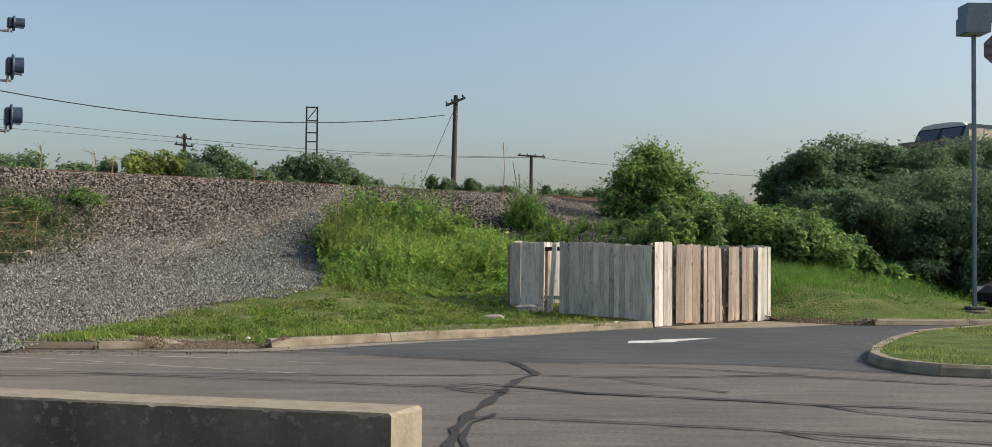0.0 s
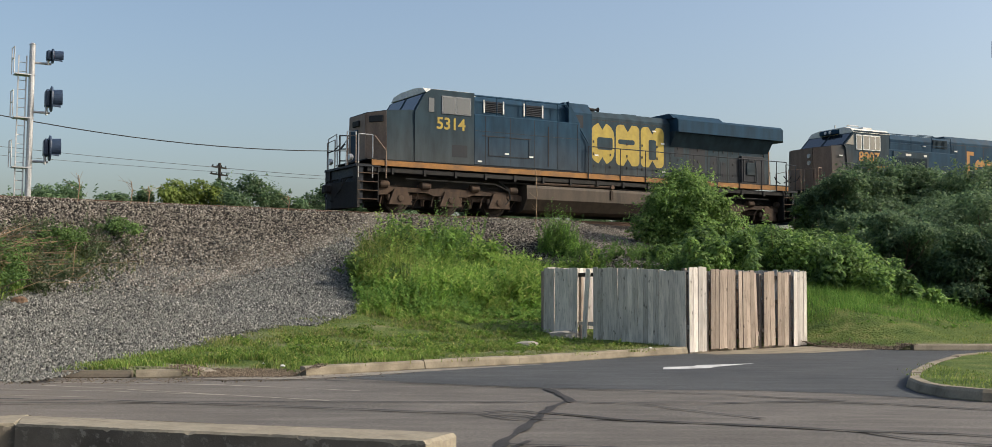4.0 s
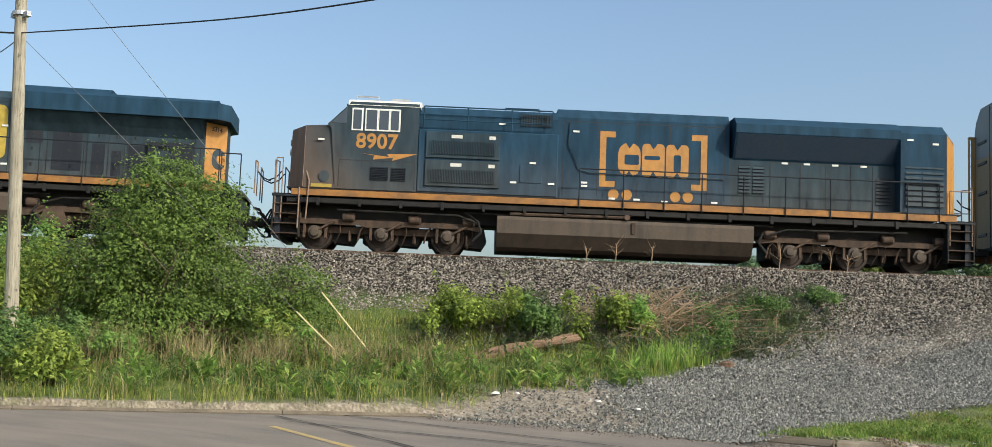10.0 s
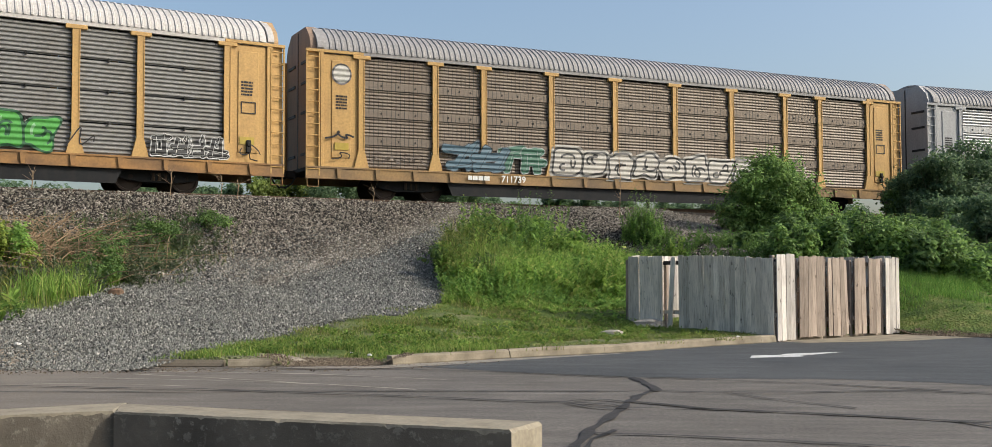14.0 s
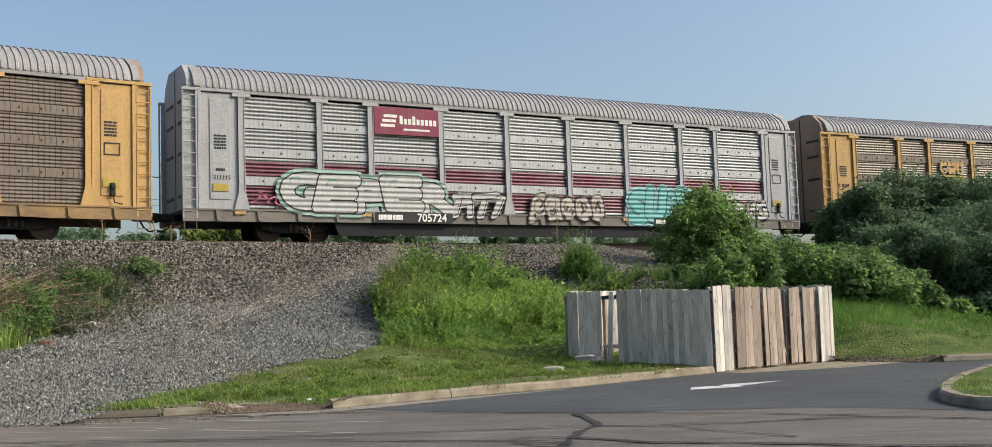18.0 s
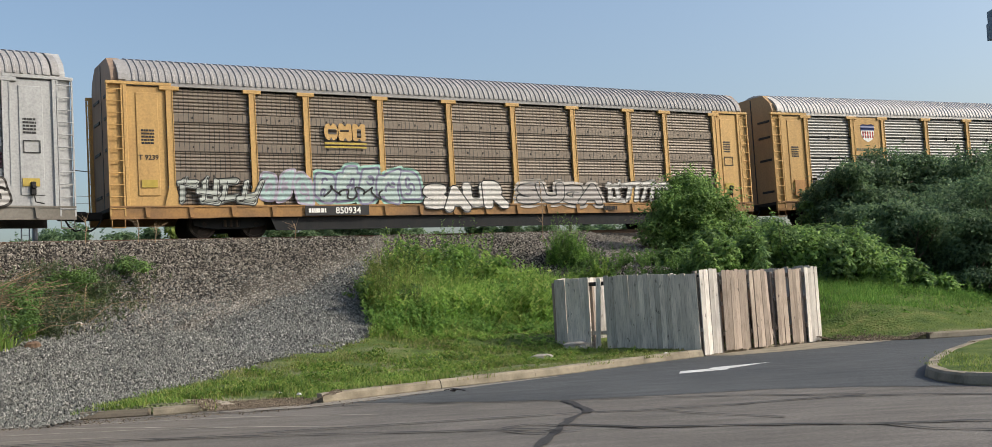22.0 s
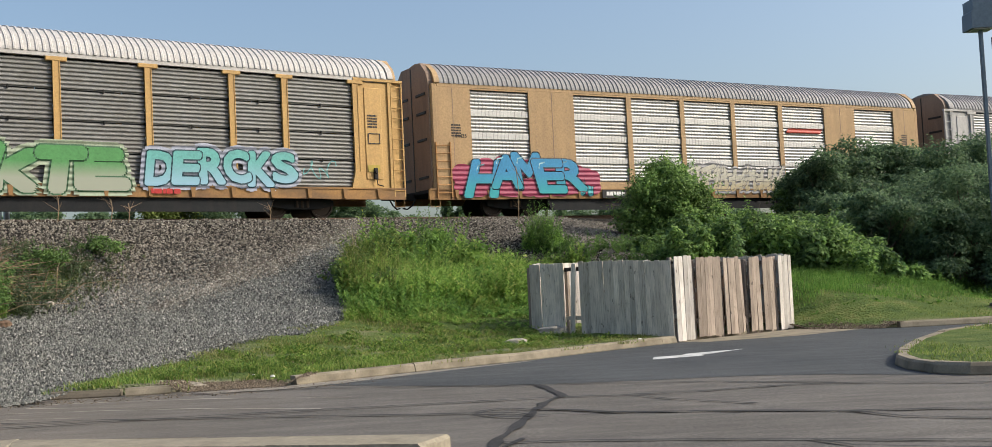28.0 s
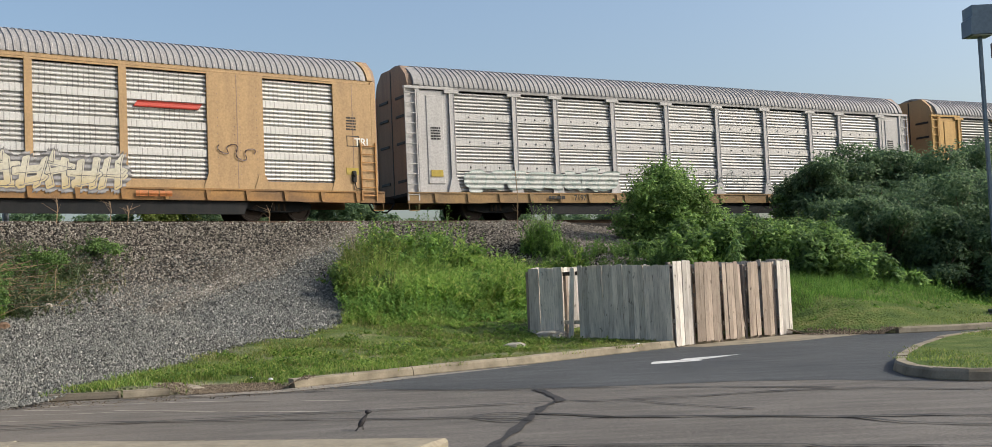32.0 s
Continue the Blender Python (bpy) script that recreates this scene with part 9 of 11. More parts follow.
def build_plants():
    turf("lawn_grass", "short sunlit lawn grass with dry patches", LAWN, 36000, 0.07, 0.012, GRASS_LAWN, 1, 0.25, 0.6)
    turf("dry_grass", "thin straw-coloured grass in the lawn", LAWN, 13000, 0.06, 0.012, GRASS_DRY, 2, -0.1, 0.7)
    strip_left = [(-7.0, 17.0), (-5.0, 17.1), (-3.0, 17.8), (-1.2, 19.4), (-2.4, 20.6), (-6.0, 20.6)]
    turf("rough_grass", "rough tufts of grass along the kerb", strip_left, 8000, 0.12, 0.016, GRASS_BLADE, 4, -0.1, 0.6)
    turf("verge_grass", "tall uncut verge grass along the street", VERGE, 34000, 0.27, 0.016, GRASS_VERGE, 5, 0.5, 0.55)
    turf("seed_grass", "dry seed stalks of tall verge grass", VERGE, 9000, 0.5, 0.009, GRASS_DRY, 6, 0.05, 0.5)

    def off_stones(x, y):
        u, w = to_track(x, y)
        return np.where((w < 11.2 + 0.6 * wobble(x, y, 1.4)) & (u < 29.5), -1.0, 1.0)

    turf("slope_grass", "mown bright grass on the slope behind the kerb", SLOPE, 70000, 0.06, 0.013, GRASS_MOWN, 7, 0.0, 0.6, grow=off_stones)
    turf("island_grass", "short grass on the driveway island", [(5.75, 14.5), (6.5, 13.95), (16, 13.7), (16, 25), (11, 23.4), (8.5, 21), (7.3, 19.1), (6.3, 17.1), (5.8, 15.8)], 26000, 0.045, 0.012, GRASS_MOWN, 8, 0.0, 0.6, 0.03)
    crest = [tuple(track_xy(np.array([u]), np.array([w]))[0]) for u, w in ((-12, 2.9), (60, 2.9), (60, 4.2), (-12, 4.2))]
    turf("crest_weeds", "thin dry weeds at the ballast edge", crest, 260, 0.3, 0.01, GRASS_DRY, 9, -0.3, 0.6)
    # weeds and bushes on the bank in front of the track

    def at(u, w):
        return tuple(track_xy(np.array([float(u)]), np.array([float(w)]))[0])

    def thicket(u, w, spread, tall, count, leaves, size, material, seed, label, name="weed_bush"):
        r = np.random.default_rng(seed)
        blobs = [(r.normal() * spread[0] * 0.5, r.normal() * spread[1] * 0.5, tall * r.uniform(0.25, 0.75), spread[0] * r.uniform(0.22, 0.42), spread[1] * r.uniform(0.25, 0.45), tall * r.uniform(0.2, 0.36)) for _ in range(count)]
        return woody(name, label, "bush", at(u, w), blobs, leaves, size, material, seed, 10, "bushes on the bank", thick=0.025, stray=int(leaves / 220))

    # tall weeds between the stone ramp and the enclosure: leafy clumps over a skirt of stalks and grass
    mid_weeds = [at(13.6, 11.6), at(14.2, 9.0), at(15.4, 7.8), at(17.0, 6.6), at(18.6, 6.6), at(19.6, 8.2), at(19.4, 11.2), at(17.6, 12.6)]
    stalks("leafy_weeds", "lush bright green weeds crowding the bank", mid_weeds, 1100, 1.0, 0.24, WEED_STEM, 42, 18, 0.5)
    low_weeds = [at(19.2, 8.4), at(20.6, 7.4), at(22.4, 8.6), at(22.2, 11.4), at(19.2, 12.4)]
    stalks("leafy_weeds", "lower green weeds behind the board fence", low_weeds, 520, 0.62, 0.2, WEED_STEM, 55, 14, 0.5)
    for k, (u, w, sx, h, leaf, mat) in enumerate([
            (14.4, 9.3, 0.55, 1.15, 0.12, LEAF_MID), (14.9, 10.4, 0.55, 1.0, 0.13, LEAF_MID), (15.3, 8.5, 0.6, 1.45, 0.13, LEAF_OLIVE), (16.0, 8.0, 0.7, 1.7, 0.14, LEAF_OLIVE),
            (16.2, 9.4, 0.7, 1.5, 0.16, LEAF_BRIGHT), (17.0, 7.4, 0.7, 1.75, 0.14, LEAF_BRIGHT), (17.3, 8.7, 0.75, 1.8, 0.17, LEAF_BRIGHT), (18.2, 7.6, 0.65, 1.7, 0.15, LEAF_BRIGHT),
            (18.3, 9.0, 0.7, 1.5, 0.18, WEED_STEM), (19.0, 8.3, 0.6, 1.25, 0.17, LEAF_BRIGHT), (19.3, 9.7, 0.65, 1.0, 0.18, WEED_STEM), (17.4, 10.4, 0.7, 1.0, 0.17, LEAF_BRIGHT),
            (16.0, 11.0, 0.6, 0.8, 0.15, LEAF_BRIGHT), (18.5, 11.2, 0.6, 0.8, 0.17, WEED_STEM), (20.4, 10.2, 0.55, 0.75, 0.16, LEAF_BRIGHT), (20.3, 8.7, 0.5, 0.9, 0.15, LEAF_MID),
            (21.5, 9.6, 0.5, 0.65, 0.14, LEAF_MID)]):
        thicket(u, w, (sx, sx), h * 0.94, 8, 1150, leaf * 1.1, mat, 30 + k, "bright green leafy weeds on the bank")
    crown_line = [at(14.6, 9.4), at(15.2, 7.9), at(16.6, 7.0), at(18.6, 6.9), at(19.4, 8.0), at(18.8, 9.6), at(16.0, 10.0)]
    stalks("tall_weeds", "single tall weeds standing out of the thicket", crown_line, 150, 1.85, 0.2, LEAF_MID, 71, 24, 0.6)
    stalks("tall_weeds", "tall pale weeds standing out of the thicket", crown_line, 110, 1.7, 0.24, WEED_STEM, 72, 20, 0.6)
    reeds = [at(14.6, 10.8), at(15.2, 8.4), at(17.2, 7.2), at(19.0, 8.0), at(20.4, 9.4), at(19.6, 11.6), at(16.6, 12.0)]
    turf("broad_grass", "tall broad-bladed grass among the weeds", reeds, 5200, 0.95, 0.03, WEED_STEM, 59, 0.3, 0.4)
    seeding = [at(13.9, 10.8), at(14.4, 8.6), at(15.6, 7.4), at(17.0, 6.9), at(16.6, 9.2), at(15.2, 11.4)]
    turf("seed_grass", "tall yellowish seeding grass on top of the bank", seeding, 3000, 1.25, 0.011, GRASS_LAWN, 64, 0.3, 0.35)

    def peaked(x, y):
        u, w = to_track(x, y)
        return np.clip(1.12 - np.hypot((u - 22.95) / 0.5, (w - 6.8) / 1.0) * 0.62, 0.15, 1)

    clump_at = [at(22.4, 7.7), at(22.5, 6.2), at(23.1, 5.9), at(23.5, 6.6), at(23.5, 7.9)]
    stalks("weed_clump", "clump of tall green weeds beside the track", clump_at, 110, 1.42, 0.17, LEAF_MID, 65, 20, 0.6, grow=peaked)
    stalks("weed_clump", "fine bright weeds filling a clump", clump_at, 130, 1.2, 0.13, LEAF_BRIGHT, 66, 18, 0.6, grow=peaked)
    behind = [at(20.6, 10.6), at(20.8, 8.4), at(22.4, 7.6), at(24.6, 8.4), at(27.6, 9.6), at(28, 12.2), at(22, 12.4)]
    stalks("fence_weeds", "sparse green weeds on the stones behind the fence", behind, 620, 0.5, 0.17, LEAF_MID, 67, 13, 0.1)

    def fading(x, y):
        w = to_track(x, y)[1] + 0.9 * wobble(x, y, 1.3)
        return np.clip((14.9 - w) / 3.6, 0.12, 1)

    foot = [at(12.8, 12.9), at(13.6, 10.8), at(18, 11.0), at(22.0, 10.2), at(22.2, 13.4), at(18.6, 15.6), at(16.4, 15.9), at(15.2, 15.3), at(14.0, 14.3)]
    turf("foot_grass", "tall seeding grass at the foot of the weeds", foot, 11000, 0.42, 0.013, GRASS_LAWN, 45, 0.3, 0.45, grow=fading)
    turf("foot_grass", "soft green grass at the foot of the weeds", foot, 6000, 0.36, 0.016, GRASS_BLADE, 68, 0.2, 0.55, grow=fading)
    stalks("low_weeds", "low leafy weeds in tufts below the bank", foot, 1700, 0.45, 0.15, WEED_STEM, 49, 12, 0.0, grow=fading)
    fringe = [at(13.4, 12.6), at(13.6, 10.2), at(18, 10.6), at(22.0, 9.6), at(22.2, 12.2), at(18, 14.2)]
    stalks("leafy_weeds", "bright green leafy weeds thinning towards the lawn", fringe, 1000, 0.72, 0.18, LEAF_BRIGHT, 51, 15, 0.0, grow=fading)
    # the rounded tree in front of the train
    woody("small_tree", "rounded bright green small tree on the bank", "tree", at(28.5, 6.8),
          [(0, 0, 1.5, 1.35, 1.35, 1.1), (-0.9, 0.0, 1.0, 1.1, 1.1, 0.8), (1.0, 0, 1.0, 1.2, 1.0, 0.8), (0.0, 0, 2.35, 0.8, 0.8, 0.6), (-0.65, -0.3, 1.9, 0.8, 0.8, 0.6), (0.75, -0.2, 1.8, 0.85, 0.8, 0.6), (0.2, -0.3, 0.6, 1.25, 0.9, 0.5), (-0.15, 0.1, 2.75, 0.45, 0.45, 0.3), (0.5, 0.1, 2.5, 0.4, 0.4, 0.3)],
          27000, 0.12, LEAF_TREE, 50, 16, stray=320)
    for k, (u, w, sx, h, mat) in enumerate([
            (24.9, 9.8, 0.6, 0.55, LEAF_MID), (26.0, 9.6, 0.7, 0.7, LEAF_SHRUB), (27.0, 9.2, 0.8, 0.9, LEAF_MID), (28.2, 10.8, 0.9, 1.0, LEAF_TREE), (29.8, 10.8, 1.2, 1.4, LEAF_SHRUB), (31.2, 7.4, 1.2, 1.4, LEAF_TREE), (33.0, 7.4, 1.3, 1.5, LEAF_SHRUB),
            (34.6, 8.0, 1.4, 1.6, LEAF_SHRUB), (23.4, 13.2, 0.8, 1.3, LEAF_TREE), (24.6, 13.3, 0.9, 1.5, LEAF_SHRUB), (25.7, 13.7, 1.0, 1.7, LEAF_TREE), (26.3, 15.0, 0.9, 1.45, LEAF_SHRUB), (26.7, 15.9, 0.8, 1.35, LEAF_TREE),
            (27.3, 16.5, 0.65, 0.95, LEAF_SHRUB), (27.9, 16.9, 0.5, 0.6, LEAF_TREE), (27.4, 14.2, 1.1, 1.6, LEAF_TREE), (28.6, 14.8, 1.0, 1.3, LEAF_SHRUB), (29.0, 13.0, 1.2, 1.6, LEAF_TREE),
            (24.0, 12.4, 0.7, 1.5, LEAF_SHRUB), (25.2, 12.6, 0.8, 1.6, LEAF_TREE), (26.6, 12.8, 0.9, 1.6, LEAF_SHRUB), (27.0, 15.2, 0.8, 1.4, LEAF_SHRUB), (30.4, 9.2, 1.1, 1.5, LEAF_TREE), (31.6, 10.2, 1.2, 1.6, LEAF_SHRUB),
            (33.0, 10.8, 1.2, 1.6, LEAF_TREE), (30.6, 12.2, 1.1, 1.5, LEAF_SHRUB), (28.0, 12.0, 0.9, 1.3, LEAF_SHRUB)]):
        thicket(u, w, (sx, sx), h, 13, 2500, 0.165, mat, 400 + k, "ragged green shrub on the grassy slope", "shrub")
    skirt = [at(21.8, 14.4), at(24.4, 13.4), at(28.0, 14.6), at(30.0, 12.4), at(34.4, 12.6), at(31.4, 18.4), at(27.6, 20.2), at(24.4, 20.0), at(22.4, 18.8)]

    def uphill(x, y):
        u, w = to_track(x, y)
        return np.clip((20.2 - w - 0.25 * (25 - u) * (u < 25) + 0.6 * wobble(x, y, 1.2)) / 3.2, 0.1, 1)

    def below_shrubs(x, y):
        u, w = to_track(x, y)
        return np.clip(1 - (w + 0.7 * wobble(x, y, 1.2) - 13.7 - 0.8 * (u - 23.4)) / 2.2, 0.0, 1)

    stalks("slope_weeds", "soft green weeds at the foot of the shrubs", skirt, 1500, 0.5, 0.13, GRASS_SLOPE, 46, 12, 0.0, grow=below_shrubs)
    turf("long_slope_grass", "long deep green grass below the shrubs", skirt, 30000, 0.3, 0.013, GRASS_SLOPE, 56, 0.2, 0.55, grow=uphill)
    # the dark trees at the right
    for k, (u, w, s, top, n) in enumerate([(38.2, 4.8, 1.5, 6.3, 18000), (40.4, 5.2, 1.7, 6.6, 20000), (42.8, 5.6, 1.9, 7.1, 22000), (45.6, 6.0, 2.0, 7.0, 22000), (40.2, 8.2, 1.7, 5.0, 18000), (42.6, 8.8, 1.9, 5.4, 20000), (45.4, 9.4, 2.1, 6.0, 22000), (44.4, 11.8, 1.9, 4.4, 18000), (48.6, 7.6, 2.3, 7.9, 22000), (49.0, 11.2, 2.4, 7.0, 20000), (52.8, 9.6, 2.8, 8.2, 20000), (47.6, 13.6, 2.0, 4.2, 16000)]):
        x, y = at(u, w)
        h = top - float(ground_z(x, y))
        r = np.random.default_rng(80 + k)
        blobs = [(r.normal() * s * 0.5, r.normal() * s * 0.5, h * q, s * r.uniform(0.35, 0.62), s * r.uniform(0.35, 0.62), h * r.uniform(0.09, 0.15)) for q in np.linspace(0.08, 0.87, 20)]
        woody("dense_tree", "dense dark green tree on the railway bank", "tree", (x, y), blobs, n, 0.16, LEAF_DARK, 80 + k, 14, "trees on the bank", thick=0.08, stray=170)
    for k, (u, w, s, top, n) in enumerate([(36.0, 9.4, 1.5, 4.3, 12000), (34.0, 10.6, 1.5, 4.2, 12000), (31.4, 13.4, 1.4, 3.9, 12000), (31.6, 15.6, 1.3, 3.3, 11000), (32.2, 17.4, 1.2, 2.7, 10000), (34.0, 15.0, 1.8, 4.6, 14000), (34.4, 18.0, 1.6, 3.8, 12000), (36.6, 12.8, 1.9, 5.0, 14000), (38.4, 15.2, 2.0, 5.2, 14000), (37.0, 19.0, 1.8, 4.4, 12000), (41.5, 17.8, 2.2, 5.4, 14000), (40.6, 13.4, 2.0, 5.6, 14000)]):
        x, y = at(u, w)
        h = top - float(ground_z(x, y))
        r = np.random.default_rng(200 + k)
        blobs = [(r.normal() * s * 0.45, r.normal() * s * 0.45, h * q, s * r.uniform(0.3, 0.55), s * r.uniform(0.3, 0.55), h * r.uniform(0.1, 0.18)) for q in np.linspace(0.1, 0.87, 12)]
        woody("dense_tree", "low dense tree at the edge of the grass", "tree", (x, y), blobs, n, 0.13, LEAF_DARK, 200 + k, 10, "trees on the bank", thick=0.06, stray=120)
    woody("sapling", "thin sapling with drooping leaves beside the track", "tree", at(37.4, 4.2), [(0, 0, 1.7, 0.35, 0.35, 0.25), (-0.35, 0, 1.4, 0.35, 0.3, 0.2), (0.3, 0, 1.2, 0.3, 0.3, 0.25), (-0.3, 0.1, 2.0, 0.3, 0.3, 0.2), (-0.5, 0, 0.9, 0.3, 0.3, 0.2)], 700, 0.2, LEAF_MID, 101, 5, thick=0.03)
    # weeds and bushes left of the stone ramp
    left = [at(-2.5, 10.2), at(-1.5, 8.2), at(1, 7.6), at(4, 7.2), at(6.4, 5.6), at(8.6, 4.6), at(9.2, 5.2), at(8.2, 6.6), at(7.2, 8.4), at(6.2, 10.0), at(4.6, 10.6), at(1.5, 10.4)]
    stalks("bank_weeds", "leafy green weeds on the ballast slope", left, 650, 0.6, 0.18, LEAF_DULL, 47, 14, -0.1)
    thin = [at(-3, 8.4), at(-1, 5.6), at(3.5, 4.8), at(7.6, 4.4), at(10.0, 4.6), at(9.4, 6.6), at(7.4, 9.6), at(4, 9.8)]
    stalks("creeping_weeds", "low dull weeds creeping over the stones", thin, 900, 0.2, 0.11, LEAF_DULL, 57, 10, 0.05)
    turf("bank_straw", "dry brown grass between the ballast stones", thin, 2500, 0.22, 0.01, GRASS_DRY, 58, 0.0, 0.8)
    for k, (u, w, sx, h, mat) in enumerate([(-1.2, 9.0, 0.9, 1.3, LEAF_YELLOW), (0.0, 8.8, 1.0, 1.5, LEAF_YELLOW), (1.0, 8.9, 0.9, 1.2, LEAF_MID), (2.6, 8.6, 0.8, 1.3, LEAF_YELLOW), (3.3, 8.2, 0.8, 1.1, LEAF_BRIGHT), (5.6, 8.1, 0.9, 0.95, LEAF_MID), (5.0, 9.3, 0.7, 0.7, LEAF_MID), (5.5, 6.7, 0.6, 0.6, LEAF_MID), (6.7, 6.7, 0.8, 0.75, LEAF_MID), (7.4, 6.0, 0.7, 0.65, LEAF_MID), (8.8, 5.2, 0.6, 0.55, LEAF_MID)]):
        thicket(u, w, (sx, sx), h, 9, 2600 if k < 5 else 1700, 0.11 if k < 5 else 0.09, mat, 110 + k, "leafy green weeds on the ballast slope")
    woody("large_bush", "large dense bush on the verge beside a pole", "bush", at(-7.7, 10.6),
          [(0, 0, 1.7, 1.55, 1.55, 1.3), (-0.2, -0.1, 3.1, 1.25, 1.25, 1.0), (0.9, 0.8, 1.3, 1.2, 1.2, 1.0), (-0.9, -0.7, 1.5, 1.2, 1.2, 1.2), (0.4, 0.4, 2.5, 1.4, 1.4, 0.9), (1.6, 1.4, 1.0, 1.0, 1.0, 0.8), (0.0, 0.0, 3.95, 0.75, 0.75, 0.4), (0, -0.6, 0.5, 1.6, 1.2, 0.5), (2.3, 2.0, 1.5, 0.75, 0.75, 0.6), (-0.6, -0.4, 2.7, 0.95, 0.95, 0.8), (2.5, 2.2, 0.8, 0.7, 0.7, 0.6), (0.75, 0.6, 3.3, 0.8, 0.8, 0.6)],
          52000, 0.085, LEAF_BUSH, 130, 20, stray=520)
    for k, (u, w, sx, h, mat) in enumerate([(-10.0, 10.6, 1.2, 2.3, LEAF_YELLOW), (-11.6, 10.2, 1.4, 2.5, LEAF_YELLOW), (-8.8, 9.6, 0.6, 2.7, LEAF_YELLOW), (-9.0, 12.6, 0.8, 1.0, LEAF_MID), (-7.9, 12.9, 0.6, 0.8, LEAF_BRIGHT), (-4.4, 11.4, 0.7, 0.9, LEAF_BRIGHT), (-14, 12, 1.4, 2.0, LEAF_OLIVE)]):
        thicket(u, w, (sx, sx), h, 9, 4200, 0.1, mat, 140 + k, "yellow-green bushes behind the verge")
    wide = [at(-13, 16.2), at(-13, 11.8), at(-4, 11.0), at(2, 11.0), at(4.2, 12.2), at(1.5, 14.5), at(-3, 16.0)]
    stalks("broad_weeds", "clumps of broad-leaved weeds in the verge", wide, 380, 0.42, 0.3, WEED_STEM, 48, 11, -0.2)
    stalks("verge_weeds", "small leafy weeds crowding the verge", wide, 1500, 0.36, 0.13, LEAF_MID, 54, 12, -0.1)
    tufts = [(-12.4, 22.4), (-11.3, 22.6), (-11.1, 24.4), (-10.9, 25.6), (-11.8, 25.4), (-12.4, 24.2)]
    turf("broad_tufts", "broad-bladed grass tufts at the edge of the stones", tufts, 900, 0.46, 0.036, WEED_STEM, 70, 0.0, 0.5)
    straw = [at(-9.5, 13.4), at(-9.2, 12.2), at(-5, 11.8), at(-1.5, 11.6), at(-0.6, 12.4), at(-4, 13.6)]
    turf("straw", "bent dry brown stalks under the bush", straw, 3000, 0.8, 0.014, GRASS_STRAW, 52, -0.1, 0.8)
    for k, (u, w, sx, h, mat) in enumerate([(-10.6, 13.2, 0.9, 1.4, LEAF_YELLOW), (-9.4, 13.6, 0.7, 1.0, LEAF_MID), (-11.8, 12.4, 1.2, 2.4, LEAF_BRIGHT), (-4.9, 11.2, 0.8, 1.2, LEAF_YELLOW), (-8.2, 15.4, 0.8, 1.15, LEAF_YELLOW), (-9.2, 14.8, 0.9, 1.4, LEAF_MID), (-12.6, 6.0, 1.3, 2.2, LEAF_BRIGHT)]):
        thicket(u, w, (sx, sx), h, 9, 3200, 0.1, mat, 150 + k, "leafy green bushes around the wooden pole")
    ragged = [(-6.4, 17.6), (-3.3, 18.0), (-1.6, 19.4), (0.4, 21.2), (2.6, 23.6), (0.6, 26.6), (-3.0, 25.4), (-5.4, 21.2)]
    stalks("lawn_weeds", "low broad-leaved weeds scattered in the lawn", ragged, 2200, 0.13, 0.11, GRASS_BLADE, 53, 8, -0.25)
    # far side of the track
    for k, (u, top, s, mat) in enumerate([
            (10.5, 5.45, 0.9, LEAF_FAR), (11.5, 5.6, 0.9, LEAF_FAR), (13.2, 5.3, 0.7, LEAF_DARK), (14.1, 5.5, 0.6, LEAF_DARK), (15.1, 5.95, 0.8, LEAF_OLIVE), (16.2, 5.95, 0.9, LEAF_OLIVE), (17.0, 5.6, 0.6, LEAF_OLIVE),
            (18.0, 6.05, 0.9, LEAF_DARK), (19.1, 6.4, 1.0, LEAF_DARK), (20.1, 5.9, 0.7, LEAF_DARK), (21.2, 5.6, 0.7, LEAF_FAR), (22.4, 6.2, 0.8, LEAF_DARK), (23.6, 6.4, 1.1, LEAF_DARK), (24.8, 6.3, 1.0, LEAF_DARK),
            (26.0, 5.85, 0.9, LEAF_DARK), (27.0, 5.3, 0.6, LEAF_FAR), (30.2, 5.6, 0.5, LEAF_DARK), (31.7, 5.6, 0.6, LEAF_DARK), (32.4, 5.4, 0.5, LEAF_DARK), (33.2, 5.2, 0.5, LEAF_DARK), (34.4, 5.3, 0.7, LEAF_FAR),
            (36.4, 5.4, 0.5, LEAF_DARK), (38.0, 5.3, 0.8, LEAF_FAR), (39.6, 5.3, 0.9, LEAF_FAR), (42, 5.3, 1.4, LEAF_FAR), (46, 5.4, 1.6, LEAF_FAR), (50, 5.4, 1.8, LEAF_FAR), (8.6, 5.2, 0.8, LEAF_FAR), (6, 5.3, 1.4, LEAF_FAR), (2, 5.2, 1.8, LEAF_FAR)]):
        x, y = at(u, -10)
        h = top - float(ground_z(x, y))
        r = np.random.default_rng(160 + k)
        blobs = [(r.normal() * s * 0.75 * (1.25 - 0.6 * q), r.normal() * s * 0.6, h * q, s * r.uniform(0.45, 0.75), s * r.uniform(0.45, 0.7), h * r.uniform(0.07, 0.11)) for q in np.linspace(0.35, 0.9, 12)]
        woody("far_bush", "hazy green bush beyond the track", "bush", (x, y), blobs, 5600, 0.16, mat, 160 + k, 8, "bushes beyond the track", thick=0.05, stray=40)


build_plants()


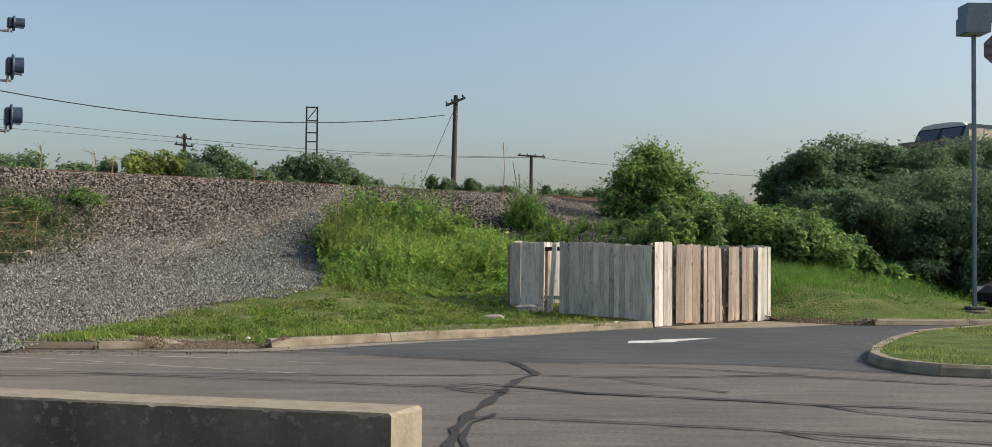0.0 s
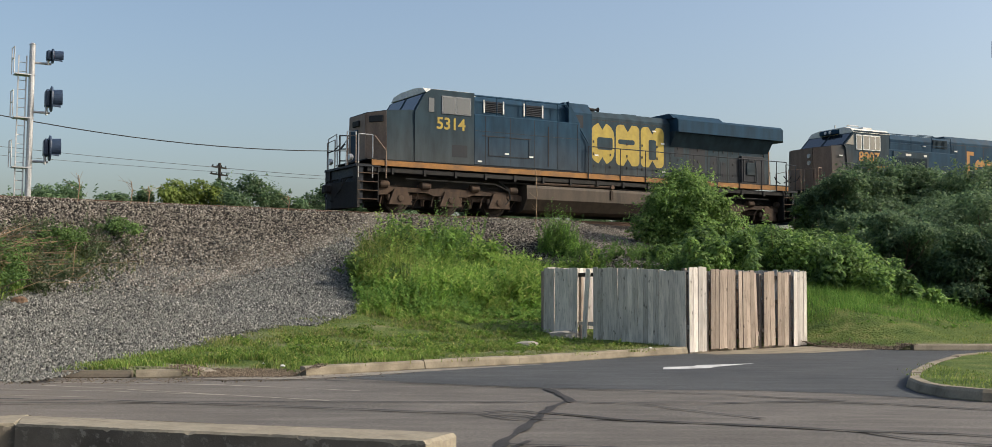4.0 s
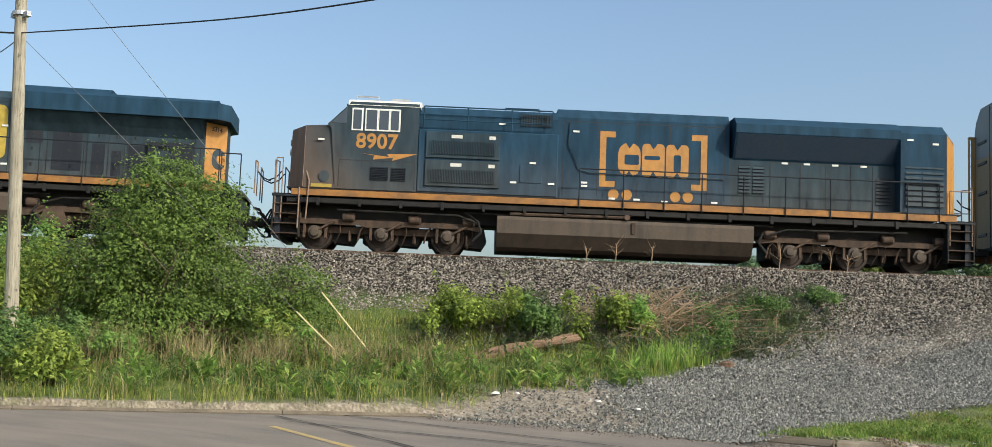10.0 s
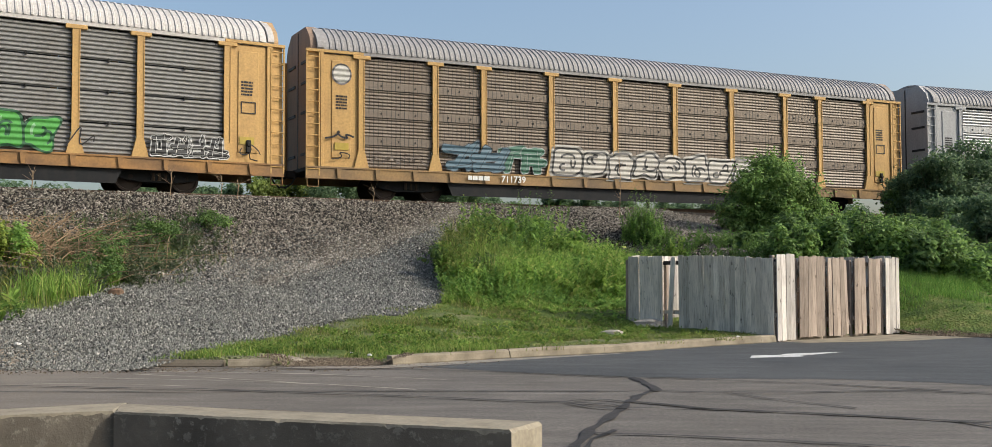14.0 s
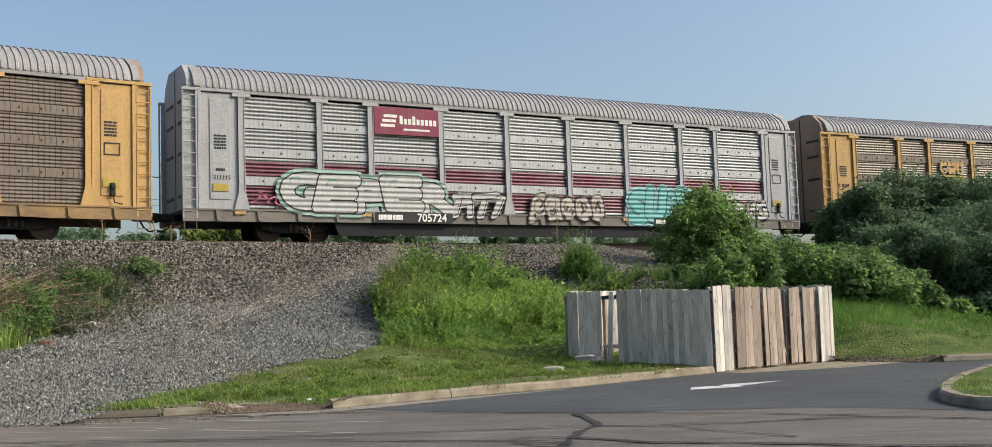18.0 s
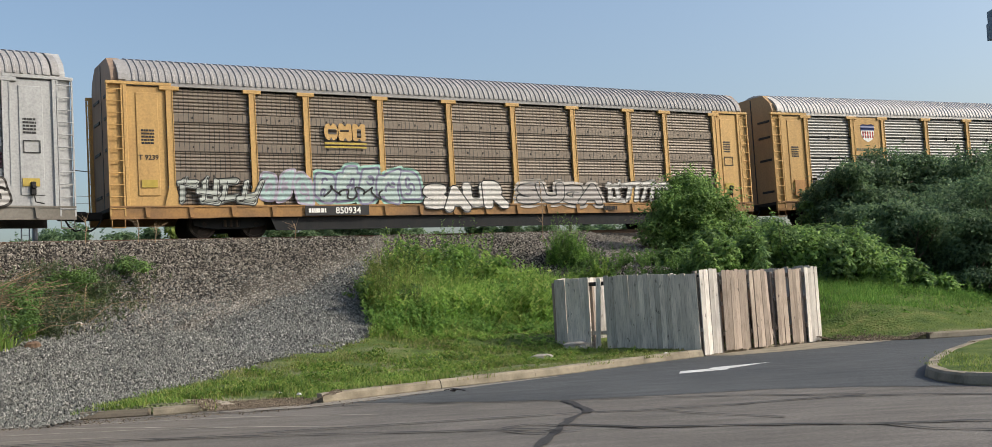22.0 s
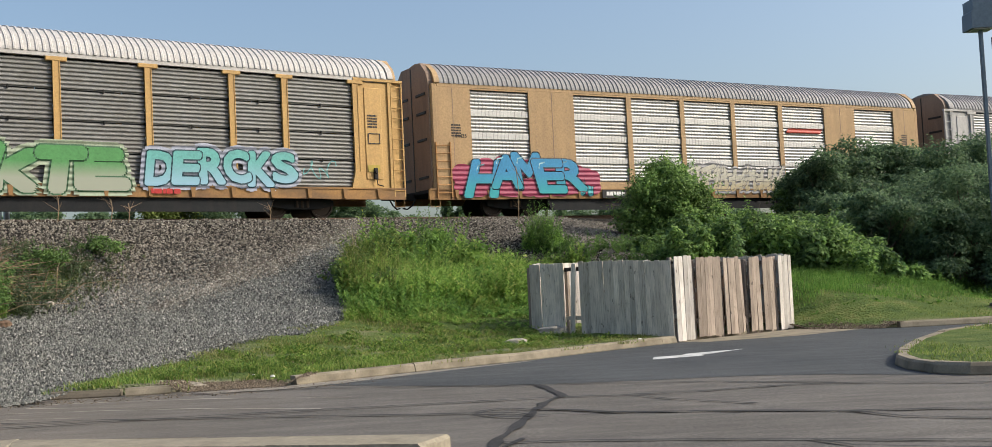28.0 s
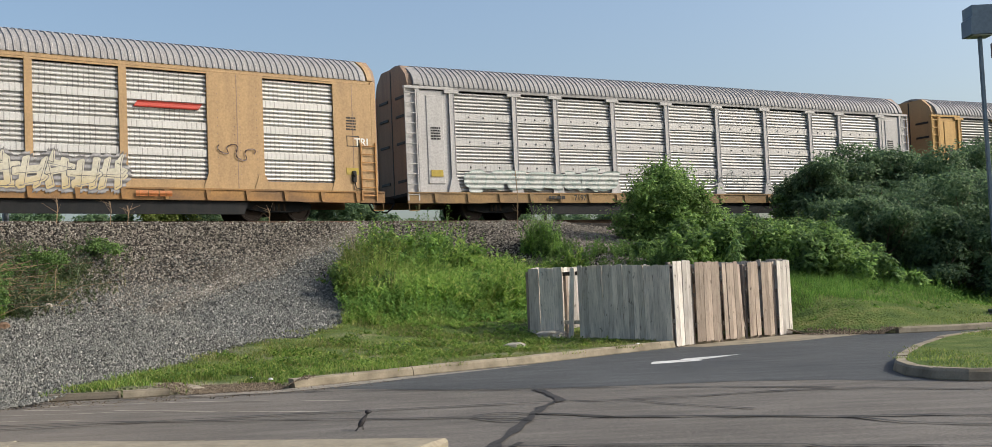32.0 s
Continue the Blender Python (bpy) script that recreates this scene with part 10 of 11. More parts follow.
def build_stones():
    bank = [tuple(track_xy(np.array([float(u)]), np.array([float(w)]))[0]) for u, w in ((-12, 2.6), (10, 2.6), (32, 2.6), (32, 11.4), (19, 11.4), (10, 10.2), (-12, 10.2))]
    rr = np.random.default_rng(77)

    def trodden(x, y):
        return np.clip(1 - line_distance(x, y, TRAIL) / 0.5, 0, 1) + 0.5 * np.clip(1 - line_distance(x, y, TRAIL_FAINT) / 0.4, 0, 1)

    def warm(x, y):
        w = to_track(x, y)[1] + wobble(x, y, 0.8) * 0.5
        u = to_track(x, y)[0]
        keep = (w < 6.3 + 4.6 * np.clip((u - 19.5) / 2, 0, 1) * np.clip((29.5 - u) / 2, 0, 1)) | (inside(x, y, STONE_AREA) & (rr.random(len(x)) < (10.2 - w) / 4.4))
        return keep & (rr.random(len(x)) > 0.6 * trodden(x, y)) & ~(inside(x, y, DARKER_AREA) & (rr.random(len(x)) < 0.85))

    def cool(x, y):
        w = to_track(x, y)[1] + wobble(x, y, 0.8) * 0.5
        keep = (rr.random(len(x)) < np.clip(1.1 - mouth_depth(x, y) / 1.1, 0.07, 1)) & (rr.random(len(x)) < (w - 5.2) / 4.6)
        return keep & (rr.random(len(x)) > trodden(x, y)) & ~(inside(x, y, DARKER_AREA) & (rr.random(len(x)) < 0.8))

    def on_trail(x, y):
        return rr.random(len(x)) < trodden(x, y)

    stones("ballast_stones", "pale brown ballast stones on the bank", bank, 118000, 0.07, STONE_WARM, 1, warm)
    trail = [(-9.6, 26.5), (-7.4, 26.0), (-6.6, 31.0), (-3.6, 38.0), (-4.9, 38.4), (-7.6, 34.0)]
    stones("dusty_stones", "pale dusty stones along a trodden line", trail, 9000, 0.06, STONE_PALE, 5, on_trail)
    stones("crushed_stones", "blue-grey crushed stones spilled down the ramp", STONE_AREA, 72000, 0.066, STONE_COOL, 2, cool)
    stones("fresh_stones", "darker crushed stones beside the weeds", DARKER_AREA, 19000, 0.074, STONE_DARK, 9)
    stones("spilled_stones", "grey stones spilled thinly over the street's edge", [(-12.4, 15.6), (-6.3, 15.9), (-6.4, 17.6), (-9, 18.2), (-12.2, 18.4)], 1500, 0.05, STONE_COOL, 8)
    stones("kerb_debris", "brown grit and leaf litter between two kerbs", [(-5.2, 16.85), (-3.1, 17.2), (-2.9, 17.95), (-4.8, 17.9)], 5200, 0.027, STONE_SOIL, 6)
    stones("apron_dirt", "brown dirt and rubble washed onto the apron", [(6.9, 26.5), (7.9, 25.75), (8.7, 25.05), (9.1, 25.0), (9.0, 25.5), (8.3, 26.0), (7.3, 26.9)], 2600, 0.04, STONE_SOIL, 10)
    stones("road_grit", "loose grit along the edge of the street", [(-12.5, 15.2), (-8, 15.5), (-3.2, 16.4), (-1.4, 17.9), (-1.9, 18.3), (-4.0, 17.0), (-9, 16.7), (-12.2, 15.8)], 1700, 0.024, STONE_SOIL, 7, None, 0.006)


build_stones()


# ---- things on the verge and lawn ----
def rock(name, label, x, y, sx, sy, sz, seed, material=ROCK, turn=0.0):
    r = random.Random(seed)
    m = Mesh()
    n, rows = 9, 5
    v = []
    for j in range(rows):
        a = j / (rows - 1) * math.pi / 2
        for i in range(n):
            t = 2 * math.pi * i / n
            k = 1 + r.uniform(-0.2, 0.2)
            v.append((sx / 2 * math.cos(t) * math.cos(a) ** 0.6 * k if j < rows - 1 else r.uniform(-0.02, 0.02), sy / 2 * math.sin(t) * math.cos(a) ** 0.6 * k if j < rows - 1 else 0, sz * math.sin(a) * (1 + r.uniform(-0.1, 0.1)) - 0.02))
    m.add(v, [(j * n + i, j * n + (i + 1) % n, (j + 1) * n + (i + 1) % n, (j + 1) * n + i) for j in range(rows - 1) for i in range(n)])
    ob = part(name, m, material)
    ob.matrix_basis = pose(x, y, float(ground_z(x, y)) + 0.01, 0, 0, turn)
    return tagged(ob, label, "rock" if material is ROCK else "litter")


rock("rock", "flat pale rock at the foot of the fence", 1.32, 25.92, 1.0, 0.5, 0.17, 1, turn=20)
rock("rock", "grey broken concrete lump on the lawn", 0.35, 22.9, 0.5, 0.3, 0.14, 2)
rock("rock", "reddish stone on the gravel ramp", -10.6, 24.0, 0.4, 0.3, 0.16, 3, LOG_WOOD)
rock("rubble", "pale rubble at the edge of the weeds", -10.9, 25.9, 0.35, 0.25, 0.2, 4)
rock("rubble", "small pale rubble piece by the weeds", -10.5, 26.3, 0.2, 0.2, 0.12, 5)
for k, (x, y, s) in enumerate([(-10.71, 18.41, 0.2), (-9.8, 18.3, 0.16), (-12.5, 17.6, 0.22), (-3.6, 17.75, 0.16), (-6.5, 19.2, 0.14), (-2.2, 20.6, 0.09), (-0.3, 23.0, 0.12), (2.9, 23.0, 0.18), (-4.0, 18.2, 0.1), (-12.2, 17.9, 0.18), (-7.5, 18.9, 0.12)]):
    rock("litter", "crumpled white litter on the ground", x, y, s * 0.75, s * 0.5, s * 0.2, 20 + k, LITTER, k * 37)


def build_log():
    log = empty("log", pose(-14.75, 21.6, float(ground_z(-14.75, 21.6)) + 0.1, 0, -12, 62), "split rotten brown log lying in the weeds", "log")
    r = random.Random(3)
    for k in range(4):
        m = Mesh()
        n, pts = 7, []
        for j in range(9):
            x = -1.5 + 3.1 * j / 8
            w = 0.1 * (1 - 0.5 * abs(j - 4) / 4) + r.uniform(-0.02, 0.02)
            for i in range(n):
                t = 2 * math.pi * i / n
                pts.append((x, (k - 1.5) * 0.12 + w * math.cos(t), 0.04 * (k % 2) + w * math.sin(t) * 1.1 + 0.02 * math.sin(x * 3 + k)))
        m.add(pts, [(j * n + i, j * n + (i + 1) % n, (j + 1) * n + (i + 1) % n, (j + 1) * n + i) for j in range(8) for i in range(n)] + [tuple(range(n))[::-1], tuple(range(8 * n, 9 * n))])
        part("splinter", m, LOG_WOOD, log)


build_log()


def build_brush():
    b = Mesh()
    rng = np.random.default_rng(7)
    for k in range(430):
        x, y = -13.0 + rng.normal() * 0.95, 26.0 + rng.normal() * 0.95
        z = float(ground_z(x, y))
        d = np.array([rng.normal() * 0.7, rng.normal() * 0.5, abs(rng.normal()) * 0.42])
        q = np.array([x, y, z]) + d * 0.6 + np.array([0, 0, 0.18])
        b.rod((x, y, z), q, 0.013, 4, 0.009).rod(q, (x + d[0] * 1.5, y + d[1] * 1.5, z + 0.12 + d[2] * 0.9), 0.009, 4, 0.004)
    for k in range(9):
        x, y = -13.3 + rng.normal() * 0.8, 25.6 + rng.normal() * 0.8
        z = float(ground_z(x, y))
        b.rod((x, y, z + 0.1), (x + rng.uniform(0.8, 2.2), y + rng.uniform(0.2, 1.6), z + rng.uniform(0.7, 1.3)), 0.02, 5, 0.007)
    tagged(part("dry_brush", b, TWIG_DRY), "heap of dry brown twigs beside the log", "brush", kind="stuff")
    for k, (u, w, h) in enumerate([(9.9, 2.95, 0.7), (23.9, 4.2, 2.2), (10.4, 3.0, 0.6), (15.0, 2.9, 0.5), (2.5, 2.97, 0.5), (3.4, 2.9, 0.65), (4.5, 2.82, 0.55), (8.4, 2.81, 0.75)]):
        x, y = track_xy(np.array([u]), np.array([w]))[0]
        z = float(ground_z(x, y))
        stalk = empty("dead_stalk", pose(x, y, z), "bare dry stalk at the edge of the ballast", "dead plant")
        part("stem", Mesh().path([(0, 0, -0.05), (0.05, 0, h * 0.6), (0.0, 0.03, h)], 0.014, 5), TWIG_DRY, stalk)
        for q in range(7):
            a = h * rng.uniform(0.3, 0.9)
            part("twig", Mesh().rod((0.04, 0, a), (rng.normal() * 0.22, rng.normal() * 0.15, a + rng.uniform(0.1, 0.35)), 0.008, 4, 0.003), TWIG_DRY, stalk)


build_brush()


# ---- poles, wires, signal, lamp ----
def eased(points, n=6):
    """A smooth line through the points."""
    p = [Vector(q) for q in [points[0]] + list(points) + [points[-1]]]
    res = []
    for a, b, c, d in zip(p, p[1:], p[2:], p[3:]):
        for i in range(n):
            t = i / n
            res.append(0.5 * (2 * b + (c - a) * t + (2 * a - 5 * b + 4 * c - d) * t * t + (3 * b - a - 3 * c + d) * t ** 3))
    return res + [Vector(points[-1])]


def wire(name, label, a, b, drop, r=0.015, n=22):
    a, b = Vector(a), Vector(b)
    pts = []
    for i in range(n + 1):
        t = i / n
        p = a.lerp(b, t)
        p.z -= drop * 4 * t * (1 - t)
        pts.append(p)
    return tagged(part(name, Mesh().path(pts, r, 5), CABLE_FAR if "far" in label else CABLE), label, "cable")


def utility_pole(x, y, z0, z1, r, label, arms, material=DARK_WOOD, lean=0.0, turn=0.0):
    p = empty("utility_pole", pose(x, y, z0, 0, lean, turn), label, "utility pole", "poles along the line")
    h = z1 - z0
    part("shaft", Mesh().rod((0, 0, 0), (0, 0, h), r, 10, r * 0.7), material, p)
    for z, w, t in arms:
        arm = part("crossarm", Mesh().box(-w / 2, w / 2, -0.06, 0.06, -0.06, 0.06, 0.01), material, p, at=pose(0, -r, h + z, 0, t, 0))
        for k in range(4):
            part("insulator", Mesh().lathe([(0.05, 0.03), (0.1, 0.05), (0.17, 0.05), (0.2, 0.02)], (-w / 2 + w * (k + 0.3) / 3.6, 0, 0), "z", 8), GLASS, arm)
    return p


utility_pole(-1.32, 57.66, 0.4, 9.9, 0.17, "dark wooden utility pole with a tilted crossarm", [(-0.35, 1.1, -24)], lean=1.0)
utility_pole(-22.4, 85.3, 0.0, 10.75, 0.16, "far dark utility pole with two crossarms", [(-0.35, 1.2, 8), (-0.9, 1.4, 8)])
utility_pole(4.27, 88.1, 0.0, 9.7, 0.18, "far utility pole with a long crossarm", [(-0.1, 2.2, 3)])
tagged(part("dead_tree", Mesh().rod((3.5, 88, 0), (3.3, 88, 8.2), 0.1, 6, 0.03).rod((3.35, 88, 6), (2.8, 88, 9.2), 0.05, 5, 0.02), DARK_WOOD), "bare leaning dead trunk beside a far pole", "dead tree")
wire("wire", "sagging wire from the signal side to the pole", (-24.0, 39.9, 8.75), (-1.72, 57.57, 8.85), 1.3, 0.022)
wire("wire", "thin wire along the far poles", (-60.0, 72.0, 13.6), (-22.4, 85.1, 10.39), 0.3, 0.018)
wire("wire", "thin wire along the far poles", (-22.4, 85.1, 10.39), (4.27, 87.9, 9.52), 0.35, 0.018)
wire("wire", "thin wire along the far poles", (-60.0, 72.0, 12.5), (-22.4, 85.1, 10.05), 0.3, 0.015)
wire("wire", "thin wire along the far poles", (-22.4, 85.1, 10.05), (4.27, 87.9, 9.5), 0.35, 0.015)
wire("wire", "thin wire along the far poles", (4.27, 87.9, 9.52), (40.0, 82.0, 7.4), 0.5, 0.015)
utility_pole(40.0, 82.2, 0.0, 7.6, 0.18, "far utility pole hidden by the dark trees", [(-0.1, 1.8, 0)])
wire("guy_wire", "slack guy wire beside the far pole", (-1.3, 57.6, 9.0), (-4.2, 57.0, 2.0), 0.0, 0.015)


def build_lattice():
    f = empty("lattice_mast", pose(-11.05, 74.15, 0.0), "dark steel lattice frame beyond the track", "mast")
    for x in (-0.36, 0.36):
        part("leg", Mesh().box(x - 0.05, x + 0.05, -0.05, 0.05, 0, 11.45), DARK_STEEL, f)
    for z in (11.4, 10.5, 9.7, 9.1):
        part("crossbar", Mesh().box(-0.36, 0.36, -0.04, 0.04, z - 0.04, z + 0.04), DARK_STEEL, f)
    part("brace", Mesh().rod((-0.36, 0, 10.5), (0.36, 0, 11.4), 0.03, 5), DARK_STEEL, f)


build_lattice()


def build_signal():
    """A mast with three hooded signal heads on brackets, and a ladder behind."""
    s = empty("railway_signal", pose(-16.82, 38.48, 1.2, 0, 0.4, 34), "grey railway signal mast with three black hooded lights", "railway signal")
    part("mast", Mesh().rod((0, 0, 0), (0, 0, 8.6), 0.11, 12, 0.1).lathe([(8.6, 0.12), (8.66, 0.05)], (0, 0, 0), "z", 12), GALV, s)
    m = Mesh()
    for x in (-0.42, -0.16):
        m.box(x - 0.02, x + 0.02, 0.1, 0.14, 0.4, 8.2)
    for k in range(24):
        m.rod((-0.42, 0.12, 0.6 + k * 0.32), (-0.16, 0.12, 0.6 + k * 0.32), 0.014, 5)
    part("ladder", m, GALV, s)
    for z, big in ((8.25, 0.75), (6.72, 1.3), (4.98, 1.3)):
        h = part("signal_head", Mesh().lathe([(0, 0.02), (0.01, 0.34), (0.06, 0.36), (0.09, 0.3)], (0, 0, 0), "y", 24), SIGNAL_NAVY, s, at=pose(0.7, -0.1, z, 0, 0, 84) @ Matrix.Diagonal((big, 1.0, big, 1)))
        hood = Mesh()
        n = 20
        v = []
        for y, r in ((0.0, 0.26), (-0.3, 0.28)):
            for i in range(n + 1):
                a = radians(-40 + 260 * i / n)
                v.append((r * math.cos(a), y, r * math.sin(a)))
        for y, r in ((0.0, 0.24), (-0.3, 0.26)):
            for i in range(n + 1):
                a = radians(-40 + 260 * i / n)
                v.append((r * math.cos(a), y, r * math.sin(a)))
        k = n + 1
        hood.add(v, [(i, i + 1, k + i + 1, k + i) for i in range(n)] + [(2 * k + i, 3 * k + i, 3 * k + i + 1, 2 * k + i + 1) for i in range(n)] + [(k + i, k + i + 1, 3 * k + i + 1, 3 * k + i) for i in range(n)])
        part("hood", hood, SIGNAL_NAVY, h)
        part("case", Mesh().box(-0.2, 0.2, 0.08, 0.26, -0.24, 0.24, 0.05), SIGNAL_NAVY, h)
        part("lens", Mesh().lathe([(-0.02, 0.1), (0.0, 0.11)], (0, 0, 0), "y", 14), PLASTIC_RED, h)
        part("bracket", Mesh().rod((0.05, 0, z - 0.38 * big), (0.62, -0.1, z - 0.38 * big), 0.045, 8).rod((0.5, -0.1, z - 0.45 * big), (0.5, -0.12, z), 0.045, 8), GALV, s)
        part("platform", Mesh().box(-0.55, 0.1, -0.1, 0.35, z - 0.75, z - 0.71).path([(-0.6, 0.35, z - 0.72), (-0.6, 0.35, z + 0.2), (-0.6, -0.1, z + 0.2), (-0.6, -0.1, z - 0.72)], 0.02).rod((-0.6, 0.35, z - 0.2), (-0.6, -0.1, z - 0.2), 0.02), GALV, s)
    part("foot", Mesh().box(-0.3, 0.3, -0.3, 0.3, -0.6, 0.1, 0.03), CONCRETE, s)


build_signal()


def build_lamp():
    l = empty("street_lamp", pose(12.36, 27.45, 0.1), "tall blue-grey parking lot lamp on a concrete foot", "street lamp")
    part("foot", Mesh().lathe([(-0.2, 0.36), (0.15, 0.36), (0.18, 0.33)], (0, 0, 0), "z", 20), CONCRETE_DIRTY, l)
    part("base_cover", Mesh().box(-0.19, 0.19, -0.19, 0.19, 0.18, 0.27, 0.02), DARK_STEEL, l)
    part("shaft", Mesh().box(-0.045, 0.045, -0.045, 0.045, 0.2, 7.1, 0.01), LAMP_STEEL, l)
    h = part("lamp_box", Mesh().prism([(-0.33, 7.05), (0.3, 7.06), (0.31, 7.28), (0.36, 7.32), (0.38, 7.78), (-0.28, 7.78), (-0.28, 7.5), (-0.32, 7.46)], -0.3, 0.28, "y"), LAMP_STEEL, l, "square blue-grey lamp box")
    part("lens", Mesh().box(-0.24, 0.24, -0.24, 0.22, 7.03, 7.05), GALV, h)
    s = empty("stop_sign", pose(11.17, 23.48, 0.2, 0, 0, -20), "grey-mauve back of an octagonal sign", "sign")
    o = [(0.38 * math.cos(radians(22.5 + 45 * i)), 5.81 + 0.38 * math.sin(radians(22.5 + 45 * i))) for i in range(8)]
    return l, s, o


lamp, sign, octagon = build_lamp()
part("post", Mesh().box(-0.03, 0.03, -0.03, 0.03, 0, 5.8), GALV, sign)
part("plate", Mesh().prism(octagon, -0.05, -0.035, "y"), spray(0.2, 0.15, 0.17), sign)


def build_left_pole():
    p = empty("utility_pole", pose(-21.22, 12.83, 0.5, 2.3, -1.35, 0), "weathered grey wooden utility pole by the verge", "utility pole", "poles along the line")
    part("shaft", Mesh().rod((0, 0, -0.3), (0, 0, 9.8), 0.15, 14, 0.11), POLE_WOOD, p)
    part("clamp", Mesh().lathe([(7.25, 0.17), (7.33, 0.17)], (0, 0, 0), "z", 12).box(0.1, 0.3, -0.05, 0.05, 7.2, 7.3).box(-0.3, -0.1, -0.05, 0.05, 7.24, 7.34), GALV, p)
    return p


build_left_pole()
TOP = (-21.4, 12.52, 7.37)
tagged(part("cable", Mesh().path(eased([TOP, (-14.61, 12.15, 6.62), (-9.88, 11.29, 6.08), (-6.69, 9.96, 5.53), (-2.5, 7.5, 5.0), (3.0, 2.0, 4.6), (6.0, -4.0, 4.8)]), 0.013, 6), CABLE), "black service cable from the wooden pole", "cable")
wire("cable", "black service cable past the wooden pole", (-32.0, 6.5, 8.3), TOP, 0.15, 0.02)
for k, (x, y, z, tx) in enumerate([(-16.23, 18.42, 0.8, (-21.6, 12.9, 9.6)), (-16.39, 17.74, 0.72, TOP)]):
    a, b = Vector((x, y, z)), Vector(tx)
    g = empty("guy_wire", pose(0, 0, 0), "taut steel guy wire with a pale guard at its foot", "guy wire", "guy wires of the pole")
    part("strand", Mesh().rod(a, b, 0.006, 5), CABLE_FAR, g)
    part("guard", Mesh().rod(a.lerp(b, 0.0), a.lerp(b, 0.17), 0.02, 7), paint("guard_pale_yellow", (0.55, 0.47, 0.25), (0.4, 0.34, 0.2), 0.3), g, "pale plastic guard")


utility_pole(-53.6, 27.2, 0.0, 14.6, 0.2, "far dark utility pole with three crossarms beyond the track", [(-0.3, 2.4, 4), (-0.9, 2.4, 4), (-1.6, 2.0, 4)], turn=60)
wire("wire", "thin far wire to the wooden pole", (-53.3, 27.3, 14.2), (-21.45, 12.5, 7.2), 0.6, 0.012)
wire("wire", "thin service wire above the wooden pole", (-22.25, 11.4, 6.75), (-21.6, 12.6, 9.4), 0.0, 0.008)
wire("wire", "thin far wire along the track", (-90.0, 10.0, 13.0), (-53.6, 27.2, 14.1), 0.6, 0.015)


# ---- a parked car, seen in part beside the lamp ----
def build_car():
    c = empty("car", pose(15.95, 29.9, 0.1, 0, 0, 186), "dark parked car behind the lamp foot", "car")
    side = [(-2.2, 0.3), (2.2, 0.3), (2.25, 0.55), (2.0, 0.72), (1.2, 0.92), (0.6, 1.45), (-1.1, 1.48), (-1.8, 1.05), (-2.25, 0.95)]
    part("body", Mesh().prism(side, -0.85, 0.85, "y"), RUBBER, c)
    part("side_glass", Mesh().prism([(-1.6, 1.06), (1.0, 1.08), (0.55, 1.4), (-1.05, 1.42)], -0.87, -0.85, "y"), GLASS, c)
    part("side_glass", Mesh().prism([(-1.6, 1.06), (1.0, 1.08), (0.55, 1.4), (-1.05, 1.42)], 0.85, 0.87, "y"), GLASS, c)
    for y in (-0.7, 0.7):
        part("headlight", Mesh().prism([(2.05, 0.56), (2.27, 0.56), (2.2, 0.62), (2.03, 0.71)], y - 0.16, y + 0.16, "y"), GALV, c)
    for x in (-1.35, 1.4):
        for y in (-0.8, 0.8):
            w = part("wheel", Mesh().lathe([(-0.1, 0.28), (-0.1, 0.33), (0.1, 0.33), (0.1, 0.28)], (0, 0, 0), "y", 20), RUBBER, c, at=pose(x, y, 0.33))
            part("rim", Mesh().lathe([(-0.12, 0.05), (-0.125, 0.21), (0.125, 0.21), (0.12, 0.05)], (0, 0, 0), "y", 14), GALV, w)


build_car()


# ---- the train ----
def travel(t):
    """Where the middle of the first car carrier is along the track, in metres."""
    slack = np.interp(t, [0, 6, 6.5, 7, 7.5, 8.5, 10, 12.5, 13, 15.5, 18, 18.5, 20, 22, 23.5, 24, 25, 29, 29.5, 32],
                      [0.3, 0.28, 0.3, 0.5, 0.29, 0.24, 0.17, 0.16, 0.06, 0.05, 0.0, -0.28, -0.31, -0.31, -0.35, -0.57, -0.5, -0.5, -0.72, -0.73])
    return 108.44 - 7.997 * t + 0.01153 * t * t + float(np.interp(t, [0, 1, 2, 3, 4.5, 6, 7, 8, 9], [1.75, 1.7, 1.6, 1.45, 1.15, 0.76, 0.42, 0.1, 0.0]) + slack)


TRAIN = [(-48.75, *loco_lead(), 0.53), (-26.1, *loco_second(), 0.53)]
for at_, spec in zip((-0.05, 28.35, 56.98, 85.64, 114.29, 142.9, 171.49, 200.1), RACKS):
    TRAIN.append((at_, *autorack(spec), 0.455))


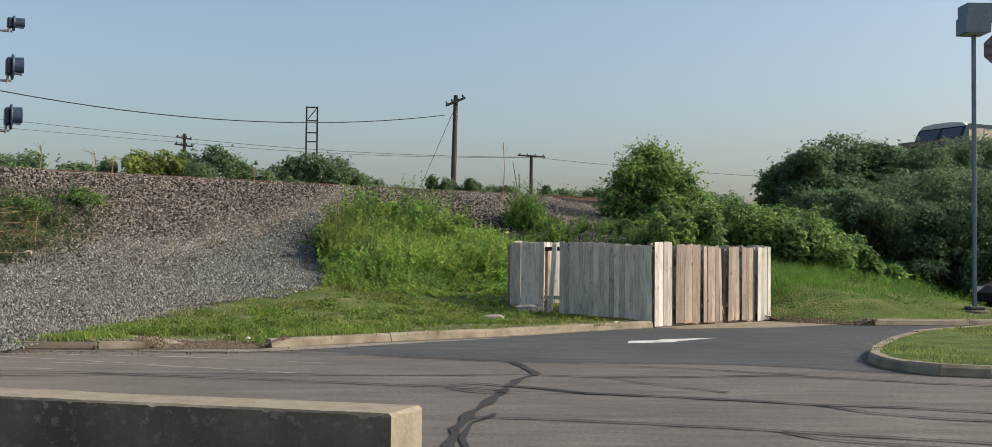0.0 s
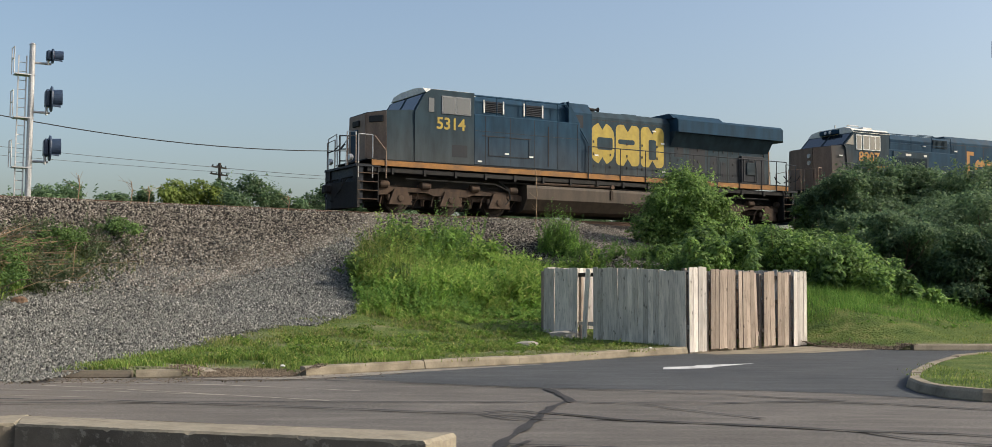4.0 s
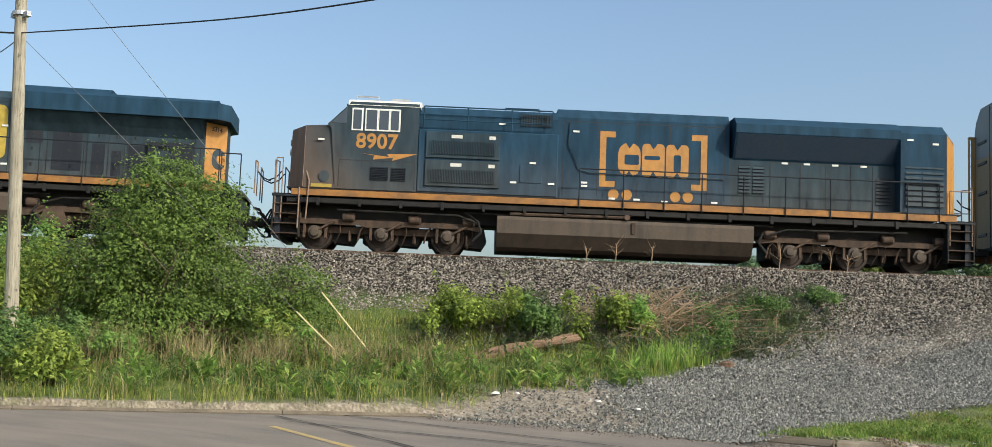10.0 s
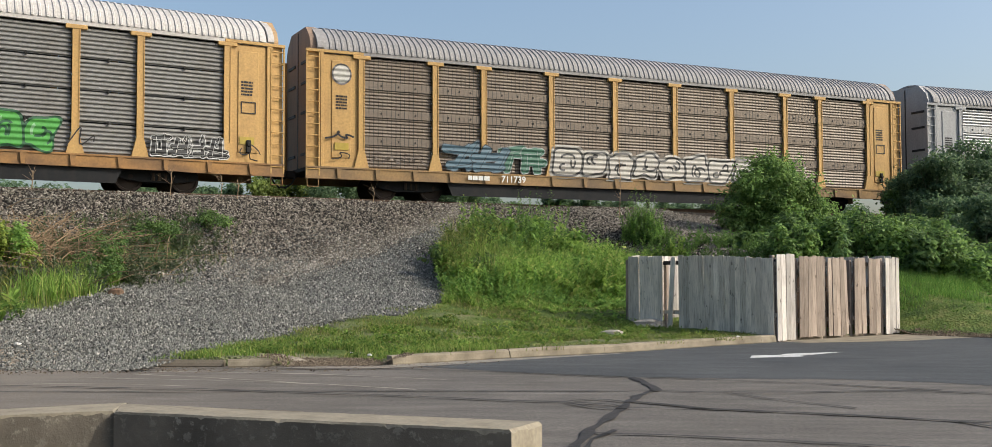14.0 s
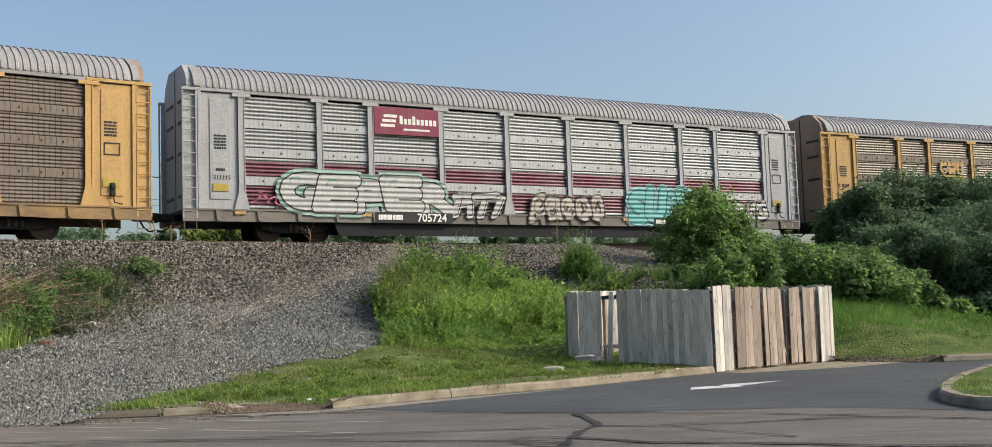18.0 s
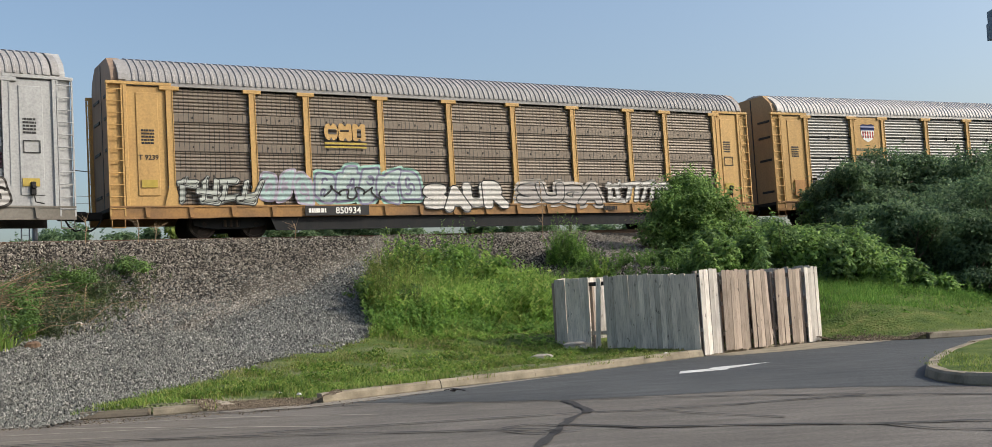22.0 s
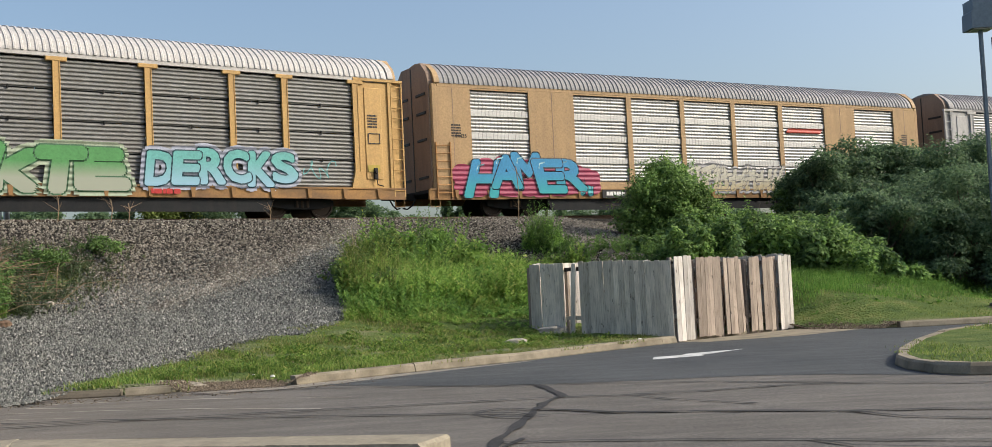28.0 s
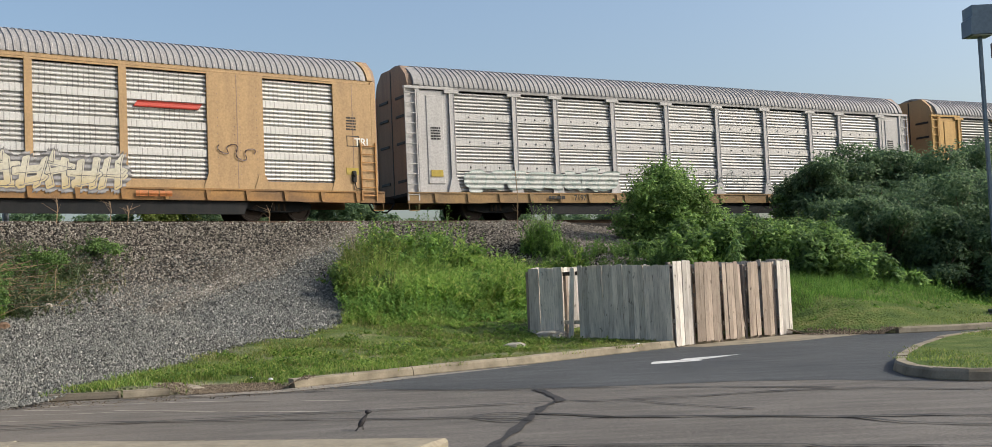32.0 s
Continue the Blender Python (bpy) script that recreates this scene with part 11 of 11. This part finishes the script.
# ---- birds ----
def bird(label, flying, size=1.0):
    b = empty("bird", pose(0, 0, 0), label, "bird")
    rear = pose(0, 0, 0, 0, -50 if not flying else 0, 0) @ Matrix.Scale(size, 4)
    part("body", Mesh().lathe([(-0.16, 0.01), (-0.1, 0.05), (0.0, 0.07), (0.1, 0.055), (0.16, 0.035), (0.2, 0.03), (0.25, 0.006)], (0, 0, 0), "x", 10), FEATHER, b, at=rear)
    part("tail", Mesh().prism([(-0.32, -0.05), (-0.32, 0.05), (-0.13, 0.025), (-0.13, -0.025)], -0.006, 0.006, "z"), FEATHER, b, at=rear)
    wings = []
    if flying:
        for s in (-1, 1):
            wings.append(part("wing", Mesh().prism([(size * a, s * size * b_) for a, b_ in ((0.1, 0), (-0.1, 0), (-0.16, 0.3), (-0.08, 0.5), (0.0, 0.48), (0.08, 0.25))], -0.006, 0.006, "z"), FEATHER, b, at=pose(0, s * 0.02, 0.02)))
    else:
        for y in (-0.015, 0.015):
            part("leg", Mesh().rod((0.0, y, 0.0), (0.01, y, -0.08), 0.004, 5), FEATHER, b)
        part("head", Mesh().lathe([(-0.03, 0.004), (-0.02, 0.02), (0.0, 0.026), (0.02, 0.018), (0.05, 0.003)], (0.07, 0, 0.1), "x", 10), FEATHER, b)
    return b, wings


FLYER, FLYER_WINGS = bird("dark bird flying past the train", True, 0.66)
DARTER, DARTER_WINGS = bird("small dark bird darting low over the street", True, 0.36)
WALKER, _ = bird("small dark bird walking on the street", False, 0.43)


def motions():
    for off, car, sets, radius in TRAIN:
        rows = []
        for k in range(0, 65):
            t = k * 0.5
            u = travel(t) + off
            p = track_xy(np.array([u]))[0]
            rows.append((t, pose(p[0], p[1], RAIL_Z, 0, 0, math.degrees(track_turn(u)))))
        walk(car, rows)
        for w in sets:
            home = w.matrix_basis.translation.copy()
            walk(w, [(k / 15, Matrix.Translation(home) @ Matrix.Rotation((travel(k / 15) - travel(0)) / radius, 4, "Y")) for k in range(0, 481)])
    walk(FLYER, [(0, pose(28.0, 12.0, 9.0, 0, 0, 165)), (2.0, pose(13.5, 21.5, 5.6, 0, 0, 165)), (2.6, pose(3.09, 24.81, 3.94, 0, 0, 165)), (2.7, pose(1.81, 24.93, 4.00, 0, 0, 165)), (2.8, pose(0.61, 24.99, 4.04, 0, 0, 170)), (2.9, pose(-0.59, 24.99, 4.06, 0, 0, 172)), (3.0, pose(-2.01, 24.92, 4.16, 0, 0, 175)), (3.1, pose(-3.56, 24.75, 4.25, 0, 0, 178)), (3.2, pose(-5.29, 24.43, 4.20, 0, 0, 182)), (3.3, pose(-6.75, 24.07, 4.17, 0, 0, 185)), (3.5, pose(-9.45, 23.15, 4.13, 0, 0, 190)),
                 (5.0, pose(-24.0, 13.0, 9.0, 0, 0, 200)), (8.0, pose(-40.0, 2.0, 14.0, 0, 0, 260)), (10.2, pose(-30.0, 6.0, 4.6, 0, 0, 340)), (10.9, pose(-16.54, 14.51, 5.31, 0, -20, 40)), (11.0, pose(-16.27, 14.80, 6.36, 0, -20, 40)), (11.1, pose(-15.90, 15.21, 7.30, 0, -20, 40)), (11.2, pose(-15.49, 15.62, 8.31, 0, -20, 40)), (11.4, pose(-14.56, 16.49, 10.21, 0, -20, 40)),
                 (13.0, pose(-14.0, 10.0, 26.0, 0, 0, 40)), (20.0, pose(-60.0, 20.0, 30.0, 0, 0, 90)), (29.5, pose(-30.0, 63.0, 20.0, 0, 0, 20)), (30.3, pose(-20.75, 66.85, 18.23, 0, 0, 15)), (30.5, pose(-17.9, 67.67, 17.93, 0, 8, 14)), (30.7, pose(-14.44, 68.5, 16.52, 0, 14, 13)), (30.8, pose(-12.3, 68.91, 15.8, 0, 14, 12)), (31.2, pose(-4.5, 70.0, 12.6, 0, 14, 10)), (31.7, pose(6.0, 71.0, 8.0, 0, 10, 5)), (32.0, pose(12.5, 71.5, 5.5, 0, 5, 0))])
    walk(DARTER, [(0, pose(30.0, 10.0, 5.0, 0, 0, 180)), (19.0, pose(16.0, 36.0, 4.0, 0, 0, 180)), (21.4, pose(1.5, 17.2, 0.6, 0, 0, 240)), (22.3, pose(-2.03, 14.86, 0.14, 0, 0, 230)), (22.5, pose(-2.6, 13.25, 0.24, 0, 0, 250)), (22.7, pose(-2.83, 11.15, 0.31, 0, 0, 262)), (22.9, pose(-2.9, 8.9, 0.55, 0, 0, 268)), (23.4, pose(-3.4, 3.0, 2.2, 0, 0, 262)), (25.0, pose(-14.0, -14.0, 6.0, 0, 0, 235)), (32.0, pose(-60.0, -50.0, 12.0, 0, 0, 225))])
    for w, s in [*zip(FLYER_WINGS, (-1, 1)), *zip(DARTER_WINGS, (-1, 1))]:
        home = w.matrix_basis.translation.copy()
        walk(w, [(k * 0.2, Matrix.Translation(home) @ Matrix.Rotation(s * radians(38 if k % 2 else -8), 4, "X")) for k in range(0, 161)])
    walk(WALKER, [(0, pose(-2.6, 7.6, 0.085, 0, 0, 40)), (27, pose(-2.5, 8.0, 0.085, 0, 0, 40)), (28.4, pose(-1.9, 10.0, 0.085, 0, 0, 60)), (29, pose(-1.66, 10.85, 0.085, 0, 0, 70)), (30, pose(-1.54, 10.96, 0.085, 0, 0, 75)), (31, pose(-1.51, 11.12, 0.085, 0, 0, 60)), (32, pose(-1.44, 11.7, 0.085, 0, 0, 30))])


motions()
